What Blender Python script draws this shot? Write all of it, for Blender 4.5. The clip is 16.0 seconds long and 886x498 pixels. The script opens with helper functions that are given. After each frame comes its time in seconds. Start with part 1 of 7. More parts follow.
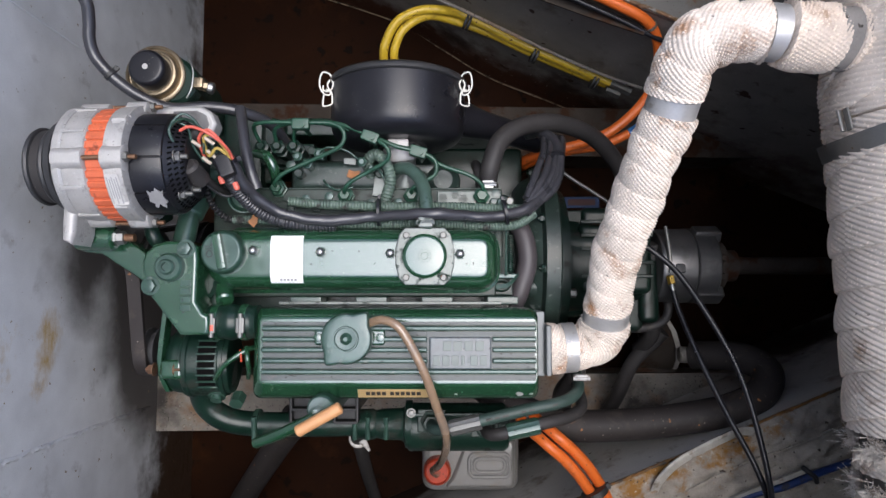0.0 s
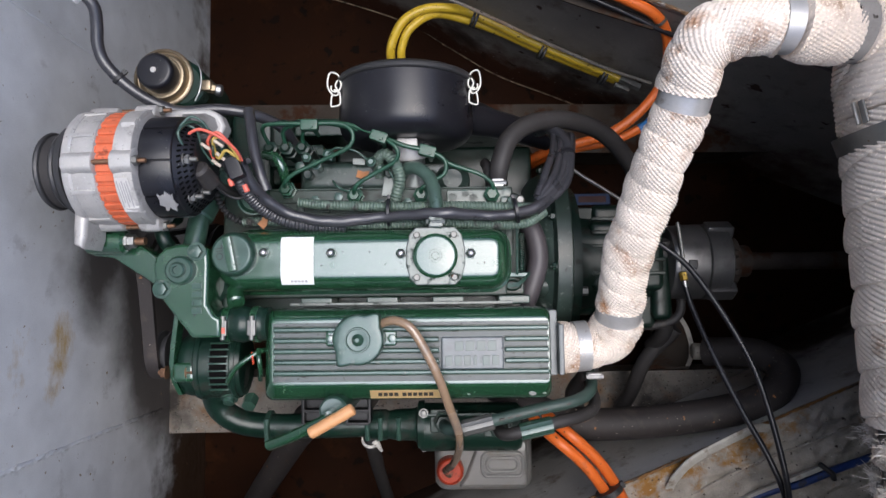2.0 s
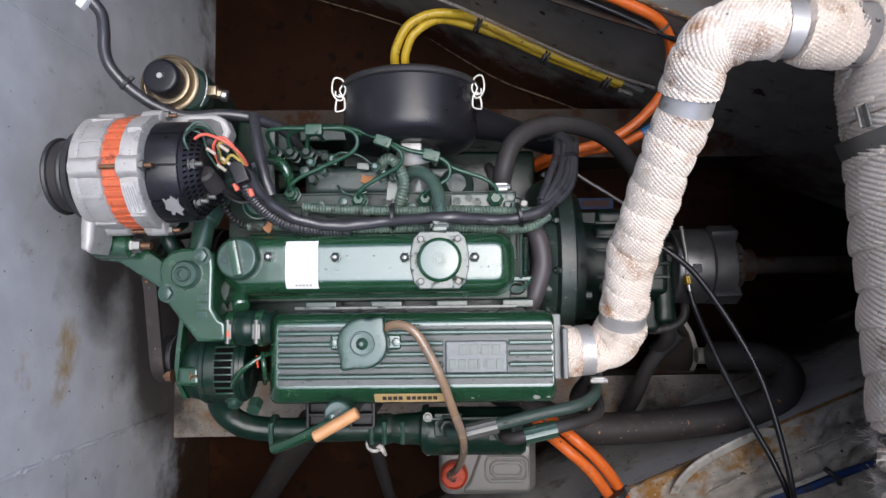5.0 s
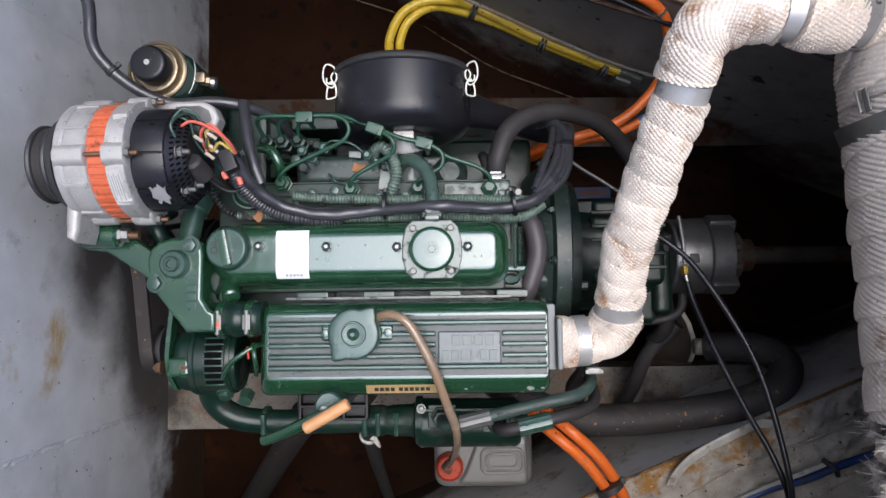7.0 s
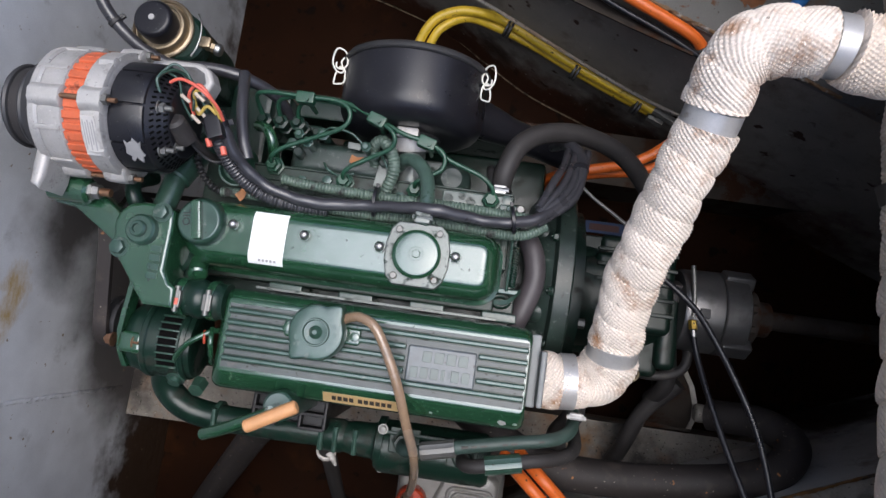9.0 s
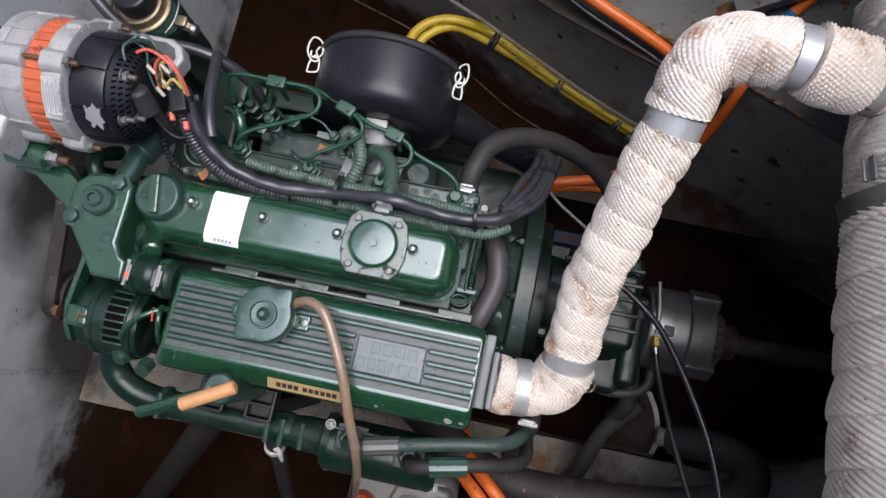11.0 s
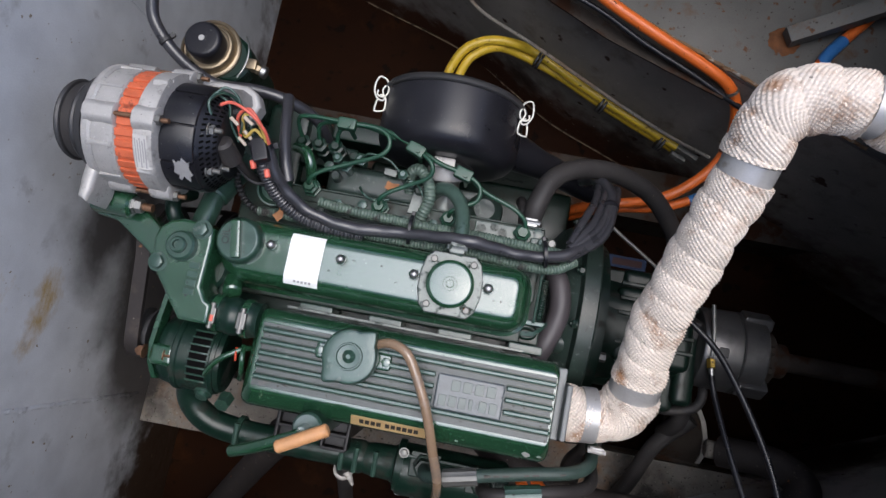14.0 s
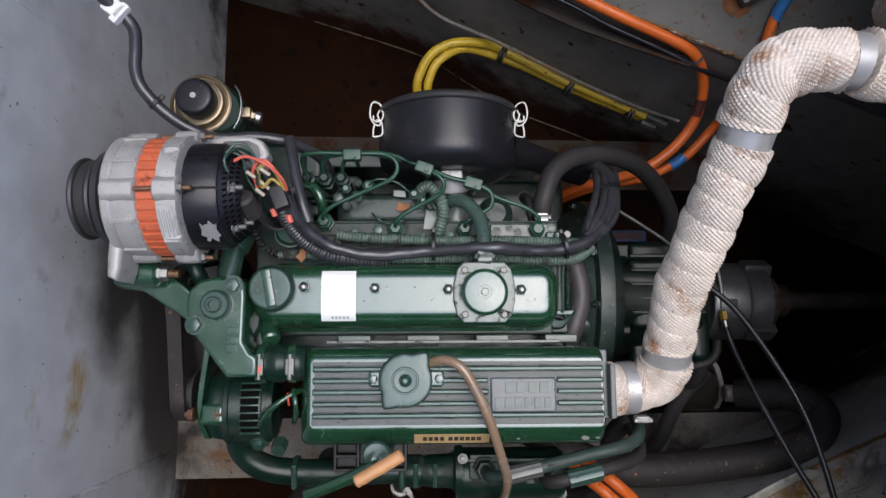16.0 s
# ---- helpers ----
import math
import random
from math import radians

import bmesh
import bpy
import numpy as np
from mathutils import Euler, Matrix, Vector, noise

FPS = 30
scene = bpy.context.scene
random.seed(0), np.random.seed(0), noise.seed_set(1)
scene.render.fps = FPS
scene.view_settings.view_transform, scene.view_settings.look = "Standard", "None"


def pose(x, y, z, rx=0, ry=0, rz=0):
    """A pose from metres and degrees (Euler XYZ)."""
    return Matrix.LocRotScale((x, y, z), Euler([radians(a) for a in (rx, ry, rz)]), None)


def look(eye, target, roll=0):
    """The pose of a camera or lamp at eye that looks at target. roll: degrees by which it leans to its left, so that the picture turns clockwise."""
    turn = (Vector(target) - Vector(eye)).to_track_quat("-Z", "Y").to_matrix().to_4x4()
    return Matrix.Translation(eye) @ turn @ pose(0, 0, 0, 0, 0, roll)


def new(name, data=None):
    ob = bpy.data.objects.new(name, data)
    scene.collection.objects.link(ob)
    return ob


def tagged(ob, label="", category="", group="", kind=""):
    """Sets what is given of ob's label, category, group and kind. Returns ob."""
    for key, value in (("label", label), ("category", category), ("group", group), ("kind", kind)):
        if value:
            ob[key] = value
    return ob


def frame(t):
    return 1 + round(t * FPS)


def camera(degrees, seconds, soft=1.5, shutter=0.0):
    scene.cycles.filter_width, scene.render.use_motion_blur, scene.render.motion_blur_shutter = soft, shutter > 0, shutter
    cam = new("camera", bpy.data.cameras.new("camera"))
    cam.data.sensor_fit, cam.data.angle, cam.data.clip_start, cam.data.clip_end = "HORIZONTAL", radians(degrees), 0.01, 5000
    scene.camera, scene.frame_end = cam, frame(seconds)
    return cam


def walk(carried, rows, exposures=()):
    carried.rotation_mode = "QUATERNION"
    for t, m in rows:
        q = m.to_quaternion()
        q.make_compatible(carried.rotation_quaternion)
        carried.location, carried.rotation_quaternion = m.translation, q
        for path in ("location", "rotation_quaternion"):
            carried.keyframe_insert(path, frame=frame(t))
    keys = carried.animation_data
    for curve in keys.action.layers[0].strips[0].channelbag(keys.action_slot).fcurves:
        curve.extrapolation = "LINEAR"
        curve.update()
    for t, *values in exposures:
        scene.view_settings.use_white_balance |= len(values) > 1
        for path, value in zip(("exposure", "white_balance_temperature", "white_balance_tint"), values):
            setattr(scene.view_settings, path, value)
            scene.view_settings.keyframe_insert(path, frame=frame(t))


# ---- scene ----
cam = camera(69.3, 16.0)
METRES, EYE, TILT, LEAN, TURN = 0.5, 1.72, -86.0, 0.0, 0.0
EXPOSURE = 1.37
ROWS = [
    (0.0, 0.0, 0.0, 0.0, 0.0, 0.0, -0.0),
    (0.5, 0.002, 0.0073, 0.0038, 0.36, -0.11, 0.47),
    (1.0, -0.002, 0.0082, 0.0053, 0.52, 0.07, 0.7),
    (1.5, -0.0047, 0.0098, 0.0029, 0.64, -0.08, 0.89),
    (2.0, -0.0084, 0.0105, 0.0042, 0.71, -0.16, 0.76),
    (2.5, -0.0093, 0.0047, 0.0039, 0.61, 0.08, 0.65),
    (3.0, -0.0114, 0.0038, 0.0038, 0.76, 0.21, 0.74),
    (3.5, -0.0137, 0.0046, 0.0006, 1.0, 0.16, 0.96),
    (4.0, -0.0109, 0.0035, 0.0007, 1.01, 0.31, 0.95),
    (6.5, -0.0072, 0.0072, -0.0001, 1.1, 0.29, 0.58),
    (7.0, 0.0161, 0.0339, -0.0117, 1.14, -0.3, 0.89),
    (7.5, 0.0458, 0.0791, -0.0348, 1.77, -0.13, -1.08),
    (8.0, 0.0771, 0.1312, -0.063, 2.65, 0.29, -3.0),
    (10.5, 0.1984, 0.2242, -0.1396, 2.82, 6.53, -12.46),
    (11.0, 0.2395, 0.232, -0.1694, 2.38, 5.74, -11.53),
    (11.5, 0.2561, 0.2461, -0.1658, 1.72, 5.23, -10.35),
    (12.0, 0.2313, 0.2522, -0.152, 2.47, 5.08, -10.98),
    (12.5, 0.1742, 0.2399, -0.1287, 3.27, 4.57, -11.05),
    (13.0, 0.1155, 0.2124, -0.0959, 2.99, 5.23, -12.97),
    (13.5, 0.0631, 0.1811, -0.0658, 3.07, 4.96, -12.45),
    (14.0, 0.0106, 0.1536, -0.0521, 2.57, 4.0, -10.61),
    (14.5, -0.057, 0.1222, -0.0319, 2.21, 3.66, -6.45),
    (15.0, -0.1122, 0.1073, -0.0206, 0.46, 4.18, -2.97),
    (15.5, -0.1784, 0.0885, -0.0099, -0.23, 3.63, -0.47),
    (16.0, -0.2178, 0.0913, -0.0007, -1.24, 3.21, 0.21),
]
walk(cam, [(t, pose(0, 0, EYE, TILT, LEAN, TURN) @ pose(METRES * x, METRES * y, METRES * z, 90 + pitch, roll, yaw)) for t, x, y, z, yaw, pitch, roll in ROWS],
     exposures=[(t, EXPOSURE + e, 6620, 13) for t, e in ((0.0, 0.0), (7.4, 0.0), (8.0, -0.08), (10.5, -0.1), (11.5, -0.08), (12.0, 0.08), (12.5, 0.11), (13.0, 0.01), (13.5, -0.17), (14.0, -0.29), (14.5, -0.36), (16.0, -0.44))])
# ---- world, light, exposure ----
world = bpy.data.worlds.new("sky")
scene.world = world
world.use_nodes = True
wn = world.node_tree.nodes
sky = wn.new("ShaderNodeTexSky")
sky.sky_type = 'NISHITA'
sky.sun_disc = False
sky.sun_elevation, sky.sun_rotation = radians(78), radians(78)
sky.air_density, sky.dust_density, sky.ozone_density = 0.8, 2.5, 1.0
world.node_tree.links.new(sky.outputs[0], wn["Background"].inputs[0])
wn["Background"].inputs[1].default_value = 0.12
sun = new("sun", bpy.data.lights.new("sun", "SUN"))
sun.data.energy, sun.data.angle, sun.data.color = 1.05, radians(52), (0.875, 0.945, 1.0)
sun.matrix_world = look((0.7, -0.2, 5), (0, 0, 0))


# ---- materials ----
def material(name, color, rough=0.5, metal=0.0, vary=0.25, scale=30.0, grain=400.0, bump=0.15, stain=None, stain_at=0.6,
             stain_scale=8.0, stain_rough=0.85, coat=0.0, spec=0.5, depth=0.001, spots=(), soft=0.08,
             specks=None, stretch=None, coat_ior=1.5, gloss=(1, 1, 1), grime_and_shade=None):
    """A surface with two scales of variation, a fine relief and, where given, stains of another colour, patches of
    grime and painted shade.
    """
    m = bpy.data.materials.new(name)
    m.use_nodes = True
    n, l = m.node_tree.nodes, m.node_tree.links
    b = n["Principled BSDF"]
    geo = n.new("ShaderNodeNewGeometry")
    big, fine = n.new("ShaderNodeTexNoise"), n.new("ShaderNodeTexNoise")
    big.inputs["Scale"].default_value, big.inputs["Detail"].default_value = scale, 6
    fine.inputs["Scale"].default_value, fine.inputs["Detail"].default_value = grain, 3
    for t in (big, fine):
        l.new(geo.outputs["Position"], t.inputs["Vector"])
    ramp = n.new("ShaderNodeValToRGB")
    ramp.color_ramp.elements[0].position, ramp.color_ramp.elements[1].position = 0.3, 0.7
    lo, hi = [c * (1 - vary) for c in color], [min(1, c * (1 + vary)) for c in color]
    ramp.color_ramp.elements[0].color, ramp.color_ramp.elements[1].color = (*lo, 1), (*hi, 1)
    mixf = n.new("ShaderNodeMath")
    mixf.operation = 'MULTIPLY_ADD'
    mixf.inputs[1].default_value, mixf.inputs[2].default_value = 0.35, 0.325
    l.new(fine.outputs[0], mixf.inputs[0])
    add = n.new("ShaderNodeMath")
    add.operation = 'ADD'
    half = n.new("ShaderNodeMath")
    half.operation = 'MULTIPLY'
    half.inputs[1].default_value = 0.5
    l.new(big.outputs[0], add.inputs[0])
    l.new(mixf.outputs[0], add.inputs[1])
    l.new(add.outputs[0], half.inputs[0])
    l.new(half.outputs[0], ramp.inputs[0])
    out = ramp.outputs[0]
    rr = n.new("ShaderNodeMapRange")
    rr.inputs["To Min"].default_value, rr.inputs["To Max"].default_value = max(0.03, rough - 0.1), min(1, rough + 0.1)
    l.new(big.outputs[0], rr.inputs[0])
    rough_out = rr.outputs[0]
    if stain:
        st = n.new("ShaderNodeTexNoise")
        st.inputs["Scale"].default_value, st.inputs["Detail"].default_value, st.inputs["Roughness"].default_value = stain_scale, 8, 0.65
        l.new(geo.outputs["Position"], st.inputs["Vector"])
        if stretch:
            long = n.new("ShaderNodeVectorMath")
            long.operation = 'MULTIPLY'
            long.inputs[1].default_value = stretch
            l.new(geo.outputs["Position"], long.inputs[0])
            l.new(long.outputs[0], st.inputs["Vector"])
        sr = n.new("ShaderNodeMapRange")
        sr.inputs["From Min"].default_value, sr.inputs["From Max"].default_value = stain_at, stain_at + soft
        level = st.outputs[0]
        for x, y, z, r, lift in spots:
            far = n.new("ShaderNodeVectorMath")
            far.operation = 'DISTANCE'
            far.inputs[1].default_value = (x, y, z)
            l.new(geo.outputs["Position"], far.inputs[0])
            near_by = n.new("ShaderNodeMapRange")
            near_by.inputs["From Min"].default_value, near_by.inputs["From Max"].default_value = r, 0
            near_by.inputs["To Max"].default_value = lift
            l.new(far.outputs["Value"], near_by.inputs[0])
            plus = n.new("ShaderNodeMath")
            l.new(level, plus.inputs[0])
            l.new(near_by.outputs[0], plus.inputs[1])
            level = plus.outputs[0]
        l.new(level, sr.inputs[0])
        mx = n.new("ShaderNodeMix")
        mx.data_type = 'RGBA'
        l.new(sr.outputs[0], mx.inputs[0])
        l.new(out, mx.inputs[6])
        mx.inputs[7].default_value = (*stain, 1)
        out = mx.outputs[2]
        mr = n.new("ShaderNodeMix")
        l.new(sr.outputs[0], mr.inputs[0])
        l.new(rough_out, mr.inputs[2])
        mr.inputs[3].default_value = stain_rough
        rough_out = mr.outputs[0]
    for colour, size, places in grime_and_shade or ():
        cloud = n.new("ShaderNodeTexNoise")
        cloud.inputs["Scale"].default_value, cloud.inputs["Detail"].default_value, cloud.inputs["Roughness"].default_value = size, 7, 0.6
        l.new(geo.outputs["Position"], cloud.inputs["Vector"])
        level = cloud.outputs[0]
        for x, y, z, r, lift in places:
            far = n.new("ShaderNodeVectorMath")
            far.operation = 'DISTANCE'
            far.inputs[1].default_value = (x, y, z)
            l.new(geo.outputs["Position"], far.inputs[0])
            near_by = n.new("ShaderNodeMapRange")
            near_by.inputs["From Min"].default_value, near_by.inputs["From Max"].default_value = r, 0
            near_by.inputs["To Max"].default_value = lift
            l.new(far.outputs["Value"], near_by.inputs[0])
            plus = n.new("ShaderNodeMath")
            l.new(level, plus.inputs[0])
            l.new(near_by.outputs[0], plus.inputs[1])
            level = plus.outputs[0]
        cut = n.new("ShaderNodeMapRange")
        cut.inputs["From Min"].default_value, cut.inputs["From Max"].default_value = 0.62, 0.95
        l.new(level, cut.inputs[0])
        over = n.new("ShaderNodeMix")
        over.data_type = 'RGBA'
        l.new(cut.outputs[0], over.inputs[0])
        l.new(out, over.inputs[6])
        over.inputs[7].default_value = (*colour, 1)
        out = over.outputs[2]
    for colour, at, size in specks or ():
        dot = n.new("ShaderNodeTexNoise")
        dot.inputs["Scale"].default_value, dot.inputs["Detail"].default_value = size, 2
        l.new(geo.outputs["Position"], dot.inputs["Vector"])
        cut = n.new("ShaderNodeMapRange")
        cut.inputs["From Min"].default_value, cut.inputs["From Max"].default_value = at, at + 0.05
        l.new(dot.outputs[0], cut.inputs[0])
        over = n.new("ShaderNodeMix")
        over.data_type = 'RGBA'
        l.new(cut.outputs[0], over.inputs[0])
        l.new(out, over.inputs[6])
        over.inputs[7].default_value = (*colour, 1)
        out = over.outputs[2]
        dull = n.new("ShaderNodeMix")
        l.new(cut.outputs[0], dull.inputs[0])
        l.new(rough_out, dull.inputs[2])
        dull.inputs[3].default_value = 0.8
        rough_out = dull.outputs[0]
    l.new(out, b.inputs["Base Color"])
    l.new(rough_out, b.inputs["Roughness"])
    b.inputs["Metallic"].default_value = metal
    b.inputs["Coat Weight"].default_value = coat
    b.inputs["Coat Roughness"].default_value = 0.13
    if coat:
        film = n.new("ShaderNodeMapRange")
        film.inputs["From Min"].default_value, film.inputs["From Max"].default_value = 0.35, 0.7
        film.inputs["To Min"].default_value, film.inputs["To Max"].default_value = 0.05, 0.3
        l.new(big.outputs[0], film.inputs[0])
        l.new(film.outputs[0], b.inputs["Coat Roughness"])
    b.inputs["Specular Tint"].default_value = (*gloss, 1)
    b.inputs["Coat IOR"].default_value = coat_ior
    b.inputs["Specular IOR Level"].default_value = spec
    bp = n.new("ShaderNodeBump")
    bp.inputs["Strength"].default_value, bp.inputs["Distance"].default_value = bump, depth
    l.new(half.outputs[0], bp.inputs["Height"])
    l.new(bp.outputs[0], b.inputs["Normal"])
    return m


DUST = (((0.2, 0.21, 0.19), 0.725, 420), ((0.012, 0.012, 0.01), 0.7, 160))
GREEN = material("engine_green_paint", (0.014, 0.058, 0.027), 0.17, coat=0.8, coat_ior=1.56, spec=0.85, gloss=(0.85, 0.93, 1.0), vary=0.25, bump=0.3, stain=(0.15, 0.16, 0.13), stain_at=0.67, stain_scale=60, specks=DUST)
GREEN_WORN = material("worn_green_paint", (0.024, 0.058, 0.041), 0.32, coat=0.4, spec=0.65, gloss=(0.8, 0.95, 1.0), vary=0.4, scale=45, bump=0.3, stain=(0.2, 0.21, 0.19), stain_at=0.6, stain_scale=55, soft=0.15, specks=DUST)
# darker copy of the engine green; the shade of deep castings is painted in
GREEN_DARK = material("dark_green_with_shade", (0.006, 0.022, 0.015), 0.34, coat=0.15, spec=0.35, vary=0.4, bump=0.5, stain=(0.016, 0.022, 0.016), stain_at=0.55, stain_scale=30, specks=DUST)
ALU = material("cast_aluminium", (0.44, 0.43, 0.415), 0.55, 0.4, vary=0.22, scale=40, bump=0.45, stain=(0.2, 0.19, 0.175), stain_at=0.56, stain_scale=45, soft=0.2, specks=(((0.2, 0.19, 0.18), 0.7, 260), ((0.6, 0.6, 0.58), 0.68, 300)))
STEEL = material("bright_steel", (0.42, 0.42, 0.41), 0.4, 1.0, vary=0.12, bump=0.1)
DULL_STEEL = material("dull_steel", (0.2, 0.2, 0.19), 0.5, 0.8, vary=0.25, bump=0.2, stain=(0.16, 0.09, 0.05), stain_at=0.64, stain_scale=60)
BRASS = material("passivated_gold", (0.27, 0.215, 0.145), 0.36, 0.8, vary=0.25, scale=60, bump=0.2, stain=(0.2, 0.17, 0.12), stain_at=0.6, stain_scale=50)
COPPER = material("copper_bolt", (0.27, 0.15, 0.09), 0.42, 0.8, vary=0.3, scale=80, stain=(0.12, 0.08, 0.05), stain_at=0.58, stain_scale=70)
BLACK = material("black_plastic", (0.011, 0.011, 0.014), 0.3, spec=0.42, vary=0.3, scale=14, bump=0.12, stain=(0.03, 0.03, 0.03), stain_at=0.58, stain_scale=12, stain_rough=0.42, soft=0.3, specks=(((0.16, 0.155, 0.14), 0.71, 380),))
BLACK_MATT = material("matt_black", (0.022, 0.022, 0.023), 0.55, vary=0.3, bump=0.2, stain=(0.1, 0.09, 0.08), stain_at=0.68, stain_scale=70)
RUBBER = material("black_rubber", (0.031, 0.0285, 0.028), 0.55, spec=0.35, vary=0.3, bump=0.3, stain=(0.085, 0.075, 0.065), stain_at=0.62, stain_scale=35, soft=0.2, specks=(((0.16, 0.14, 0.12), 0.71, 260),))
LOOM = material("loom_plastic", (0.034, 0.034, 0.039), 0.3, coat=0.25, spec=0.6, vary=0.3, bump=0.2, stain=(0.07, 0.07, 0.065), stain_at=0.62, stain_scale=60, soft=0.2)
LOOM_GREEN = material("oversprayed_conduit", (0.085, 0.125, 0.1), 0.36, vary=0.45, scale=60, bump=0.2, stain=(0.03, 0.03, 0.028), stain_at=0.56, stain_scale=40)
ORANGE = material("orange_hose", (0.62, 0.125, 0.02), 0.38, vary=0.15, bump=0.15, stain=(0.3, 0.08, 0.02), stain_at=0.6, stain_scale=30, soft=0.2, specks=(((0.06, 0.03, 0.015), 0.7, 130),))
ORANGE_WINDING = material("varnished_orange_core", (0.56, 0.12, 0.05), 0.45, vary=0.3, scale=60, bump=0.25, stain=(0.25, 0.06, 0.03), stain_at=0.6, stain_scale=60)
YELLOW = material("yellow_hose", (0.55, 0.37, 0.03), 0.35, vary=0.2, bump=0.15, stain=(0.14, 0.095, 0.025), stain_at=0.58, stain_scale=32, soft=0.18, specks=(((0.03, 0.022, 0.012), 0.68, 110),))
BLUE = material("blue_sleeve", (0.03, 0.14, 0.36), 0.35)
RED = material("red_plastic", (0.42, 0.045, 0.015), 0.4, vary=0.25, scale=60, stain=(0.05, 0.02, 0.015), stain_at=0.56, stain_scale=60)
RED_WIRE = material("red_wire", (0.66, 0.13, 0.09), 0.4, vary=0.2, scale=90)
YELLOW_WIRE = material("yellow_wire", (0.5, 0.36, 0.09), 0.4, vary=0.1)
WHITE = material("white_sticker", (0.82, 0.82, 0.81), 0.5, vary=0.05, bump=0.1, stain=(0.5, 0.48, 0.44), stain_at=0.64, stain_scale=40, soft=0.15)
OLD_TAPE = material("grubby_white_tape", (0.5, 0.48, 0.45), 0.6, vary=0.3, scale=90, bump=0.4, stain=(0.2, 0.17, 0.14), stain_at=0.55, stain_scale=80, soft=0.15)
BAR = material("faded_print", (0.3, 0.3, 0.3), 0.6, vary=0.1)
DARK_BAR = material("black_print", (0.03, 0.025, 0.02), 0.5, vary=0.1)
GOLD_PLATE = material("gold_nameplate", (0.6, 0.42, 0.2), 0.4, 0.3, vary=0.1)
HANDLE = material("orange_grip", (0.58, 0.29, 0.13), 0.42, vary=0.2, scale=60, bump=0.12, stain=(0.42, 0.2, 0.1), stain_at=0.6, stain_scale=50, soft=0.2)
TUBE = material("amber_tube", (0.27, 0.18, 0.115), 0.2, coat=0.7, vary=0.35, scale=14, bump=0.05, stain=(0.16, 0.13, 0.11), stain_at=0.52, stain_scale=9, soft=0.2)
BOTTLE = material("milky_plastic", (0.195, 0.19, 0.18), 0.34, vary=0.2, scale=18, bump=0.1, stain=(0.2, 0.165, 0.125), stain_at=0.56, stain_scale=22, soft=0.25)
GREY_WALL = material("grey_bilge_paint", (0.6, 0.62, 0.635), 0.5, vary=0.2, scale=16, bump=0.9, stain=(0.42, 0.27, 0.075), stain_at=0.66, stain_scale=75, depth=0.0025, soft=0.5, stretch=(1, 0.45, 1),
                     specks=(((0.25, 0.2, 0.14), 0.72, 90), ),
                     grime_and_shade=(((0.05, 0.028, 0.016), 14, ((-0.66, -0.34, 0.04, 0.27, 0.6), (-0.66, -0.56, 0.06, 0.32, 0.55), (-0.66, -0.22, 0.16, 0.14, 0.4), (-0.66, 0.36, 0.05, 0.16, 0.4), (-0.66, 0.62, 0.02, 0.15, 0.35), (-0.66, 0.84, 0.04, 0.16, 0.35))),
                            # these darken the wall round the pulleys: shade painted into the colour
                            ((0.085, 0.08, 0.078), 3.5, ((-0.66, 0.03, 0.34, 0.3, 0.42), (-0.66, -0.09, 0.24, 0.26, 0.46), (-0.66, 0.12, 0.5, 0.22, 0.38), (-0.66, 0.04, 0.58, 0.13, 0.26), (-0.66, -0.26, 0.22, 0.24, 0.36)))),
                     spots=((-0.66, -0.05, 0.64, 0.05, 0.38), (-0.66, -0.085, 0.635, 0.05, 0.42), (-0.66, -0.12, 0.65, 0.045, 0.42), (-0.66, -0.155, 0.665, 0.03, 0.4), (-0.66, -0.08, 0.735, 0.06, 0.22), (-0.66, -0.12, 0.76, 0.05, 0.2), (-0.66, -0.4, 0.06, 0.16, 0.3), (-0.66, -0.28, 0.18, 0.08, 0.25), (-0.66, 0.8, 0.02, 0.12, 0.25)))
GREY_HULL = material("grey_hull_paint", (0.2, 0.185, 0.165), 0.65, spec=0.3, vary=0.35, scale=9, bump=0.5, stain=(0.085, 0.06, 0.042), stain_at=0.55, stain_scale=10, depth=0.002, soft=0.25, specks=(((0.25, 0.24, 0.22), 0.7, 90), ((0.04, 0.02, 0.012), 0.68, 28)),
                     grime_and_shade=(((0.05, 0.016, 0.006), 15, ((-0.42, 0.845, 0.0, 0.2, 0.45), (-0.25, 0.797, 0.0, 0.2, 0.45), (-0.1, 0.73, 0.0, 0.22, 0.5), (0.05, 0.64, 0.0, 0.22, 0.5), (0.2, 0.56, 0.0, 0.22, 0.55), (0.35, 0.5, 0.0, 0.22, 0.55), (0.55, 0.42, 0.0, 0.25, 0.55), (0.8, 0.32, 0.0, 0.3, 0.55))),
                            ((0.02, 0.012, 0.008), 22, ((0.02, 0.64, 0.12, 0.12, 0.4), (0.3, 0.52, 0.13, 0.14, 0.4)))))
BEARER = material("rusty_grey_bearer", (0.19, 0.172, 0.148), 0.65, vary=0.45, scale=25, bump=0.5, stain=(0.19, 0.085, 0.024), stain_at=0.5, stain_scale=14, depth=0.002, soft=0.3, specks=(((0.018, 0.014, 0.011), 0.64, 170), ((0.3, 0.29, 0.26), 0.68, 160)),
                  grime_and_shade=(((0.018, 0.014, 0.011), 20, ((-0.66, -0.25, 0.215, 0.075, 0.6), (-0.6, -0.2, 0.21, 0.05, 0.45), (0.42, -0.22, 0.17, 0.12, 0.35), (0.5, -0.3, 0.17, 0.1, 0.4))), ((0.16, 0.075, 0.02), 24, ((-0.56, -0.26, 0.21, 0.07, 0.4), (0.33, -0.26, 0.17, 0.08, 0.4)))))
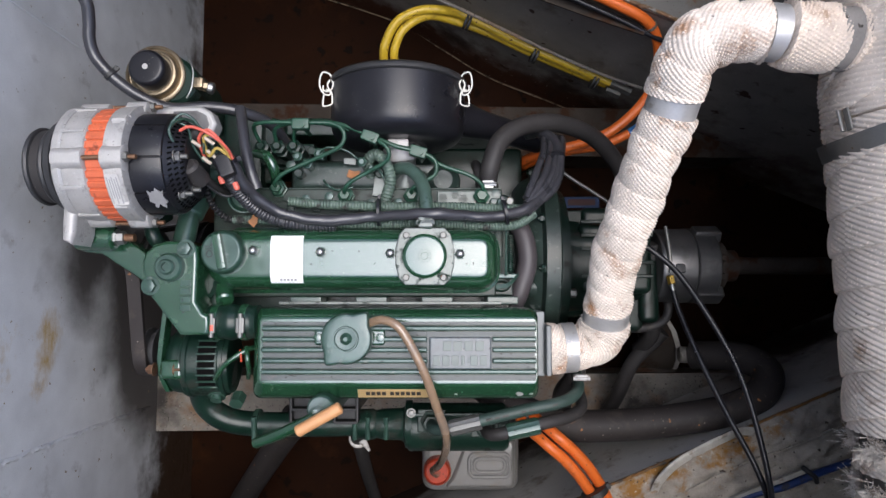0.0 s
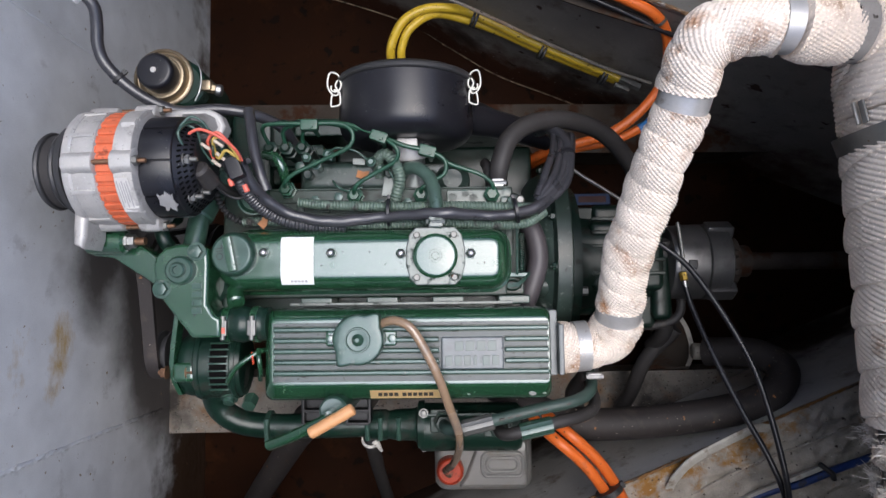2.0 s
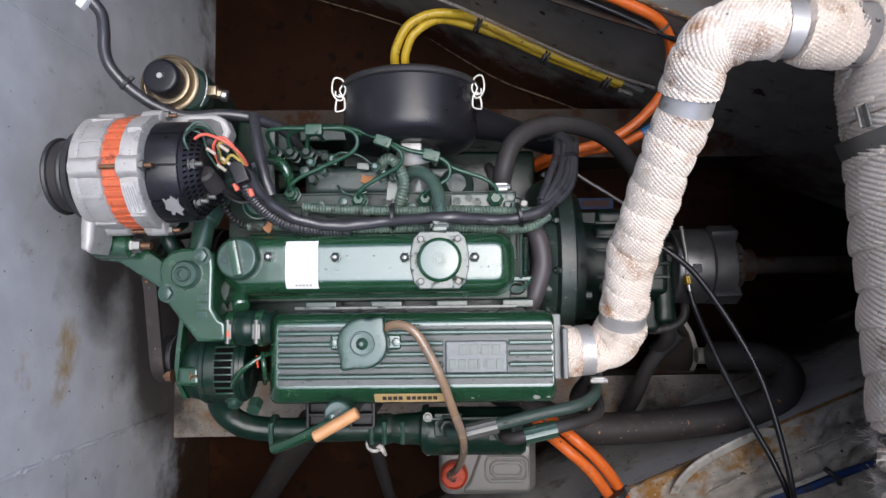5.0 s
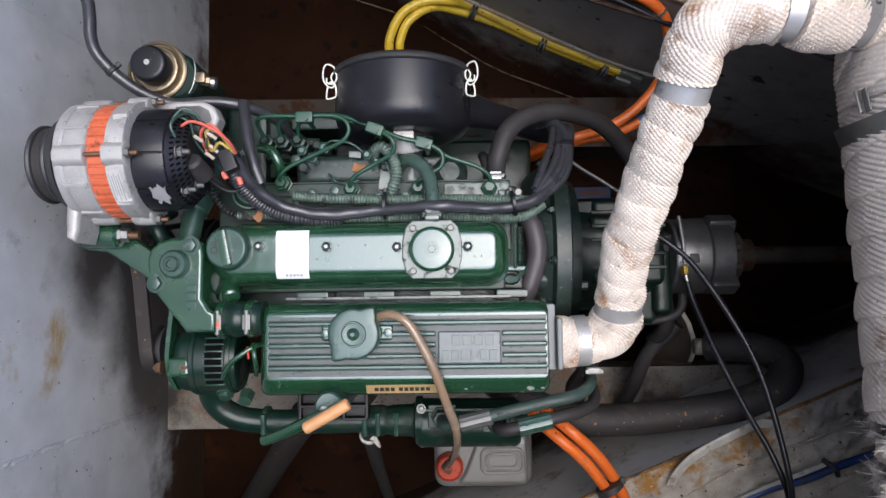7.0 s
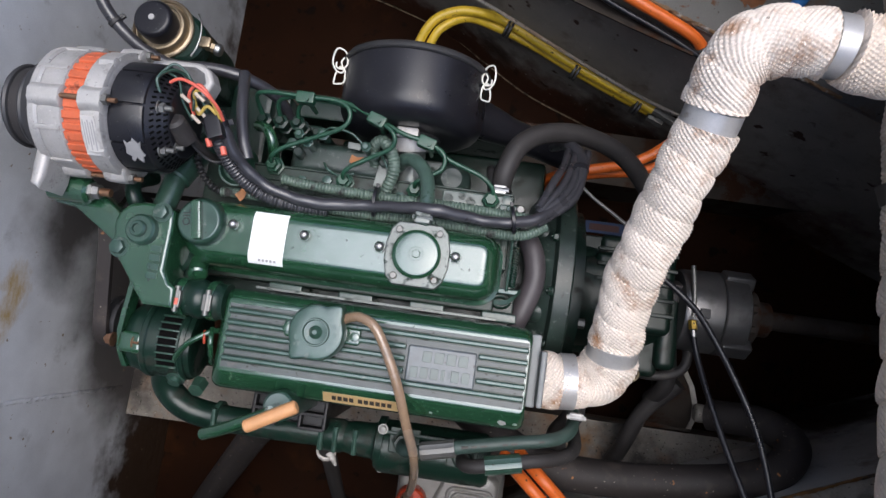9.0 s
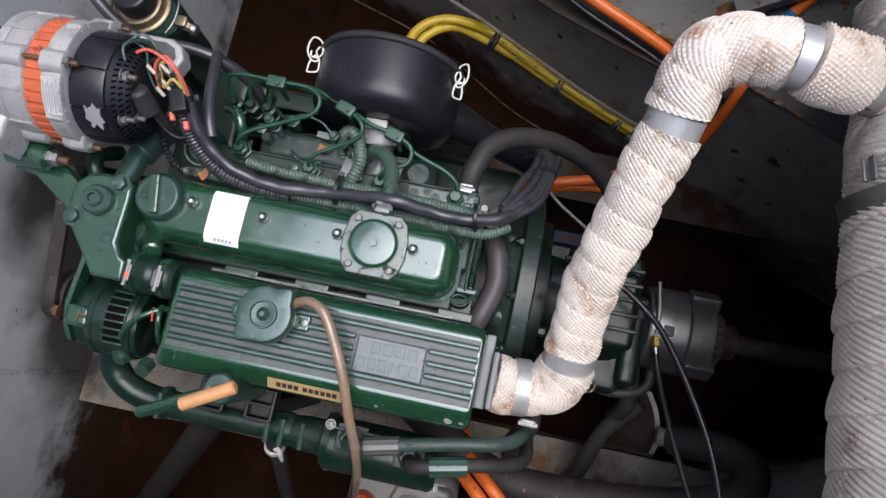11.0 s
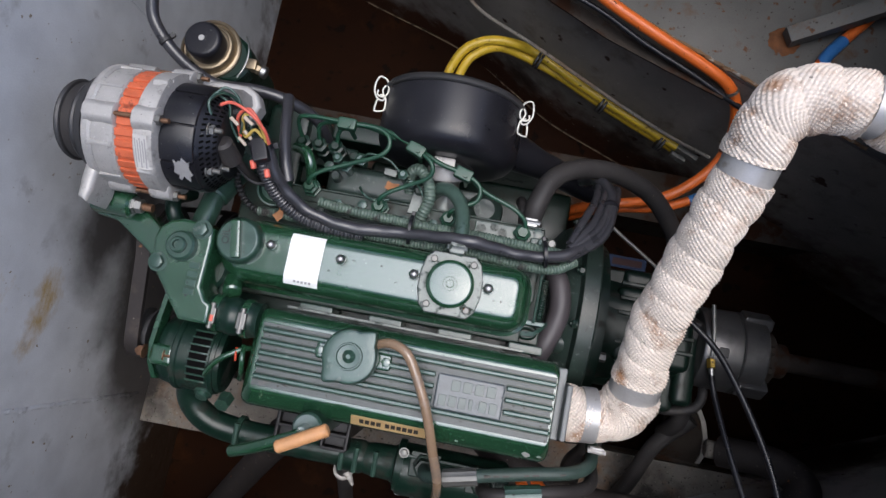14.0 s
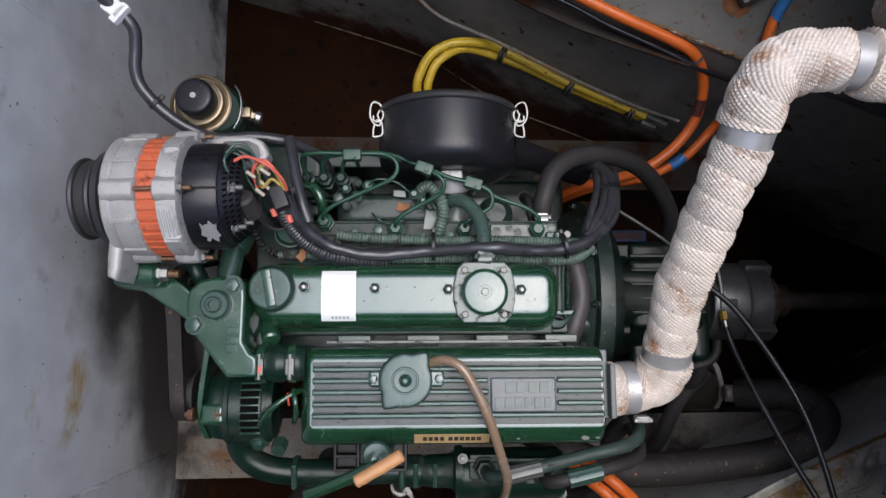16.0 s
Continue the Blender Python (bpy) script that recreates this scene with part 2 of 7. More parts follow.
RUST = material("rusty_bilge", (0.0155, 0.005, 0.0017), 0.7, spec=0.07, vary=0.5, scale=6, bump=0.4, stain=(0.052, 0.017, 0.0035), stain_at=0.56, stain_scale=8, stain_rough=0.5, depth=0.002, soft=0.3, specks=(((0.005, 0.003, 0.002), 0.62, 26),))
# rusty steel with the shade of the port bilge put into its tone
RUSTY_BAR = material("shaded_rusty_steel", (0.042, 0.034, 0.028), 0.75, spec=0.1, vary=0.4, scale=25, bump=0.5, stain=(0.035, 0.015, 0.008), stain_at=0.5, stain_scale=16, depth=0.002)
DIRT = material("dirty_ledge", (0.31, 0.275, 0.23), 0.85, spec=0.2, vary=0.55, scale=30, bump=0.9, stain=(0.26, 0.13, 0.035), stain_at=0.6, stain_scale=26, depth=0.004, soft=0.15, spots=((0.42, -0.33, 0.49, 0.07, 0.2), (0.52, -0.29, 0.49, 0.08, 0.22), (0.62, -0.25, 0.49, 0.07, 0.2), (0.36, -0.36, 0.49, 0.05, 0.2)), specks=(((0.06, 0.045, 0.035), 0.67, 110), ((0.42, 0.39, 0.34), 0.68, 120)))
# lighter copy of the hull grey; the starboard plate's light is in the colour
GREY_SWIM = material("lit_grey_swim_paint", (0.45, 0.435, 0.405), 0.55, vary=0.3, scale=10, bump=0.4, stain=(0.13, 0.07, 0.028), stain_at=0.56, stain_scale=11, depth=0.002, soft=0.2, specks=(((0.08, 0.05, 0.03), 0.7, 70),),
                     grime_and_shade=(((0.03, 0.016, 0.009), 12, ((-0.4, -0.594, 0.0, 0.24, 0.6), (-0.2, -0.512, 0.0, 0.24, 0.6), (0.0, -0.43, 0.0, 0.24, 0.6), (0.18, -0.357, 0.02, 0.22, 0.55), (0.36, -0.283, 0.0, 0.2, 0.5), (0.55, -0.205, 0.0, 0.2, 0.5), (0.75, -0.124, 0.0, 0.24, 0.55), (0.95, -0.04, 0.1, 0.3, 0.6))),))
OLD_RUBBER = material("scuffed_rubber", (0.025, 0.021, 0.02), 0.6, spec=0.35, vary=0.4, scale=18, bump=0.4, stain=(0.075, 0.06, 0.05), stain_at=0.56, stain_scale=22, soft=0.2, specks=(((0.4, 0.17, 0.06), 0.71, 60), ((0.3, 0.26, 0.22), 0.71, 150)))
IRON = material("dark_cast_iron", (0.13, 0.128, 0.128), 0.34, 0.75, vary=0.35, bump=0.3, stain=(0.05, 0.045, 0.04), stain_at=0.56, stain_scale=25, soft=0.25)
# black for raised blocks that carry the shade of slots and vents
OPENING_SHADE = material("opening_shade", (0.004, 0.004, 0.004), 0.9, spec=0.05)
# light along the bracket's edge, painted in as a pale tone
SEAM_PALE = material("lit_plate_edge", (0.42, 0.39, 0.34), 0.6, vary=0.4, scale=60, stain=(0.16, 0.1, 0.05), stain_at=0.58, stain_scale=30)
DRUM = material("dusty_dark_paint", (0.05, 0.052, 0.05), 0.45, vary=0.3, scale=20, bump=0.2, stain=(0.1, 0.09, 0.08), stain_at=0.58, stain_scale=30, soft=0.2)
FIBRE = material("loose_glass_fibre", (0.66, 0.6, 0.53), 0.8, vary=0.3, scale=60, stain=(0.22, 0.15, 0.1), stain_at=0.55, stain_scale=45)
STRIP = material("grimy_painted_strip", (0.36, 0.34, 0.295), 0.6, vary=0.4, scale=40, bump=0.4, stain=(0.13, 0.085, 0.045), stain_at=0.55, stain_scale=30, soft=0.15)
SEAM = material("rusty_weld", (0.2, 0.14, 0.09), 0.7, vary=0.6, scale=60, stain=(0.03, 0.015, 0.008), stain_at=0.5, stain_scale=40)
GRIMY = material("grimy_green_paint", (0.02, 0.036, 0.028), 0.42, coat=0.1, vary=0.5, scale=50, bump=0.5, stain=(0.026, 0.024, 0.019), stain_at=0.52, stain_scale=45, spec=0.35, soft=0.2, specks=DUST)
GROOVE = material("grimy_worn_groove", (0.062, 0.075, 0.074), 0.45, coat=0.15, spec=0.5, vary=0.45, scale=40, bump=0.4, stain=(0.16, 0.13, 0.12), stain_at=0.6, stain_scale=45, soft=0.2, specks=(((0.02, 0.018, 0.015), 0.66, 140),))
PANEL = material("worn_cast_panel", (0.105, 0.122, 0.13), 0.4, coat=0.25, spec=0.55, vary=0.35, scale=50, bump=0.35, stain=(0.05, 0.075, 0.07), stain_at=0.57, stain_scale=70, soft=0.15, specks=(((0.03, 0.03, 0.028), 0.68, 150),))
CASTING = material("worn_raised_casting", (0.045, 0.076, 0.071), 0.36, coat=0.3, spec=0.6, vary=0.35, scale=40, bump=0.3, stain=(0.1, 0.11, 0.1), stain_at=0.58, stain_scale=60, soft=0.2)
GREEN_PIPE = material("green_sprayed_pipe", (0.015, 0.062, 0.036), 0.34, coat=0.15, vary=0.3, scale=60, bump=0.25, specks=DUST)
GREEN_MID = material("scuffed_green_paint", (0.026, 0.056, 0.042), 0.33, coat=0.5, vary=0.45, scale=45, bump=0.5, stain=(0.15, 0.16, 0.145), stain_at=0.56, stain_scale=50, soft=0.2, specks=DUST)
BREATHER = material("oily_bare_metal", (0.16, 0.175, 0.165), 0.42, 0.5, vary=0.35, scale=50, bump=0.25, stain=(0.02, 0.035, 0.026), stain_at=0.56, stain_scale=60)
BAND = material("brushed_band", (0.46, 0.455, 0.45), 0.36, 0.45, vary=0.2, bump=0.15, stain=(0.2, 0.16, 0.12), stain_at=0.62, stain_scale=40, soft=0.2)
# pale patches hold wear and the manifold's speckled highlights, painted in
HEAD = material("worn_green_casting_with_glints", (0.02, 0.034, 0.028), 0.38, coat=0.15, spec=0.4, vary=0.5, scale=40, bump=0.55, stain=(0.15, 0.165, 0.15), stain_at=0.58, stain_scale=70, soft=0.12, specks=DUST)
PALE_PIPE = material("pale_green_sprayed_pipe", (0.05, 0.088, 0.07), 0.3, coat=0.5, spec=0.6, gloss=(0.85, 0.95, 1.0), vary=0.3, scale=50, bump=0.2, stain=(0.03, 0.05, 0.04), stain_at=0.6, stain_scale=50, soft=0.2, specks=DUST)
# a near-black green on the gearbox cases
GREEN_BLACK = material("near_black_green_paint", (0.004, 0.013, 0.009), 0.4, coat=0.1, spec=0.3, vary=0.4, bump=0.4, stain=(0.012, 0.012, 0.01), stain_at=0.55, stain_scale=30)
GREY_CAST = material("grey_cast_plate", (0.16, 0.17, 0.17), 0.5, 0.3, vary=0.25, bump=0.3)
LEAF = material("dry_leaf", (0.3, 0.12, 0.04), 0.7, vary=0.4, scale=120)
# for the unseen light-blocking wall, kept pale for the engine's reflections
LIGHT_BLOCK = material("light_block_paint", (0.5, 0.5, 0.49), 0.6, vary=0.2, scale=8, bump=0.2)
DECK = material("deck_underside", (0.12, 0.12, 0.12), 0.7, vary=0.2)


def lagging(name, base, dirt, dirt_at):
    """Woven glass-fibre tape: the cords are geometry, the yarn and the scorched patches are here."""
    m = material(name, base, 0.85, vary=0.3, scale=25, grain=700, bump=0.6, stain=dirt, stain_at=dirt_at, stain_scale=20, depth=0.0015, soft=0.17,
                 specks=(((0.05, 0.04, 0.03), 0.71, 130), (tuple(min(1, c * 1.35) for c in base), 0.62, 260)))
    return m


LAG = lagging("glass_fibre_tape", (0.68, 0.6, 0.525), (0.34, 0.18, 0.095), 0.52)
LAG_GREY = lagging("grey_glass_fibre_tape", (0.62, 0.55, 0.48), (0.24, 0.15, 0.09), 0.57)


# ---- mesh helpers ----
BASE = {}


def thing(name, at, label, category, group="", kind=""):
    ob = new(name)
    ob.location = at
    ob.empty_display_size = 0.02
    BASE[ob.name] = Vector(at)
    return tagged(ob, label, category, group, kind)


def finish(me, mat, angle=38):
    me.materials.append(mat)
    me.shade_smooth()
    me.set_sharp_from_angle(angle=radians(angle))


def part(name, bm, mat, parent=None, label="", angle=38):
    """Links a bmesh in world metres as one mesh object under its thing or part."""
    base = BASE[parent.name] if parent else Vector((0, 0, 0))
    bmesh.ops.translate(bm, verts=bm.verts, vec=-base)
    bmesh.ops.recalc_face_normals(bm, faces=bm.faces)
    me = bpy.data.meshes.new(name)
    bm.to_mesh(me)
    bm.free()
    finish(me, mat, angle)
    ob = new(name, me)
    even = ob.modifiers.new("even_normals", 'WEIGHTED_NORMAL')
    even.keep_sharp = True
    if parent:
        ob.parent = parent
    BASE[ob.name] = base
    return tagged(ob, label)


def placed(name, me, parent, m):
    """One more object on a shared mesh, at the world pose m."""
    ob = new(name, me)
    ob.parent = parent
    ob.matrix_local = Matrix.Translation(-BASE[parent.name]) @ m
    BASE[ob.name] = BASE[parent.name]
    return ob


def mesh_of(name, bm, mat, angle=38):
    bmesh.ops.recalc_face_normals(bm, faces=bm.faces)
    me = bpy.data.meshes.new(name)
    bm.to_mesh(me)
    bm.free()
    finish(me, mat, angle)
    return me


def merge(bm, tmp, m=None):
    if m is not None:
        bmesh.ops.transform(tmp, matrix=m, verts=tmp.verts)
    me = bpy.data.meshes.new("tmp")
    tmp.to_mesh(me)
    tmp.free()
    bm.from_mesh(me)
    bpy.data.meshes.remove(me)
    return bm


def box(bm, lo, hi, bevel=0.002, m=None, seg=2):
    tmp = bmesh.new()
    c = [(a + b) / 2 for a, b in zip(lo, hi)]
    bmesh.ops.create_cube(tmp, size=1, matrix=Matrix.Translation(c) @ Matrix.Diagonal((*[abs(b - a) for a, b in zip(lo, hi)], 1)))
    if bevel:
        bmesh.ops.bevel(tmp, geom=tmp.edges[:], offset=bevel, segments=seg, affect='EDGES', clamp_overlap=True, profile=0.5)
    return merge(bm, tmp, m)


def axis(p, q):
    """The pose at p whose z points to q."""
    d = Vector(q) - Vector(p)
    return Matrix.Translation(p) @ d.to_track_quat('Z', 'Y').to_matrix().to_4x4()


def lathe(bm, profile, m, seg=32):
    """Turns (height, radius) pairs round the z of m."""
    rings = []
    for h, r in profile:
        rings.append([bm.verts.new(m @ Vector((r * math.cos(2 * math.pi * k / seg), r * math.sin(2 * math.pi * k / seg), h))) for k in range(seg)])
    for a, b in zip(rings, rings[1:]):
        for k in range(seg):
            bm.faces.new((a[k], a[(k + 1) % seg], b[(k + 1) % seg], b[k]))
    bm.faces.new(rings[0][::-1])
    bm.faces.new(rings[-1])
    return bm


def rod(bm, p, q, r, r2=None, seg=20, edge=0.0):
    h = (Vector(q) - Vector(p)).length
    r2 = r if r2 is None else r2
    e = min(edge, h * 0.4, r * 0.5, r2 * 0.5)
    prof = [(0, r - e), (e, r), (h - e, r2), (h, r2 - e)] if e else [(0, r), (h, r2)]
    return lathe(bm, prof, axis(p, q), seg)


def loft(bm, rings, m=None):
    """Skins rings of equally many points and closes both ends."""
    vs = [[bm.verts.new((m @ Vector(p)) if m else p) for p in ring] for ring in rings]
    n = len(vs[0])
    for a, b in zip(vs, vs[1:]):
        for k in range(n):
            bm.faces.new((a[k], a[(k + 1) % n], b[(k + 1) % n], b[k]))
    bm.faces.new(vs[0][::-1])
    bm.faces.new(vs[-1])
    return bm


def rrect(x0, x1, y0, y1, r, z, n=6, radii=None):
    """A rounded rectangle as points; radii: one per corner from the lower left round."""
    rs = radii or (r, r, r, r)
    out = []
    for (cx, cy, a0), q in zip(((x0, y0, 180), (x1, y0, 270), (x1, y1, 0), (x0, y1, 90)), rs):
        ox = cx + (q if cx == x0 else -q)
        oy = cy + (q if cy == y0 else -q)
        for k in range(n + 1):
            a = radians(a0 + 90 * k / n)
            out.append((ox + q * math.cos(a), oy + q * math.sin(a), z))
    return out


def prism(bm, outline, z0, z1, bevel=0.0, m=None, seg=2):
    tmp = bmesh.new()
    lo = [tmp.verts.new((x, y, z0)) for x, y in outline]
    hi = [tmp.verts.new((x, y, z1)) for x, y in outline]
    n = len(lo)
    tmp.faces.new(lo[::-1])
    top = tmp.faces.new(hi)
    for k in range(n):
        tmp.faces.new((lo[k], lo[(k + 1) % n], hi[(k + 1) % n], hi[k]))
    bmesh.ops.recalc_face_normals(tmp, faces=tmp.faces)
    if bevel:
        bmesh.ops.bevel(tmp, geom=list(top.edges), offset=bevel, segments=seg, affect='EDGES', clamp_overlap=True, profile=0.5)
    return merge(bm, tmp, m)


def smooth_line(points, step):
    """An even run of places along a Catmull-Rom line through the points, with the length so far."""
    p = np.array(points, float)
    p = np.vstack([2 * p[0] - p[1], p, 2 * p[-1] - p[-2]])
    fine = []
    for i in range(1, len(p) - 2):
        t = np.linspace(0, 1, 24, endpoint=False)[:, None]
        a, b, c, d = p[i - 1], p[i], p[i + 1], p[i + 2]
        fine.append(0.5 * (2 * b + (c - a) * t + (2 * a - 5 * b + 4 * c - d) * t ** 2 + (3 * b - a - 3 * c + d) * t ** 3))
    fine = np.vstack(fine + [p[-2:-1]])
    s = np.concatenate([[0], np.cumsum(np.linalg.norm(np.diff(fine, axis=0), axis=1))])
    n = max(3, int(round(s[-1] / step)) + 1)
    at = np.linspace(0, s[-1], n)
    return np.stack([np.interp(at, s, fine[:, k]) for k in range(3)], 1), at


def sweep_data(points, radius, step=0.006, sides=14):
    """A pipe along a line. radius: metres, or a function of the length so far, the angle and the whole length."""
    c, s = smooth_line(points, step)
    tan = np.gradient(c, axis=0)
    tan /= np.linalg.norm(tan, axis=1)[:, None]
    ref = np.array([0, 0, 1.0]) if abs(tan[0][2]) < 0.9 else np.array([0, 1.0, 0])
    side = np.cross(tan[0], ref)
    sides_at = []
    for t in tan:
        side = side - t * side.dot(t)
        side = side / np.linalg.norm(side)
        sides_at.append(side)
    n1 = np.array(sides_at)
    n2 = np.cross(tan, n1)
    a = np.linspace(0, 2 * math.pi, sides, endpoint=False)
    ss, aa = np.meshgrid(s, a, indexing="ij")
    r = radius(ss, aa, s[-1]) if callable(radius) else np.full(ss.shape, radius)
    v = c[:, None, :] + r[:, :, None] * (np.cos(aa)[:, :, None] * n1[:, None, :] + np.sin(aa)[:, :, None] * n2[:, None, :])
    n, k = ss.shape
    i = np.arange(n - 1)[:, None] * k + np.arange(k)[None, :]
    j = np.arange(n - 1)[:, None] * k + (np.arange(k)[None, :] + 1) % k
    f = np.stack([i, j, j + k, i + k], -1).reshape(-1, 4).tolist()
    f += [list(range(k))[::-1], list(range((n - 1) * k, n * k))]
    return v.reshape(-1, 3), f


def pipe(name, points, radius, mat, parent=None, label="", step=0.006, sides=14, angle=60):
    v, f = sweep_data(points, radius, step, sides)
    base = BASE[parent.name] if parent else Vector((0, 0, 0))
    me = bpy.data.meshes.new(name)
    me.from_pydata((v - np.array(base)).tolist(), [], f)
    me.update()
    finish(me, mat, angle)
    ob = new(name, me)
    if parent:
        ob.parent = parent
    BASE[ob.name] = base
    return tagged(ob, label)


def ribbed(r, pitch=0.0045, deep=0.0011):
    return lambda s, a, whole: r - deep * (0.5 - 0.5 * np.cos(2 * math.pi * s / pitch)) ** 2


def wrapped(r, tape=0.036, cord=0.0048, lean=26, seed=1, deep=0.003, bead=0.0005, puffy=0.0026, flat=0.5, lap=0.0014, starts=1):
    """Tape wound in puffy overlapping turns, whose beaded cords run aslant. lean: cords gained in one turn."""
    def radius(s, a, whole):
        turn = s / tape + starts * a / (2 * math.pi) + 0.12 * np.sin(a + s * 17 + seed)
        count = np.floor(turn)
        step = turn - count
        chance = np.modf(np.abs(np.sin(count * 12.9898 + seed * 4.1) * 43758.5453))[0]
        puff = puffy * np.sin(math.pi * np.clip(step, 0.02, 1)) ** flat + lap * step + 0.0012 * (chance - 0.5)
        lump = 0.0013 * np.sin(a * 2 + s * 61 + seed) + 0.0011 * np.sin(a * 3 - s * 40 + seed * 2)
        cords = np.abs(np.sin(math.pi * s / cord + a * lean / 2 + 6 * chance + 0.3 * np.sin(a * 2 + s * 23 + seed)))
        yarn = np.sin(a * round(2 * math.pi * r / (cord * 0.95)) - math.pi * s / cord * 0.9 + 9 * chance)
        return r + lump + puff - 0.0026 + deep * (cords ** 0.8 - 0.6) + bead * yarn * (0.3 + cords)
    return radius


def hex_bolt(name, mat, r=0.009, high=0.008, stud=0.006, washer=True):
    bm = bmesh.new()
    if washer:
        lathe(bm, [(0, r * 1.35), (0.0015, r * 1.35)], Matrix(), 20)
    prism(bm, [(r * math.cos(radians(60 * k)), r * math.sin(radians(60 * k))) for k in range(6)], 0.0015, high, 0.0012)
    if stud:
        lathe(bm, [(high, r * 0.5), (high + stud - 0.001, r * 0.5), (high + stud, r * 0.35)], Matrix(), 12)
    return mesh_of(name, bm, mat)


def bars(parent, mat, m, rows, high=0.0008, name="lettering"):
    """Plain bars for writing that stays unlettered: rows of (x0, x1, y0, y1) on the plane of m."""
    bm = bmesh.new()
    for x0, x1, y0, y1 in rows:
        box(bm, (x0, y0, 0), (x1, y1, high), 0.0005 if high > 0.001 else 0.0, m)
    return part(name, bm, mat, parent)


def at_z(x, y, z):
    return Matrix.Translation((x, y, z))


# ---- structure ----
def slab(name, lo, hi, mat, label, category, bevel=0.002):
    bm = bmesh.new()
    box(bm, lo, hi, bevel)
    return tagged(part(name, bm, mat), label, category, "", "structure")


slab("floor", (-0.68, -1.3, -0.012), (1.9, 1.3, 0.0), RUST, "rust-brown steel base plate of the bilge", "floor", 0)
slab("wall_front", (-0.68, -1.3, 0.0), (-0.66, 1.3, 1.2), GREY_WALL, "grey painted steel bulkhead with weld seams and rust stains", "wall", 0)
slab("wall_port", (-0.66, 1.28, 0.0), (1.9, 1.3, 1.2), GREY_HULL, "grey painted steel hull side", "wall", 0)
slab("wall_starboard", (-0.66, -1.3, 0.0), (1.9, -1.28, 1.2), GREY_HULL, "grey painted steel hull side", "wall", 0)
slab("wall_stern", (1.88, -1.28, 0.0), (1.9, 1.28, 1.2), GREY_HULL, "grey painted steel transom", "wall", 0)
# unseen wall, added to hold back sky light from forward
slab("wall_light_block", (-0.70, -1.3, 1.21), (-0.68, 1.3, 2.3), LIGHT_BLOCK, "unseen grey wall added above the deck to block light", "wall", 0)
# deck stays out of view; its hatch edges are chosen for the light let in
HATCH = (-0.66, 0.61, -0.46, 0.74)
deck = bmesh.new()
box(deck, (-0.68, HATCH[3], 1.2), (1.9, 1.3, 1.21), 0)
box(deck, (-0.68, -1.3, 1.2), (1.9, HATCH[2], 1.21), 0)
box(deck, (HATCH[1], HATCH[2], 1.2), (1.9, HATCH[3], 1.21), 0)
tagged(part("ceiling", deck, DECK), "out-of-view steel deck round a hatch sized for the light", "ceiling", "", "structure")


def swim(name, line, out, top, lean, mat, plate):
    """A hull side that curves in towards the stern, with the counter plate that leads outwards from its upper edge."""
    bm = bmesh.new()
    n, up = Vector((0, out * 0.008, 0)), Vector((0, out * lean, top))
    rings = []
    for x, y, bend in line:
        a = Vector((x, y, 0))
        rings.append([a, a + n, a + n + up - Vector((0, bend, 0)), a + up - Vector((0, bend, 0))])
    loft(bm, rings)
    ob = tagged(part(name, bm, mat), "grey painted steel swim plate with rust along the bottom seam", "hull side", "", "structure")
    bm = bmesh.new()
    ring = [r[3] for r in rings] + [Vector((line[-1][0], out * 1.28, top)), Vector((line[0][0], out * 1.28, top))]
    loft(bm, [ring, [p + Vector((0, 0, 0.008)) for p in ring]])
    tagged(part(name.replace("swim", "counter"), bm, plate), "rust-spotted grey counter plate over the swim", "counter plate", "", "structure")
    return ob


PLATE = material("rust_spotted_plate", (0.092, 0.089, 0.083), 0.55, vary=0.35, scale=11, bump=0.4, stain=(0.1, 0.055, 0.028), stain_at=0.57, stain_scale=18, depth=0.002, soft=0.16, specks=(((0.09, 0.035, 0.012), 0.65, 60), ((0.03, 0.02, 0.014), 0.68, 130)))
PORT = ((-0.66, 0.915), (-0.42, 0.845), (-0.25, 0.797), (-0.13, 0.747), (-0.06, 0.708), (0.0, 0.668), (0.13, 0.589), (0.3, 0.52), (1.5, 0.032))
swim("swim_port", [(x, y, y - (0.915 - 0.4088 * (x + 0.66))) for x, y in PORT], 1, 0.555, 0.035, GREY_HULL, PLATE)
swim("swim_starboard", [(-0.66, -0.744, 0), (1.5, 0.139, 0)], -1, 0.48, 0.012, GREY_SWIM, DIRT)


def seam(name, pts, r, mat, label):
    v = lambda s, a, whole: r * (1 + 0.35 * np.sin(s * 900) * np.sin(s * 37 + a))
    return tagged(pipe(name, pts, v, mat, None, "", 0.002, 8), label, "weld", "", "structure")


def crust(name, pts, r, mat, label):
    v = lambda s, a, whole: r * (0.75 + 0.3 * np.sin(s * 131 + a) * np.sin(s * 57 + 2 * a) + 0.3 * np.sin(s * 313 + 3 * a) * np.sin(s * 29))
    return tagged(pipe(name, pts, v, mat, None, "", 0.003, 10), label, "weld", "", "structure")


crust("trim_weld", [(-0.66, -0.254, 0.26), (-0.66, -0.252, 0.6), (-0.66, -0.256, 1.2)], 0.0056, GREY_WALL, "painted weld bead on the grey bulkhead")
seam("trim_weld", [(-0.66, 0.445, 0.01), (-0.66, 0.447, 0.6), (-0.66, 0.444, 1.2)], 0.002, GREY_WALL, "painted weld bead on the grey bulkhead")


seam("trim_weld", [(-0.42, 0.844, 0.003), (-0.13, 0.746, 0.003), (0.0, 0.667, 0.003), (0.13, 0.588, 0.003), (0.3, 0.519, 0.003), (0.7, 0.355, 0.003)], 0.0016, SEAM, "rusty weld bead along the bilge seam")


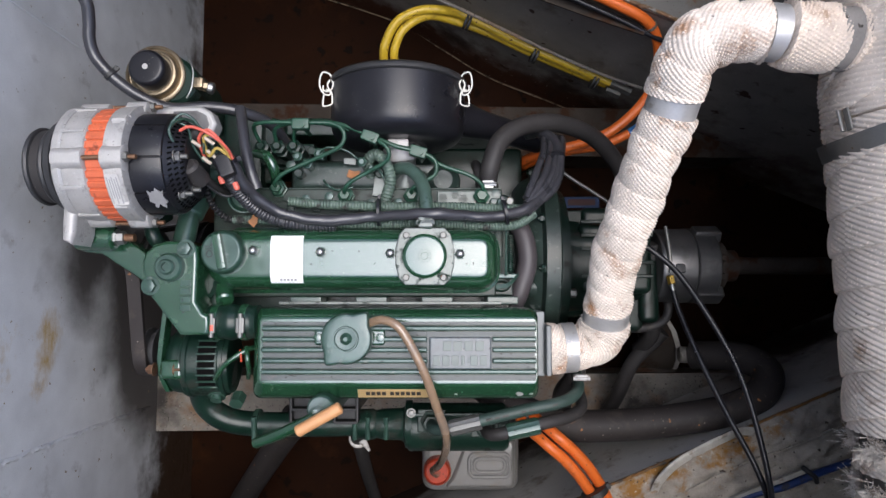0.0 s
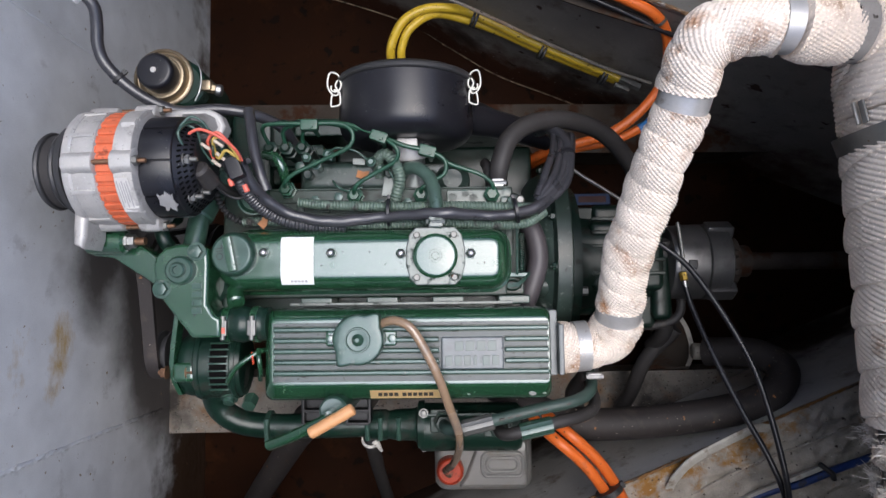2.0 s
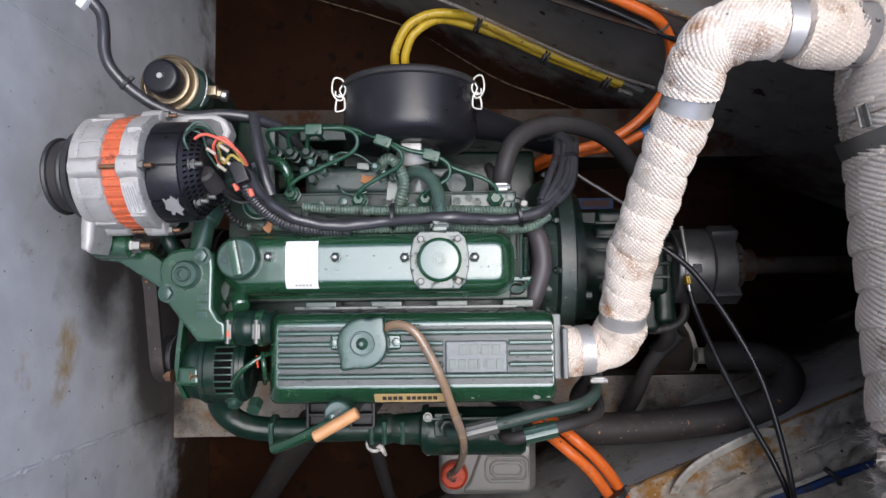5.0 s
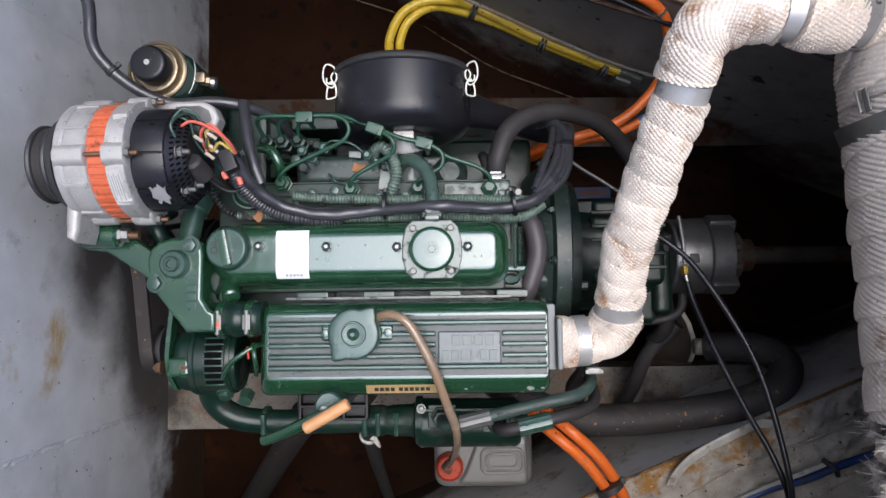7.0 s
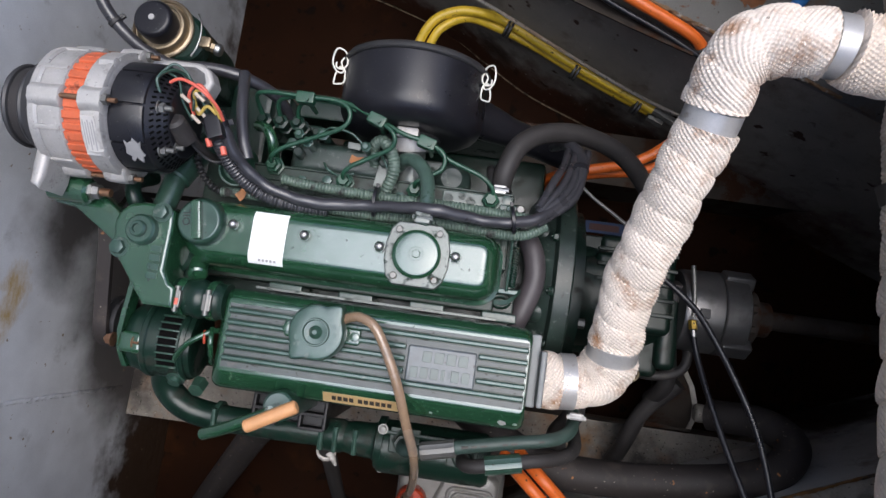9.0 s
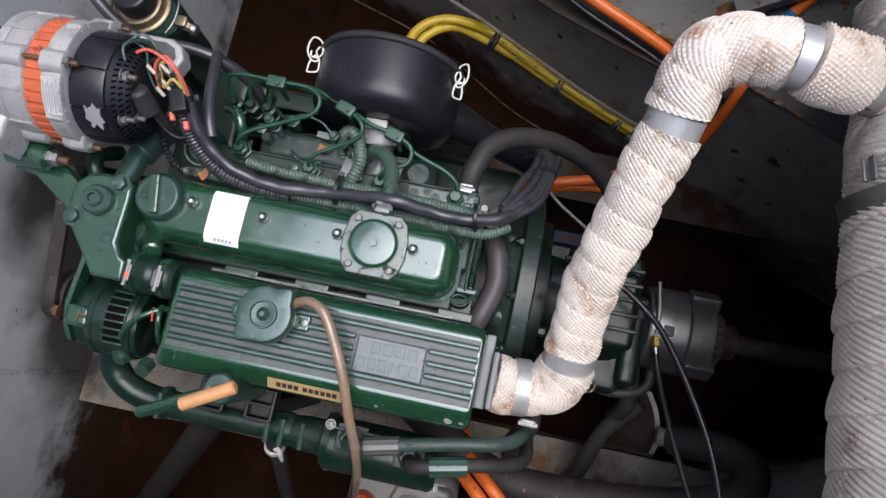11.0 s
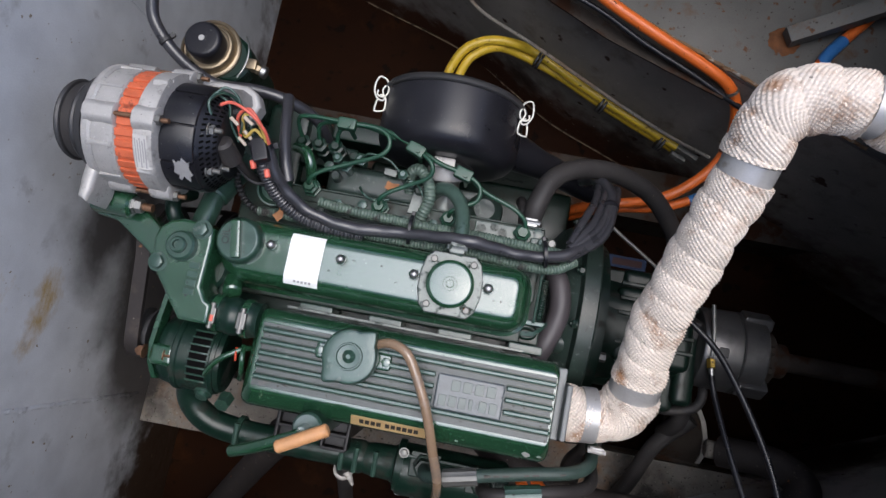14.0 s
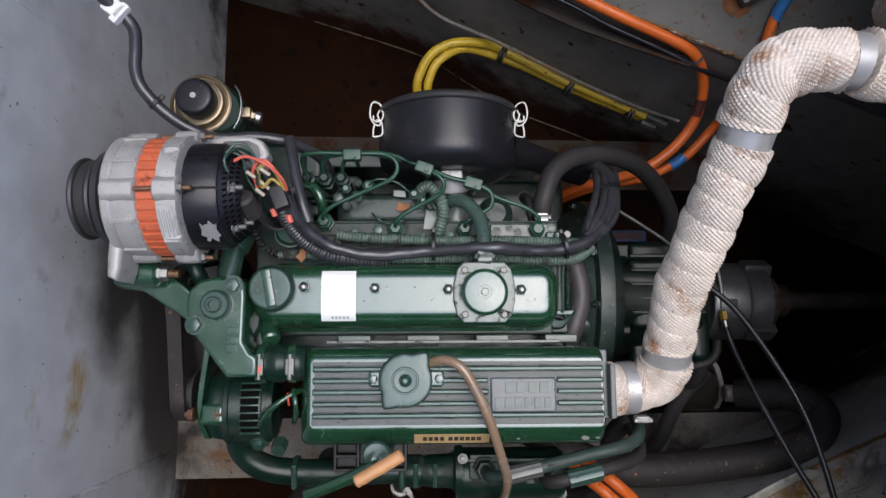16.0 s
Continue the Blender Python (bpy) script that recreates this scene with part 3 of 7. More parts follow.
crust("trim_weld", [(-0.2, 0.766, 0.565), (0.1, 0.643, 0.566), (0.35, 0.541, 0.566), (0.62, 0.43, 0.565)], 0.0042, material("flaking_rust", (0.16, 0.09, 0.045), 0.8, vary=0.6, scale=50, bump=0.8, stain=(0.3, 0.28, 0.25), stain_at=0.55, stain_scale=40), "flaking rusty lip along the counter plate edge")


crust("trim_weld", [(0.2, -0.4045, 0.489), (0.35, -0.3435, 0.49), (0.55, -0.262, 0.49), (0.75, -0.18, 0.489), (0.95, -0.098, 0.489)], 0.003, material("crusted_rust", (0.2, 0.095, 0.028), 0.85, vary=0.7, scale=45, bump=1.0, stain=(0.08, 0.06, 0.045), stain_at=0.52, stain_scale=35, depth=0.003), "crusted orange weld along the starboard counter edge")


def bearer(name, y0, y1, inner, mat):
    bm = bmesh.new()
    z = lambda x: 0.19 - 0.045 * x
    for ya, yb, za, zb in ((y0, y1, -0.01, 0.0), (inner - 0.005, inner + 0.005, None, -0.01)):
        ring = []
        for x in (-0.66, 0.9):
            lo = 0.0 if za is None else z(x) + za
            ring.append([(x, ya, lo), (x, yb, lo), (x, yb, z(x) + zb), (x, ya, z(x) + zb)])
        loft(bm, ring)
    return tagged(part(name, bm, mat, angle=20), "rusty grey steel engine bearer", "engine bearer", "", "structure")


bearer("bearer_port", 0.335, 0.455, 0.345, RUSTY_BAR)
bearer("bearer_starboard", -0.315, -0.19, -0.2, BEARER)

# ---- engine ----
engine = thing("marine_engine", (-0.1, 0.06, 0.16), "dark green painted four-cylinder marine diesel engine on rusty bearers", "engine")

bm = bmesh.new()
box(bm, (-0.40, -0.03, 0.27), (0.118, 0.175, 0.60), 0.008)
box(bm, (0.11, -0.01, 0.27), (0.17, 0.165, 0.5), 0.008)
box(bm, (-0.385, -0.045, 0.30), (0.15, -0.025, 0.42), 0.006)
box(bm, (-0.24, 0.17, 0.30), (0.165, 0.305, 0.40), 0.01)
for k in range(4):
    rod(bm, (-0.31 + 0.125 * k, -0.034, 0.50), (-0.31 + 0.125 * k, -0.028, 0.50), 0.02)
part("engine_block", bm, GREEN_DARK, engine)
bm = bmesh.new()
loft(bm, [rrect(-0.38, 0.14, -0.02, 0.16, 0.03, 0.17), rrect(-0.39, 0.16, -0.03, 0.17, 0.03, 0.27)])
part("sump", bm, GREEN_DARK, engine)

bm = bmesh.new()
box(bm, (-0.385, -0.005, 0.60), (0.088, 0.178, 0.652), 0.005)
box(bm, (0.086, 0.06, 0.60), (0.1, 0.178, 0.65), 0.004)
for y in (0.1535, 0.1745):
    box(bm, (-0.33, y, 0.648), (0.098, y + 0.003, 0.6555), 0.001)
for x in (-0.255, -0.212, -0.14, -0.105, -0.03, 0.0, 0.04, 0.085):
    box(bm, (x - 0.007, 0.136, 0.648), (x + 0.007, 0.151, 0.6565), 0.003)
part("cylinder_head", bm, GRIMY, engine)
for k in range(4):
    bm = bmesh.new()
    x = -0.222 + 0.108 * k
    box(bm, (x - 0.03, -0.018, 0.61), (x + 0.022, -0.004, 0.664), 0.003)
    part("exhaust_port", bm, GREEN_MID, engine)
bm = bmesh.new()
box(bm, (-0.268, -0.0175, 0.664), (0.095, -0.013, 0.670), 0.001)
part("manifold_gasket", bm, BREATHER, engine, "bare metal gasket strip")

# rocker cover
bm = bmesh.new()
rad = (0.045, 0.032, 0.032, 0.045)
ring = lambda d, z: rrect(-0.377 + d, 0.089 - d, 0.006 + d, 0.104 - d, 0, z, 8, [max(0.004, q - d) for q in rad])
CROWN = ((0.0, 0.664), (0.001, 0.698), (0.0035, 0.7095), (0.0075, 0.7175), (0.0125, 0.7235), (0.0165, 0.7268), (0.0195, 0.7286), (0.0225, 0.7296), (0.027, 0.730))
loft(bm, [ring(-0.005, 0.652), ring(-0.005, 0.662)] + [ring(d, z) for d, z in CROWN])
rocker = part("rocker_cover", bm, GREEN, engine, "glossy green rocker cover")
stud_mesh = hex_bolt("nut", GREEN, 0.0085, 0.009, 0.0)
dome_mesh = mesh_of("dome", lathe(bmesh.new(), [(0.009, 0.0068), (0.013, 0.0066), (0.0165, 0.005), (0.0182, 0.002)], Matrix(), 18), STEEL)
for x, y in ((-0.291, 0.066), (-0.188, 0.064), (-0.081, 0.062), (0.026, 0.061)):
    nut = placed("nut", stud_mesh, rocker, at_z(x, y, 0.7295))
    placed("stud", dome_mesh, rocker, at_z(x, y, 0.7295))
bm = bmesh.new()
rows = []
for k in range(25):
    y = 0.0165 + 0.074 * k / 24
    e = min(y - 0.006, 0.104 - y)
    z = float(np.interp(e, [d for d, q in CROWN], [q for d, q in CROWN]))
    rows.append([(-0.267, y, z + 0.0003), (-0.2165, y, z + 0.0003), (-0.2165, y, z + 0.001), (-0.267, y, z + 0.001)])
loft(bm, rows)
label = part("sticker", bm, WHITE, rocker, "blank white rectangular sticker")
bars(rocker, BAR, at_z(0, 0.021, 0.7268) @ pose(0, 0, 0, 32, 0, 0), [(-0.252 + 0.0055 * k, -0.2485 + 0.0055 * k, -0.001, 0.0028) for k in range(5)], 0.0002, "print")
# oil filler cap
bm = bmesh.new()
lathe(bm, [(-0.016, 0.034), (0.010, 0.034), (0.013, 0.032), (0.016, 0.0315), (0.0185, 0.029), (0.0188, 0.027)], at_z(-0.338, 0.064, 0.7295), 40)
cap = part("oil_cap", bm, GREEN_WORN, rocker, "round green oil filler cap with a raised grip bar")
bm = bmesh.new()
box(bm, (-0.0275, -0.007, 0), (0.0275, 0.007, 0.013), 0.003, at_z(-0.338, 0.064, 0.746) @ pose(0, 0, 0, 0, 0, 101))
part("cap_grip", bm, GREEN, rocker)
curve = bpy.data.curves.new("word", "FONT")
curve.body, curve.size, curve.extrude, curve.align_x, curve.align_y = "OIL", 0.015, 0.0004, 'CENTER', 'CENTER'
word = new("word", curve)
bpy.context.view_layer.update()
me = bpy.data.meshes.new_from_object(word)
bpy.data.objects.remove(word)
finish(me, BLACK)
placed("lettering", me, rocker, at_z(-0.355, 0.066, 0.7488) @ pose(0, 0, 0, 0, 0, 97))
# crankcase breather
bm = bmesh.new()
hexa = [(-0.028 + x, 0.0575 + y) for x, y in ((0.030, 0.0445), (0.040, 0.034), (0.0455, 0.012), (0.0455, -0.012), (0.040, -0.034), (0.030, -0.0445), (-0.030, -0.0445), (-0.040, -0.034), (-0.0455, -0.012), (-0.0455, 0.012), (-0.040, 0.034), (-0.030, 0.0445))][::-1]
prism(bm, hexa, 0.712, 0.738, 0.003)
breather = part("breather", bm, BREATHER, rocker, "bare metal breather plate with a round green cover")
bm = bmesh.new()
lathe(bm, [(0, 0.034), (0.008, 0.034), (0.011, 0.031), (0.012, 0.028), (0.0125, 0.010), (0.0115, 0.0095), (0.0115, 0.006), (0.0125, 0.005), (0.0125, 0.003)], at_z(-0.028, 0.0575, 0.7375), 40)
part("breather_disc", bm, GREEN, rocker)
bm = bmesh.new()
lathe(bm, [(0, 0.0052), (0.002, 0.0052), (0.0032, 0.004)], Matrix(), 16)
box(bm, (-0.0034, -0.0006, 0.003), (0.0034, 0.0006, 0.0036), 0)
box(bm, (-0.0006, -0.0034, 0.003), (0.0006, 0.0034, 0.0036), 0)
screw_mesh = mesh_of("screw", bm, DULL_STEEL)
for sx, sy in ((-1, 1), (1, 1), (1, -1), (-1, -1)):
    placed("screw", screw_mesh, rocker, at_z(-0.028 + 0.0285 * sx, 0.0575 + 0.0325 * sy, 0.7378))

# header tank with exhaust manifold
bm = bmesh.new()
tr = lambda x0, x1, y0, y1, r, z: rrect(x0, x1, y0, y1, r, z, 5)
loft(bm, [tr(-0.285, 0.140, -0.155, -0.03, 0.01, 0.555), tr(-0.296, 0.148, -0.163, -0.022, 0.012, 0.57), tr(-0.297, 0.149, -0.163, -0.022, 0.014, 0.705),
          tr(-0.293, 0.148, -0.158, -0.025, 0.014, 0.716), tr(-0.284, 0.145, -0.142, -0.033, 0.01, 0.730), tr(-0.279, 0.143, -0.134, -0.040, 0.006, 0.7335)])
tank = part("header_tank", bm, GREEN, engine, "long green ribbed heat exchanger tank")
RIBS = (-0.0525, -0.069, -0.085, -0.1015, -0.118)
for k, y in enumerate(RIBS):
    spans = [(-0.276, 0.142)] if k in (0, 4) else [(-0.276, -0.024), (0.075, 0.142)] if k > 1 else [(-0.276, -0.19), (-0.094, -0.024), (0.075, 0.142)]
    for x0, x1 in spans:
        bm = bmesh.new()
        box(bm, (x0, y - 0.0034, 0.7325), (x1, y + 0.0034, 0.7405), 0.0022, None, 3)
        part("rib", bm, GREEN_WORN, tank)
for y0, y1 in ((-0.0495, -0.0425), (-0.1315, -0.1215)):
    bm = bmesh.new()
    box(bm, (-0.277, y0, 0.7325), (0.142, y1, 0.7345), 0.0006)
    part("margin", bm, GROOVE, tank, "worn margin beside the ribs")
for y0, y1 in zip(RIBS[1:], RIBS):
    for x0, x1 in ((-0.274, -0.025), (0.076, 0.14)):
        bm = bmesh.new()
        box(bm, (x0, y0 + 0.003, 0.733), (x1, y1 - 0.003, 0.7348), 0)
        part("groove", bm, GROOVE, tank, "dull grimy groove")
# dark strips put the shade beside each rib into colour
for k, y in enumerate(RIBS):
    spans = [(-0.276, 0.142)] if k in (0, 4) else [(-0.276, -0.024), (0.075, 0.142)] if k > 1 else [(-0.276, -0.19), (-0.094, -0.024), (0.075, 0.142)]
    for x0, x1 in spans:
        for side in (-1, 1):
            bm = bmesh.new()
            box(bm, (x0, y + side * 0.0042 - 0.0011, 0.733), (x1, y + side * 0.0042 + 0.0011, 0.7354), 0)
            part("rib_shade_line", bm, GREEN_DARK, tank, "dark line painted for the shade beside a rib")
bm = bmesh.new()
box(bm, (-0.0255, -0.1155, 0.7325), (0.0765, -0.0535, 0.7352), 0.0006)
part("margin", bm, GROOVE, tank)
bm = bmesh.new()
box(bm, (-0.021, -0.1145, 0.7325), (0.0735, -0.0655, 0.7388), 0.003, None, 3)
panel = part("cast_panel", bm, PANEL, tank, "worn cast panel with raised blank bars")
rows = [(0.000 + 0.0165 * k, 0.0125 + 0.0165 * k, -0.0865, -0.0715) for k in range(4)]
rows += [(-0.015 + 0.0142 * k, (-0.0045 if k != 3 else -0.010) + 0.0142 * k, -0.1085, -0.0935) for k in range(6)]
bars(tank, CASTING, at_z(0, 0, 0.7386), rows, 0.0016)
# filler cap with two ears
bm = bmesh.new()
lathe(bm, [(0, 0.03), (0.012, 0.03), (0.013, 0.036), (0.018, 0.036), (0.02, 0.028), (0.026, 0.028)], at_z(-0.142, -0.066, 0.7325), 36)
box(bm, (-0.196, -0.078, 0.7325), (-0.088, -0.054, 0.742), 0.005)
part("filler_neck", bm, GREEN, tank)
neck_nut = hex_bolt("nut", GREEN, 0.007, 0.007, 0.0, False)
for x in (-0.189, -0.095):
    placed("nut", neck_nut, tank, at_z(x, -0.066, 0.7415))
bm = bmesh.new()
ear = []
for k in range(72):
    a = 2 * math.pi * k / 72
    d = (math.degrees(a) - 52) % 180
    d = min(d, 180 - d)
    ear.append((a, 0.0375 + 0.0125 * max(0, 1 - d / 24) ** 1.2))
ringz = lambda f, z: [(-0.142 + r * f * math.cos(a), -0.066 + r * f * math.sin(a), z - 0.014) for a, r in ear]
flat = lambda r, z: [(-0.142 + r * math.cos(a), -0.066 + r * math.sin(a), z - 0.014) for a, q in ear]
loft(bm, [ringz(0.97, 0.768), ringz(1.0, 0.770), ringz(1.0, 0.785), ringz(0.95, 0.7895), ringz(0.86, 0.791), flat(0.019, 0.791), flat(0.018, 0.7945), flat(0.0165, 0.7945), flat(0.0155, 0.7905), flat(0.009, 0.79), flat(0.006, 0.793), flat(0.003, 0.796)])
filler = part("filler_cap", bm, GREEN_WORN, tank, "two-eared pressure filler cap in worn green paint")
for k in range(9):
    a = radians(200 + 26 * k)
    bars(tank, GREEN_WORN, at_z(-0.142, -0.066, 0.7765) @ pose(0, 0, 0, 0, 0, 200 + 26 * k), [(0.0235, 0.0285, -0.0035, 0.0035)], 0.0006)
# nameplate
slope = Matrix.Translation((-0.0765, -0.1525, 0.7195)) @ pose(0, 0, 0, 42, 0, 0)
bm = bmesh.new()
box(bm, (-0.0545, -0.0092, 0), (0.0545, 0.0098, 0.0012), 0.0003, slope)
plate = part("nameplate", bm, GOLD_PLATE, tank, "gold coloured nameplate with dark bars")
rows = [(-0.042 + 0.0082 * k, -0.0358 + 0.0082 * k, -0.0038, 0.0042) for k in range(4)] + [(-0.005 + 0.0082 * k, 0.0012 + 0.0082 * k, -0.0038, 0.0042) for k in range(6)]
bars(tank, DARK_BAR, slope @ at_z(0, 0, 0.0012), rows, 0.0002)
# chipped paint at the corner
rng = random.Random(4)
for x, size in ((0.118, 0.0075), (0.129, 0.0055), (0.136, 0.004), (-0.27, 0.004), (0.02, 0.003)):
    bm = bmesh.new()
    prism(bm, [(size * rng.uniform(0.6, 1.1) * math.cos(radians(36 * k)), 0.7 * size * rng.uniform(0.5, 1.1) * math.sin(radians(36 * k))) for k in range(10)], 0, 0.0005, 0, Matrix.Translation((x, -0.1522 + rng.uniform(-0.003, 0.003), 0.7197)) @ pose(0, 0, 0, 42, 0, 0))
    part("paint_chip", bm, ALU, tank, "bare metal where the paint has chipped")
# end cover
bm = bmesh.new()
box(bm, (0.149, -0.132, 0.56), (0.1635, -0.028, 0.684), 0.003)
part("end_plate", bm, GREY_CAST, tank, "bare grey end plate")
bm = bmesh.new()
box(bm, (0.163, -0.13, 0.555), (0.172, -0.05, 0.70), 0.003)
part("exhaust_flange", bm, GREY_CAST, tank)

# thermostat housing at the front
bm = bmesh.new()
outline = [(-0.456, 0.045), (-0.452, 0.062), (-0.438, 0.075), (-0.420, 0.080), (-0.384, 0.080), (-0.373, 0.072), (-0.371, 0.05), (-0.372, -0.012), (-0.362, -0.028),
           (-0.352, -0.034), (-0.352, -0.062), (-0.395, -0.062), (-0.448, 0.004), (-0.452, 0.02)]
prism(bm, outline, 0.69, 0.752, 0.006, seg=3)
housing = part("thermostat_housing", bm, GREEN, engine, "green cast thermostat housing")
bm = bmesh.new()
lathe(bm, [(0, 0.022), (0.012, 0.021), (0.015, 0.018)], at_z(-0.411, 0.04, 0.75), 28)
lathe(bm, [(0, 0.0115), (0.007, 0.0115), (0.009, 0.0095), (0.009, 0.0065), (0.004, 0.006), (0.004, 0.0)], at_z(-0.411, 0.04, 0.764), 24)
part("boss", bm, GREEN_WORN, housing)
big_bolt = hex_bolt("bolt", GREEN_WORN, 0.0105, 0.010, 0.0)
for x, y in ((-0.389, 0.068), (-0.441, 0.012)):
    placed("bolt", big_bolt, housing, at_z(x, y, 0.7515))
bars(housing, GREEN_WORN, at_z(0, 0, 0.7518), [(-0.395, -0.380, 0.012 - 0.0125 * k, 0.0205 - 0.0125 * k) for k in range(4)], 0.0026)
bm = bmesh.new()
box(bm, (-0.372, -0.03, 0.65), (-0.358, 0.02, 0.69), 0.004)
rod(bm, (-0.40, 0.02, 0.60), (-0.40, 0.02, 0.70), 0.04, edge=0.005)
part("water_pump", bm, GREEN_DARK, engine)
# sleeve between housing and tank
sl = lambda s, a, w: 0.0265 + 0.0012 * np.sin(s * 260) + 0.0015 * np.exp(-((s - w * 0.5) / 0.006) ** 2)
sleeve = pipe("coolant_sleeve", [(-0.362, -0.044, 0.712), (-0.33, -0.044, 0.712), (-0.288, -0.044, 0.712)], sl, GREEN_DARK, engine, "", 0.003, 28)
for x in (-0.352, -0.308):
    bm = bmesh.new()
    lathe(bm, [(0, 0.0282), (0.001, 0.0287), (0.010, 0.0287), (0.011, 0.0282)], axis((x - 0.0055, -0.044, 0.712), (x + 1, -0.044, 0.712)), 32)
    band = part("hose_clamp", bm, GREEN, sleeve)
    bm = bmesh.new()
    box(bm, (x - 0.0065, -0.060, 0.737), (x + 0.0065, -0.036, 0.7445), 0.002)
    rod(bm, (x, -0.066, 0.741), (x, -0.03, 0.741), 0.0042, seg=10)
    part("clamp_screw", bm, DULL_STEEL, sleeve)
bm = bmesh.new()
box(bm, (-0.3545, -0.056, 0.7445), (-0.3475, -0.047, 0.7452), 0)
part("paint_mark", bm, RED_WIRE, sleeve, "dab of red paint")

# ---- large alternator ----
ALT = axis((-0.579, 0.184, 0.797), (0.421, 0.204, 0.797)) @ Matrix.Diagonal((0.95, 0.95, 1, 1))
bm = bmesh.new()
lathe(bm, [(0.052, 0.05), (0.054, 0.070), (0.058, 0.079), (0.064, 0.083), (0.066, 0.0845), (0.086, 0.0865), (0.099, 0.0865), (0.101, 0.083)], ALT, 64)
alternator = tagged(part("alternator", bm, ALU, None, "", angle=30), "large silver alternator with orange core and black rear cover", "alternator", "alternators")
bm = bmesh.new()
lathe(bm, [(0.124, 0.083), (0.126, 0.087), (0.146, 0.0868), (0.152, 0.0845), (0.155, 0.078)], ALT, 64)
part("rear_housing", bm, ALU, alternator, angle=30)
bm = bmesh.new()
lathe(bm, [(0.054, 0.07), (0.056, 0.0855), (0.059, 0.088), (0.066, 0.0885), (0.069, 0.086)], ALT, 64)
part("front_rim", bm, ALU, alternator, angle=30)
bm = bmesh.new()
lathe(bm, [(0.143, 0.083), (0.144, 0.0882), (0.151, 0.0882), (0.153, 0.083)], ALT, 64)
part("rear_rim", bm, ALU, alternator, angle=30)


def lug(a, h0, h1, wide, high):
    """A cast ear along the alternator with flared feet, at the angle a."""
    bm = bmesh.new()
    rings = []
    for h, w, r in ((h0, wide * 0.75, high - 0.004), (h0 + 0.003, wide, high), ((h0 + h1) / 2, wide * 0.9, high + 0.001), (h1 - 0.003, wide, high), (h1, wide * 0.8, high - 0.004)):
        rings.append([(0.078, -w * 1.7, h), (0.0862, -w * 1.45, h), (r - 0.003, -w, h), (r, -w * 0.6, h), (r, w * 0.6, h), (r - 0.003, w, h), (0.0862, w * 1.45, h), (0.078, w * 1.7, h)])
    loft(bm, rings, ALT @ pose(0, 0, 0, 0, 0, a))
    part("lug", bm, ALU, alternator, angle=45)


for a in (4, 94, 184, 274):
    lug(a, 0.057, 0.102, 0.0105, 0.0935)
    lug(a, 0.123, 0.157, 0.0115, 0.0955)
for a in (52, 142, 216):
    lug(a, 0.129, 0.153, 0.007, 0.0905)
for a in (30, 66, 122, 158):
    bm = bmesh.new()
    box(bm, (0.08, -0.0035, 0.062), (0.0885, 0.0035, 0.098), 0.0015, ALT @ pose(0, 0, 0, 0, 0, a), 2)
    part("casting_rib", bm, ALU, alternator)
bm = bmesh.new()
foot = [(-0.527, 0.20), (-0.527, 0.15), (-0.529, 0.10), (-0.528, 0.074), (-0.515, 0.068), (-0.51, 0.085), (-0.509, 0.12), (-0.507, 0.16), (-0.50, 0.20)]
prism(bm, foot, 0.785, 0.838, 0.008, None, 3)
part("mounting_foot", bm, ALU, alternator)
bm = bmesh.new()
lathe(bm, [(0.099, 0.082), (0.126, 0.082)], ALT, 64)
stator = part("stator_core", bm, ORANGE_WINDING, alternator, "orange varnished stator core")
rng = random.Random(21)
for wide in (0.0050, 0.0062, 0.0056):
    bm = bmesh.new()
    rings = []
    for h in (0.1005, 0.108, 0.118, 0.1248):
        skew = rng.uniform(-0.0006, 0.0006)
        rings.append([(0.076, -wide, h), (0.0842, -wide + 0.0004 + skew, h), (0.0850, -wide + 0.0014 + skew, h), (0.0848, wide - 0.0016 + skew, h), (0.0836, wide - 0.0002 + skew, h), (0.076, wide, h)])
    loft(bm, rings)
    tooth = mesh_of("core_tooth", bm, ORANGE_WINDING)
    TEETH = [*TEETH, tooth] if wide > 0.005 else [tooth]
for k in range(36):
    placed("core_tooth", TEETH[k % 3], stator, ALT @ pose(0, 0, 0, 0, 0, 10 * k + rng.uniform(-0.9, 0.9)))
bm = bmesh.new()
lathe(bm, [(0.149, 0.070), (0.151, 0.0735), (0.197, 0.0735), (0.2, 0.071), (0.218, 0.056), (0.222, 0.05), (0.222, 0.02)], ALT, 54)
cover = part("rear_cover", bm, BLACK, alternator, "black plastic rear cover with vent slots", angle=30)
bm = bmesh.new()
arc = [radians(-18.6 + 37.2 * k / 8) for k in range(9)]
loft(bm, [[(0.070 * math.cos(b), 0.070 * math.sin(b), h) for b in (arc[0], arc[-1])][:1] + [(r * math.cos(b), r * math.sin(b), h) for b in arc] + [(0.070 * math.cos(arc[-1]), 0.070 * math.sin(arc[-1]), h)] for h, r in ((0.1525, 0.0752), (0.154, 0.0768), (0.195, 0.0765), (0.1985, 0.0748), (0.1995, 0.073))])
pad = mesh_of("cover_pad", bm, BLACK, 30)
for k in range(9):
    placed("cover_pad", pad, cover, ALT @ pose(0, 0, 0, 0, 0, 40 * k + 33))
bm = bmesh.new()
box(bm, (-0.0031, -0.0014, 0), (0.0031, 0.0014, 0.0007), 0.0, None, 1)
vent = mesh_of("vent_opening", bm, OPENING_SHADE)
for r in (0.055, 0.0605, 0.066):
    n = int(r * 800)
    for k in range(n):
        placed("vent_opening", vent, cover, ALT @ pose(0, 0, 0, 0, 0, 360 * k / n + r * 900) @ at_z(r, 0, 0.2002 + (0.071 - r) * 1.2) @ pose(0, 0, 0, 0, 43, 0) @ pose(0, 0, 0, 0, 0, 24))
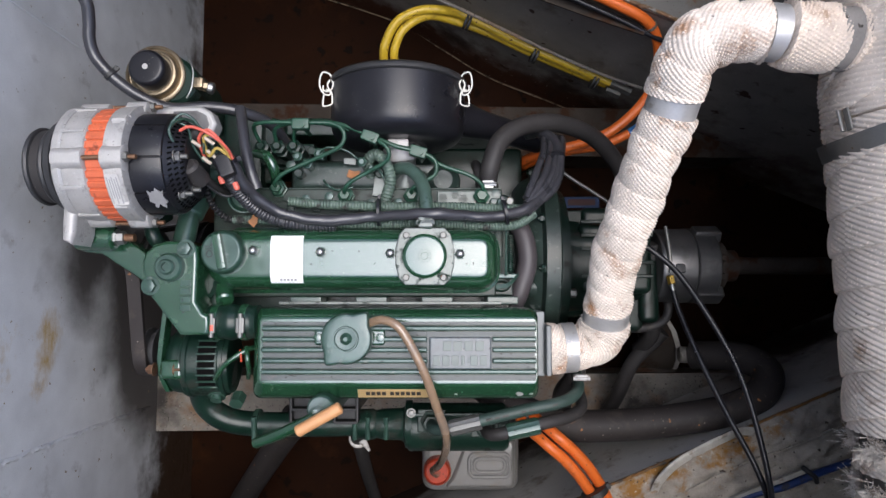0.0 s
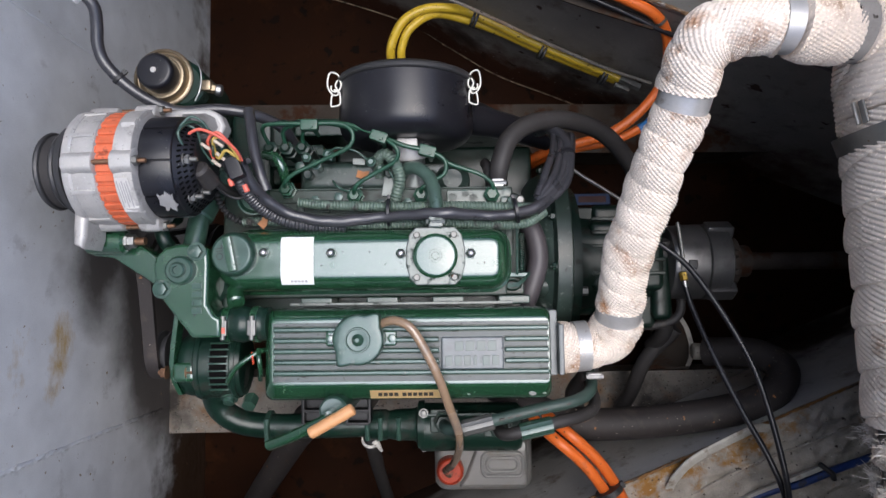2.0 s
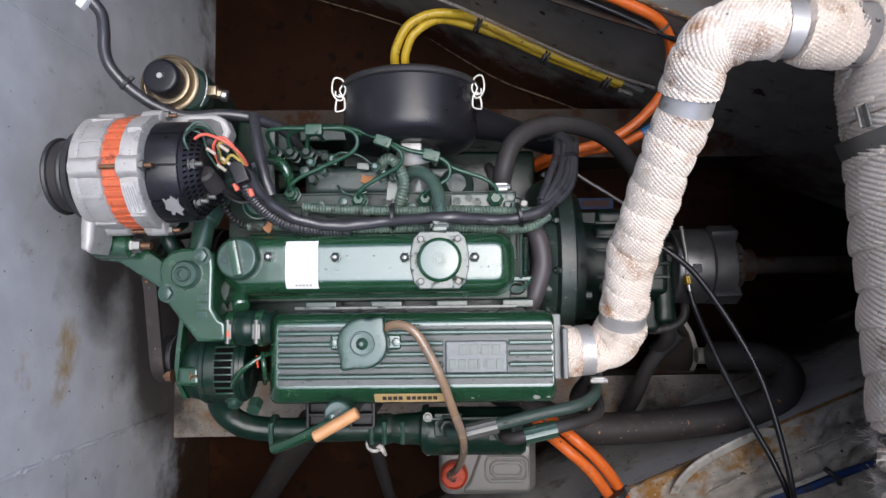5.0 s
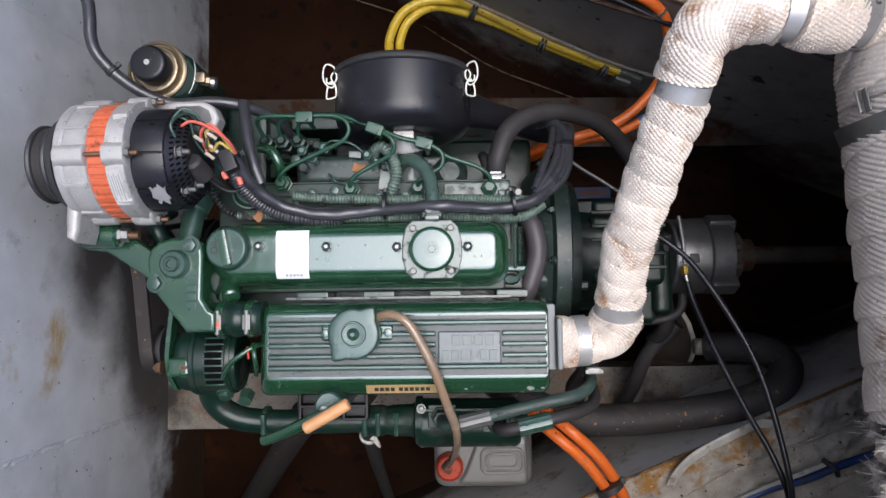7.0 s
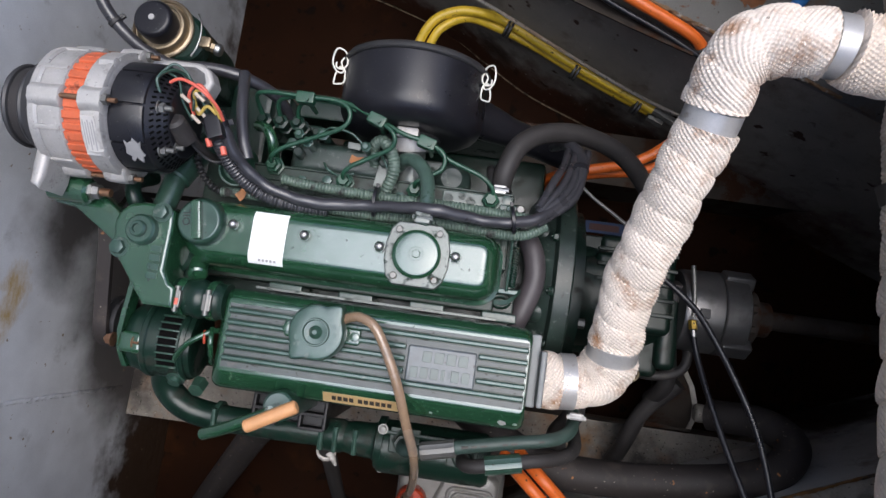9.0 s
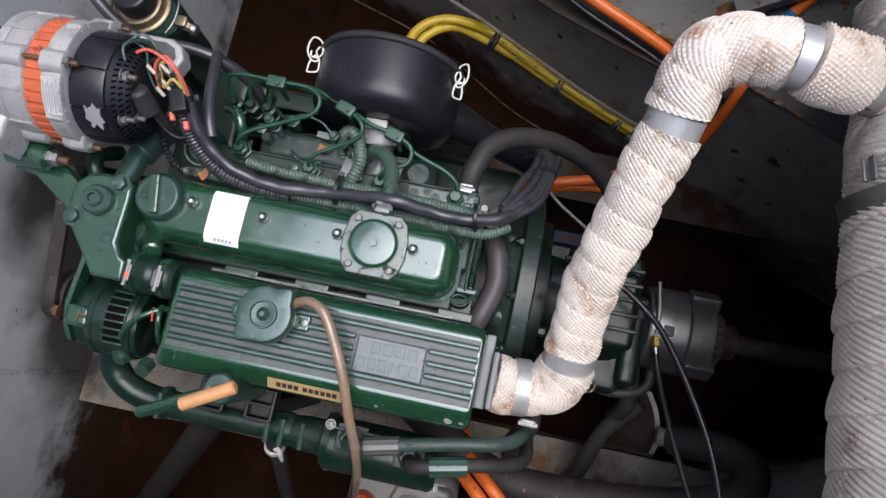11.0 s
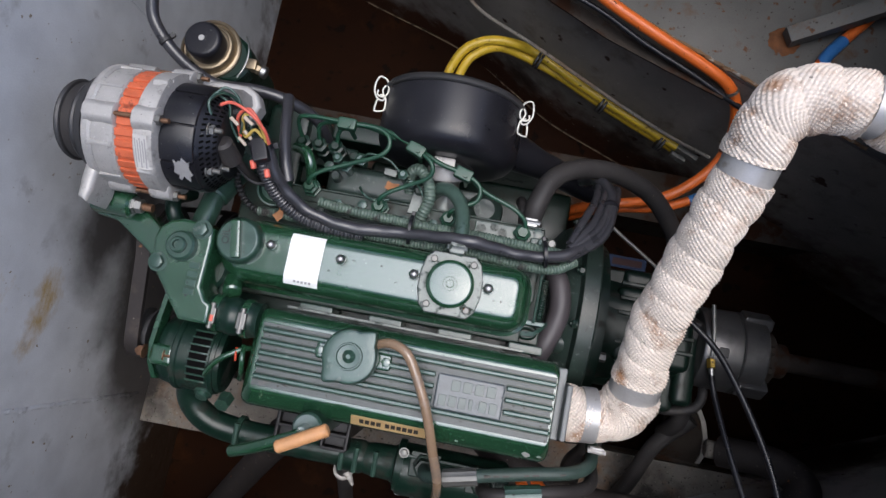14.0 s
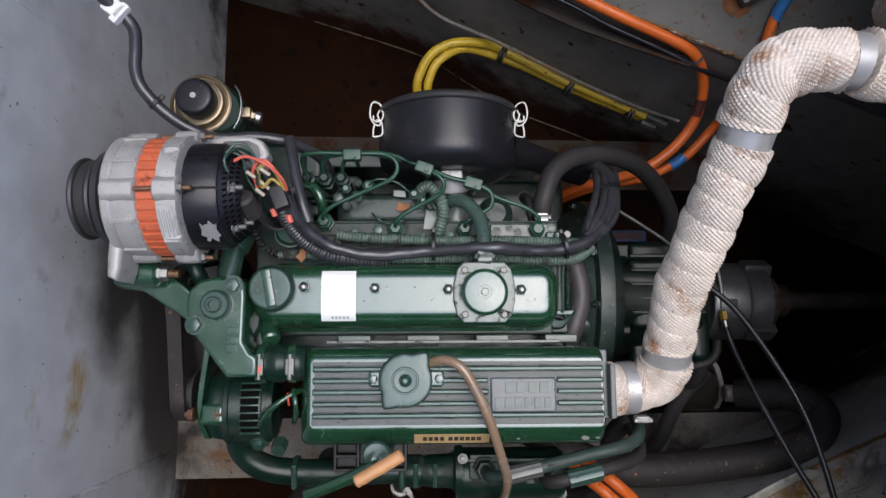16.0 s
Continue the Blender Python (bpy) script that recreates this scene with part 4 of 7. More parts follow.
bm = bmesh.new()
box(bm, (-0.009, -0.027, 0), (0.009, 0.027, 0.0012), 0.0005, ALT @ pose(0, 0, 0, 0, 0, 126) @ at_z(0.0866, 0, 0.1372) @ pose(0, 0, 0, 0, 90, 0))
sticker = part("rating_label", bm, material("aged_label", (0.5, 0.49, 0.47), 0.5, vary=0.15), alternator, "worn white rating sticker")
bars(sticker, BAR, ALT @ pose(0, 0, 0, 0, 0, 126) @ at_z(0.0878, 0, 0.1372) @ pose(0, 0, 0, 0, 90, 0), [(-0.0068 + 0.0032 * k, -0.0052 + 0.0032 * k, -0.022 + 0.003 * (k % 2), 0.02 - 0.008 * (k % 2)) for k in range(5)], 0.0002, "print")
bm = bmesh.new()
m = ALT @ pose(0, 0, 0, 0, 0, 141) @ at_z(0.0765, 0, 0.184) @ pose(0, 0, 0, 0, 90, 0)
splash = [(-0.014, -0.014), (-0.009, -0.010), (-0.002, -0.017), (0.001, -0.011), (0.004, -0.012), (0.008, -0.009), (0.012, -0.013), (0.011, -0.004), (0.014, 0.004), (0.006, 0.008), (0.008, 0.013), (0.004, 0.015), (-0.001, 0.009), (-0.004, 0.012), (-0.01, 0.016), (-0.011, 0.008), (-0.015, 0.006), (-0.011, -0.004)]
prism(bm, [(0.85 * p, 1.15 * q) for p, q in splash], -0.001, 0.0012, 0, m)
part("paint_splash", bm, BAND, cover, "splash of pale paint")
bm = bmesh.new()
lathe(bm, [(0.000, 0.03), (0.001, 0.058), (0.004, 0.0595), (0.007, 0.058), (0.010, 0.050), (0.014, 0.048), (0.019, 0.050), (0.022, 0.058), (0.025, 0.0595), (0.028, 0.058), (0.030, 0.045), (0.032, 0.04), (0.034, 0.064), (0.036, 0.069), (0.044, 0.070), (0.046, 0.064), (0.048, 0.03), (0.055, 0.03)], ALT, 64)
part("pulley", bm, material("dark_pulley_steel", (0.055, 0.055, 0.057), 0.45, 0.5, vary=0.3, scale=30, bump=0.2, stain=(0.14, 0.135, 0.13), stain_at=0.62, stain_scale=40), alternator, "dark steel pulley", angle=25)
bm = bmesh.new()
lathe(bm, [(0.008, 0.049), (0.009, 0.0555), (0.020, 0.0555), (0.021, 0.049)], ALT, 48)
part("drive_belt", bm, RUBBER, alternator, "black rubber belt in the pulley groove")
term = hex_bolt("terminal", DULL_STEEL, 0.0075, 0.008, 0.010)
for a, h, r in ((90, 0.1985, 0.056), (150, 0.1965, 0.058), (158, 0.203, 0.046)):
    placed("terminal", term, alternator, ALT @ pose(0, 0, 0, 0, 0, a) @ at_z(r, 0, h + 0.012) @ pose(0, 0, 0))
for a in (4, 94, 184, 274):
    m = ALT @ pose(0, 0, 0, 0, 0, a)
    bm = bmesh.new()
    rod(bm, m @ Vector((0.0885, 0, 0.09)), m @ Vector((0.0885, 0, 0.172)), 0.0034, seg=10)
    part("through_bolt", bm, COPPER, alternator)
    bm = bmesh.new()
    rod(bm, m @ Vector((0.0885, 0, 0.155)), m @ Vector((0.0885, 0, 0.162)), 0.0072, seg=6)
    part("nut", bm, DULL_STEEL, alternator)
# mounting arm
bm = bmesh.new()
arm = [(-0.552, 0.088), (-0.552, 0.064), (-0.52, 0.060), (-0.47, 0.028), (-0.43, 0.0), (-0.41, 0.015), (-0.44, 0.05), (-0.47, 0.075), (-0.50, 0.095)]
prism(bm, arm, 0.715, 0.745, 0.005)
rod(bm, (-0.548, 0.084, 0.765), (-0.49, 0.084, 0.762), 0.019, edge=0.004)
box(bm, (-0.545, 0.066, 0.735), (-0.505, 0.098, 0.765), 0.006)
armp = part("mounting_arm", bm, GREEN, engine, "green alternator mounting arm")
bm = bmesh.new()
lathe(bm, [(0, 0.013), (0.004, 0.013), (0.004, 0.0105), (0.013, 0.0105), (0.014, 0.009)], axis((-0.49, 0.084, 0.762), (-0.4, 0.084, 0.76)), 6)
part("nut", bm, STEEL, armp)
bm = bmesh.new()
rod(bm, (-0.478, 0.084, 0.762), (-0.462, 0.084, 0.762), 0.006, seg=12)
part("bolt", bm, COPPER, armp)

# ---- small alternator, pulleys and belt ----
SM = axis((-0.495, -0.112, 0.642), (-0.32, -0.112, 0.632))
bm = bmesh.new()
lathe(bm, [(0.044, 0.03), (0.046, 0.044), (0.052, 0.05), (0.06, 0.052), (0.062, 0.052), (0.07, 0.052), (0.072, 0.0565), (0.13, 0.0565), (0.146, 0.052), (0.15, 0.04)], SM, 40)
small = tagged(part("engine_alternator", bm, GREEN_DARK), "small dark green alternator with slotted case beside the header tank", "alternator", "alternators")
slot = bmesh.new()
box(slot, (-0.0135, -0.0043, 0), (0.0135, 0.0043, 0.0022), 0.001)
slot_mesh = mesh_of("slot", slot, OPENING_SHADE)
ridge = bmesh.new()
box(ridge, (-0.0155, -0.0011, 0), (0.0155, 0.0011, 0.0042), 0.0007)
ridge_mesh = mesh_of("fin", ridge, GREEN_WORN)
for k in range(7):
    a = 56 + 11.5 * k
    m = SM @ pose(0, 0, 0, 0, 0, a) @ at_z(0.0548, 0, 0.1145) @ pose(0, 0, 0, 0, 90, 0)
    placed("slot", slot_mesh, small, m)
for k in range(8):
    placed("fin", ridge_mesh, small, SM @ pose(0, 0, 0, 0, 0, 50.2 + 11.5 * k) @ at_z(0.0548, 0, 0.1145) @ pose(0, 0, 0, 0, 90, 0))
bm = bmesh.new()
loft(bm, [[(x - 0.0035, y, z - 0.012), (x + 0.0035, y, z - 0.012), (x + 0.0035, y, z + 0.012), (x - 0.0035, y, z + 0.012)] for x, y, z in ((-0.440, -0.022, 0.688), (-0.443, -0.045, 0.686), (-0.448, -0.075, 0.682), (-0.451, -0.105, 0.680), (-0.450, -0.135, 0.672), (-0.444, -0.158, 0.660))])
box(bm, (-0.450, -0.136, 0.664), (-0.412, -0.104, 0.695), 0.008, None, 3)
part("adjuster_bracket", bm, GREEN, small, "curved green adjuster strap")
bm = bmesh.new()
lathe(bm, [(0.074, 0.0568), (0.076, 0.0585), (0.082, 0.0585), (0.084, 0.0568)], SM, 48)
lathe(bm, [(0.131, 0.0568), (0.133, 0.0582), (0.139, 0.0565)], SM, 48)
part("case_band", bm, GREEN_DARK, small)
cu = hex_bolt("bolt", COPPER, 0.008, 0.01, 0.004)
placed("bolt", cu, small, Matrix.Translation((-0.459, -0.12, 0.688)) @ pose(0, 0, 0, 0, -90, 0))
placed("bolt", cu, small, Matrix.Translation((-0.427, -0.12, 0.688)) @ pose(0, 0, 0, 0, 90, 0))
for name, y, z, r in (("alternator_pulley", -0.094, 0.642, 0.034), ("crank_pulley", 0.07, 0.42, 0.07), ("pump_pulley", 0.05, 0.66, 0.05)):
    bm = bmesh.new()
    lathe(bm, [(0, r * 0.6), (0.001, r + 0.004), (0.004, r + 0.004), (0.007, r - 0.004), (0.013, r - 0.004), (0.016, r + 0.004), (0.019, r + 0.004), (0.02, r * 0.6)], axis((-0.487, y, z), (0, y, z)), 36)
    part(name, bm, BLACK_MATT, engine)
loop = []
for y, z, r, a0, a1 in ((-0.094, 0.642, 0.039, 250, 100), (0.05, 0.66, 0.055, 120, 20), (0.07, 0.42, 0.075, 20, -120)):
    for k in range(9):
        a = radians(a0 + (a1 - a0) * k / 8)
        loop.append((y + r * math.cos(a), z + r * math.sin(a), math.cos(a), math.sin(a)))
bm = bmesh.new()
inner, outer = [], []
for y, z, c, d in loop:
    inner.append([bm.verts.new((x, y - 0.006 * c, z - 0.006 * d)) for x in (-0.499, -0.478)])
    outer.append([bm.verts.new((x, y + 0.002 * c, z + 0.002 * d)) for x in (-0.499, -0.478)])
for k in range(len(loop)):
    n = (k + 1) % len(loop)
    bm.faces.new((outer[k][0], outer[k][1], outer[n][1], outer[n][0]))
    bm.faces.new((inner[k][1], inner[k][0], inner[n][0], inner[n][1]))
    for e in (0, 1):
        bm.faces.new((outer[k][e], outer[n][e], inner[n][e], inner[k][e]))
part("drive_belt", bm, OLD_RUBBER, engine, "broad black rubber drive belt", 60)

# ---- air filter ----
AF = axis((-0.077, 0.266, 0.634), (-0.077, 1.266, 0.64))
bm = bmesh.new()
lathe(bm, [(-0.014, 0.045), (-0.013, 0.082), (-0.0105, 0.093), (-0.005, 0.1025), (0.002, 0.1085), (0.009, 0.112), (0.017, 0.1135), (0.028, 0.114), (0.084, 0.1145), (0.087, 0.111)], AF, 96)
air = tagged(part("air_filter", bm, BLACK, None, "", angle=50), "round black plastic air filter can with cream wire clips", "air filter")
bm = bmesh.new()
lathe(bm, [(0.085, 0.116), (0.087, 0.1185), (0.092, 0.1185), (0.096, 0.116), (0.101, 0.105), (0.102, 0.02)], AF, 96)
part("lid", bm, BLACK_MATT, air)
CLIP = material("cream_wire", (0.78, 0.76, 0.68), 0.4, vary=0.15, scale=90)
for sgn in (-1, 1):
    def on_can(w, h, out):
        a = 0.42 + 3.0 * out
        r = 0.1175 + 1.2 * (0.004 - w)
        h = 0.041 + 0.9 * (h - 0.0445)
        return tuple(AF @ Vector((sgn * r * math.cos(a), r * math.sin(a), h)))
    loops = ([(0.006, 0.098, -0.001), (0.0, 0.106, 0.004), (-0.009, 0.106, 0.009), (-0.013, 0.094, 0.012), (-0.013, 0.078, 0.012), (-0.007, 0.067, 0.009), (0.0, 0.066, 0.006), (0.002, 0.072, 0.005), (-0.002, 0.084, 0.005), (0.001, 0.094, 0.004)],
             [(0.004, 0.097, 0.001), (0.006, 0.088, 0.004), (0.004, 0.078, 0.007), (-0.002, 0.072, 0.009), (-0.008, 0.074, 0.008), (-0.008, 0.082, 0.006)],
             [(-0.004, 0.076, 0.006), (0.003, 0.073, 0.005), (0.005, 0.064, 0.003), (0.005, 0.052, 0.0015), (0.001, 0.0475, 0.002), (-0.006, 0.0445, 0.004), (-0.0085, 0.046, 0.004)],
             [(-0.006, 0.068, 0.006), (-0.0075, 0.058, 0.003), (-0.008, 0.047, 0.003)])
    for loop in loops:
        pipe("wire_clip", [on_can(*p) for p in loop], 0.00135, CLIP, air, "cream painted wire clip", 0.002, 8)
bm = bmesh.new()
rod(bm, AF @ Vector((0, 0, -0.016)), AF @ Vector((0, 0, -0.011)), 0.05, 0.055, 40, 0.002)
rod(bm, AF @ Vector((0, 0, -0.022)), AF @ Vector((0, 0, -0.014)), 0.036, seg=32, edge=0.002)
part("neck", bm, BLACK_MATT, air)
bm = bmesh.new()
lathe(bm, [(0.0, 0.03), (0.03, 0.034), (0.06, 0.032), (0.1, 0.0265), (0.165, 0.025), (0.235, 0.025), (0.238, 0.0235), (0.239, 0.015)], axis((-0.005, 0.33, 0.565), (0.215, 0.307, 0.425)), 36)
part("inlet_duct", bm, BLACK, air, "black plastic inlet duct")
# clamp and inlet neck
NECK = axis((-0.071, 0.256, 0.655), (-0.064, 0.19, 0.628))
bm = bmesh.new()
lathe(bm, [(0.006, 0.026), (0.007, 0.0305), (0.012, 0.0315), (0.024, 0.0315), (0.028, 0.03), (0.0285, 0.02)], NECK, 36)
box(bm, (-0.09, 0.236, 0.684), (-0.056, 0.252, 0.694), 0.003)
part("inlet_clamp", bm, ALU, engine)
bm = bmesh.new()
lathe(bm, [(0.0, 0.0275), (0.004, 0.028), (0.0062, 0.026)], NECK, 30)
part("neck_seal", bm, BLACK_MATT, engine)
bm = bmesh.new()
lathe(bm, [(0.028, 0.024), (0.034, 0.0215), (0.05, 0.021), (0.066, 0.025), (0.08, 0.03)], NECK, 9)
box(bm, (-0.10, 0.18, 0.59), (0.02, 0.225, 0.622), 0.01)
rod(bm, (-0.092, 0.2, 0.61), (-0.092, 0.2, 0.648), 0.0135, 0.012, 16, 0.002)
part("inlet_elbow", bm, BREATHER, engine, "oily bare aluminium inlet elbow")

bm = bmesh.new()
lathe(bm, [(0, 0.03), (0.03, 0.03), (0.042, 0.026), (0.05, 0.016)], at_z(0.0, 0.192, 0.60), 32)
part("thermostat_dome", bm, HEAD, engine)

# ---- inlet manifold, injection ----
bm = bmesh.new()
loft(bm, [rrect(-0.262, -0.085, 0.166, 0.229, 0.008, 0.60), rrect(-0.26, -0.087, 0.168, 0.228, 0.008, 0.628), rrect(-0.254, -0.094, 0.174, 0.224, 0.012, 0.641), rrect(-0.246, -0.102, 0.182, 0.219, 0.012, 0.647), rrect(-0.236, -0.112, 0.19, 0.212, 0.009, 0.6485)])
for x in (-0.21, -0.15):
    box(bm, (x - 0.004, 0.168, 0.61), (x + 0.004, 0.182, 0.643), 0.002)
for x in (-0.24, -0.105):
    rod(bm, (x, 0.2, 0.64), (x, 0.2, 0.668), 0.008, edge=0.002, seg=14)
part("inlet_manifold", bm, HEAD, engine, "worn green inlet manifold")
bm = bmesh.new()
box(bm, (-0.325, 0.228, 0.46), (-0.228, 0.268, 0.592), 0.006)
box(bm, (-0.315, 0.222, 0.46), (-0.235, 0.23, 0.58), 0.003)
rod(bm, (-0.226, 0.246, 0.56), (-0.226, 0.246, 0.632), 0.009, 0.008, 14, 0.002)
pump = part("injection_pump", bm, GREEN_DARK, engine)
bm = bmesh.new()
lathe(bm, [(-0.045, 0.0115), (-0.012, 0.0115), (-0.011, 0.0135), (0.008, 0.0135), (0.009, 0.0105), (0.024, 0.0105), (0.025, 0.0125), (0.033, 0.0125), (0.035, 0.008), (0.042, 0.006)], Matrix(), 6)
nut_mesh = mesh_of("delivery_nut", bm, GREEN_DARK)
for x in (-0.303, -0.276, -0.249):
    placed("delivery_nut", nut_mesh, pump, at_z(x, 0.245, 0.632))
bm = bmesh.new()
lathe(bm, [(0, 0.015), (0.006, 0.015), (0.007, 0.0125), (0.018, 0.0125), (0.02, 0.009), (0.026, 0.008)], Matrix(), 6)
inj_mesh = mesh_of("injector_nut", bm, GREEN_PIPE)
INJ = ((-0.275, 0.175), (-0.162, 0.163), (-0.052, 0.163), (0.064, 0.162))
for x, y in INJ:
    placed("injector_nut", inj_mesh, engine, at_z(x, y, 0.651))
LINES = (
    [(-0.302, 0.244, 0.66), (-0.306, 0.268, 0.70), (-0.285, 0.273, 0.713), (-0.229, 0.272, 0.715), (-0.178, 0.271, 0.715), (-0.158, 0.256, 0.715), (-0.166, 0.234, 0.71), (-0.213, 0.214, 0.70), (-0.255, 0.196, 0.695), (-0.273, 0.182, 0.688), (-0.275, 0.175, 0.668)],
    [(-0.276, 0.244, 0.66), (-0.272, 0.268, 0.695), (-0.229, 0.2745, 0.7075), (-0.172, 0.273, 0.708), (-0.118, 0.251, 0.714), (-0.089, 0.231, 0.718), (-0.09, 0.212, 0.71), (-0.122, 0.195, 0.70), (-0.148, 0.181, 0.695), (-0.160, 0.17, 0.688), (-0.162, 0.163, 0.668)],
    [(-0.249, 0.244, 0.66), (-0.24, 0.268, 0.69), (-0.20, 0.2755, 0.70), (-0.118, 0.2535, 0.7055), (-0.076, 0.236, 0.707), (-0.037, 0.2275, 0.703), (-0.013, 0.214, 0.70), (-0.013, 0.193, 0.695), (-0.036, 0.179, 0.692), (-0.05, 0.17, 0.688), (-0.052, 0.163, 0.668)],
    [(-0.17, 0.2755, 0.694), (-0.118, 0.256, 0.697), (-0.076, 0.2385, 0.6985), (-0.037, 0.2305, 0.694), (-0.004, 0.209, 0.692), (0.042, 0.193, 0.688), (0.062, 0.18, 0.682), (0.066, 0.17, 0.675), (0.064, 0.162, 0.66)])
for pts in LINES:
    pipe("injector_line", pts, 0.0034, GREEN_PIPE, engine, "thin green steel injector pipe", 0.004, 10)
for x, y, z, a in ((-0.226, 0.269, 0.7165, 0), (-0.116, 0.249, 0.715, -22), (-0.04, 0.228, 0.70, -16)):
    bm = bmesh.new()
    box(bm, (-0.014, -0.009, -0.008), (0.014, 0.009, 0.008), 0.003, at_z(x, y, z) @ pose(0, 0, 0, 0, 0, a))
    rod(bm, (x + 0.004, y - 0.004, z - 0.05), (x + 0.004, y - 0.004, z + 0.012), 0.0035, seg=8)
    part("line_clamp", bm, GREEN_PIPE, engine)
# posts, bracket and small wires over the manifold
for x, y, z, r in ((-0.222, 0.212, 0.69, 0.006), (-0.132, 0.214, 0.694, 0.0055), (-0.118, 0.205, 0.684, 0.0045), (-0.205, 0.232, 0.672, 0.007), (-0.24, 0.226, 0.68, 0.0055)):
    bm = bmesh.new()
    rod(bm, (x, y, 0.64), (x, y, z - 0.008), r, seg=12)
    lathe(bm, [(0, r * 1.5), (0.006, r * 1.5), (0.007, r * 1.1), (0.01, r * 0.8)], at_z(x, y, z - 0.009), 6)
    part("post", bm, GREEN_WORN, engine)
bm = bmesh.new()
prism(bm, [(-0.118, 0.165), (-0.082, 0.165), (-0.086, 0.196), (-0.1, 0.21), (-0.114, 0.196)], 0.656, 0.659, 0.0008)
box(bm, (-0.118, 0.163, 0.64), (-0.082, 0.166, 0.659), 0.0006)
part("lifting_bracket", bm, BREATHER, engine, "scuffed bare metal bracket")
for pts in ([(-0.2, 0.19, 0.655), (-0.19, 0.178, 0.67), (-0.175, 0.172, 0.662), (-0.15, 0.178, 0.658)], [(-0.11, 0.208, 0.676), (-0.1, 0.195, 0.682), (-0.094, 0.178, 0.67), (-0.098, 0.165, 0.655)], [(-0.205, 0.232, 0.672), (-0.19, 0.24, 0.68), (-0.16, 0.236, 0.676), (-0.14, 0.222, 0.668)]):
    pipe("small_pipe", pts, 0.0019, GREEN_WORN, engine, "", 0.003, 8)
bolt_mesh = hex_bolt("head_bolt", GREEN_WORN, 0.0085, 0.009, 0)
for x, y in ((-0.191, 0.163), (-0.23, 0.158), (-0.075, 0.152), (0.02, 0.165)):
    placed("head_bolt", bolt_mesh, engine, at_z(x, y, 0.648))
bm = bmesh.new()
prism(bm, [(-0.166, 0.217), (-0.146, 0.215), (-0.146, 0.226), (-0.166, 0.227)], 0.659, 0.6605, 0.0005)
part("tab", bm, BREATHER, engine, "bare metal tab")
# breather pipe
pipe("breather_pipe", [(-0.085, 0.2, 0.64), (-0.075, 0.207, 0.665), (-0.055, 0.203, 0.685), (-0.036, 0.182, 0.70), (-0.027, 0.15, 0.715), (-0.026, 0.11, 0.728), (-0.027, 0.098, 0.732)], 0.0108, PALE_PIPE, engine, "pale green breather pipe", 0.005, 16)
bm = bmesh.new()
box(bm, (-0.0385, 0.1015, 0.724), (-0.0155, 0.1185, 0.744), 0.003)
rod(bm, (-0.041, 0.110, 0.741), (-0.013, 0.110, 0.741), 0.004, seg=8)
part("hose_clip", bm, BREATHER, engine, "bare metal clip on the breather pipe")
# ribbed hose over the manifold
pipe("ribbed_hose", [(-0.122, 0.2, 0.645), (-0.123, 0.222, 0.668), (-0.108, 0.228, 0.682), (-0.092, 0.21, 0.685), (-0.086, 0.186, 0.68), (-0.094, 0.158, 0.672), (-0.10, 0.14, 0.665)], ribbed(0.0098, 0.0055, 0.0016), LOOM_GREEN, engine, "ribbed green-grey hose", 0.0013, 14)

# ---- flywheel housing, gearbox, coupling ----
bm = bmesh.new()
FW = axis((0.16, 0.07, 0.40), (1, 0.07, 0.40))
lathe(bm, [(-0.022, 0.12), (-0.016, 0.142), (-0.006, 0.156), (0.008, 0.166), (0.020, 0.171), (0.0225, 0.183), (0.025, 0.187), (0.05, 0.187), (0.053, 0.184), (0.055, 0.15)], FW, 96)
for a, h in ((113, 0.0), (150, 0.0), (60, 0.0)):
    m = FW @ pose(0, 0, 0, 0, 0, a) @ at_z(0.152, 0, h + 0.005) @ pose(0, 0, 0, 0, 90, 0)
    lathe(bm, [(-0.01, 0.021), (0.004, 0.02), (0.011, 0.016), (0.0145, 0.010), (0.0155, 0.004)], m, 24)
flywheel = part("flywheel_housing", bm, HEAD, engine, "green flywheel housing")
rim_bolt = hex_bolt("rim_bolt", GREEN_DARK, 0.008, 0.008, 0.004)
for k in range(12):
    placed("rim_bolt", rim_bolt, flywheel, FW @ pose(0, 0, 0, 0, 0, 30 * k + 8) @ at_z(0.178, 0, 0.0225) @ pose(0, 0, 0, 180, 0, 0))
gearbox = thing("gearbox", (0.34, 0.06, 0.2), "dark green marine gearbox behind the engine", "gearbox")
bm = bmesh.new()
lathe(bm, [(0.0, 0.15), (0.02, 0.15), (0.022, 0.10), (0.11, 0.092), (0.16, 0.085), (0.19, 0.07), (0.195, 0.05)], axis((0.2135, 0.06, 0.41), (1, 0.06, 0.41)), 40)
body = part("bell_housing", bm, GREEN_BLACK, gearbox)
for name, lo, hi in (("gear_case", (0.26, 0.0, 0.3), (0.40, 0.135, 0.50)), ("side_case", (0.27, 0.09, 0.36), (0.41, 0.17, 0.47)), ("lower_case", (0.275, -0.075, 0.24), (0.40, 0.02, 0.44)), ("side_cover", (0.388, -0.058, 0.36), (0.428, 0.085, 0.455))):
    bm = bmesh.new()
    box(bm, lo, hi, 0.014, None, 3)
    part(name, bm, GREEN_BLACK, gearbox)
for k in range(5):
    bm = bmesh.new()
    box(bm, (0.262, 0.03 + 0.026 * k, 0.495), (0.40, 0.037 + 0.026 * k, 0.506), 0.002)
    part("cooling_rib", bm, GREEN_BLACK, gearbox)
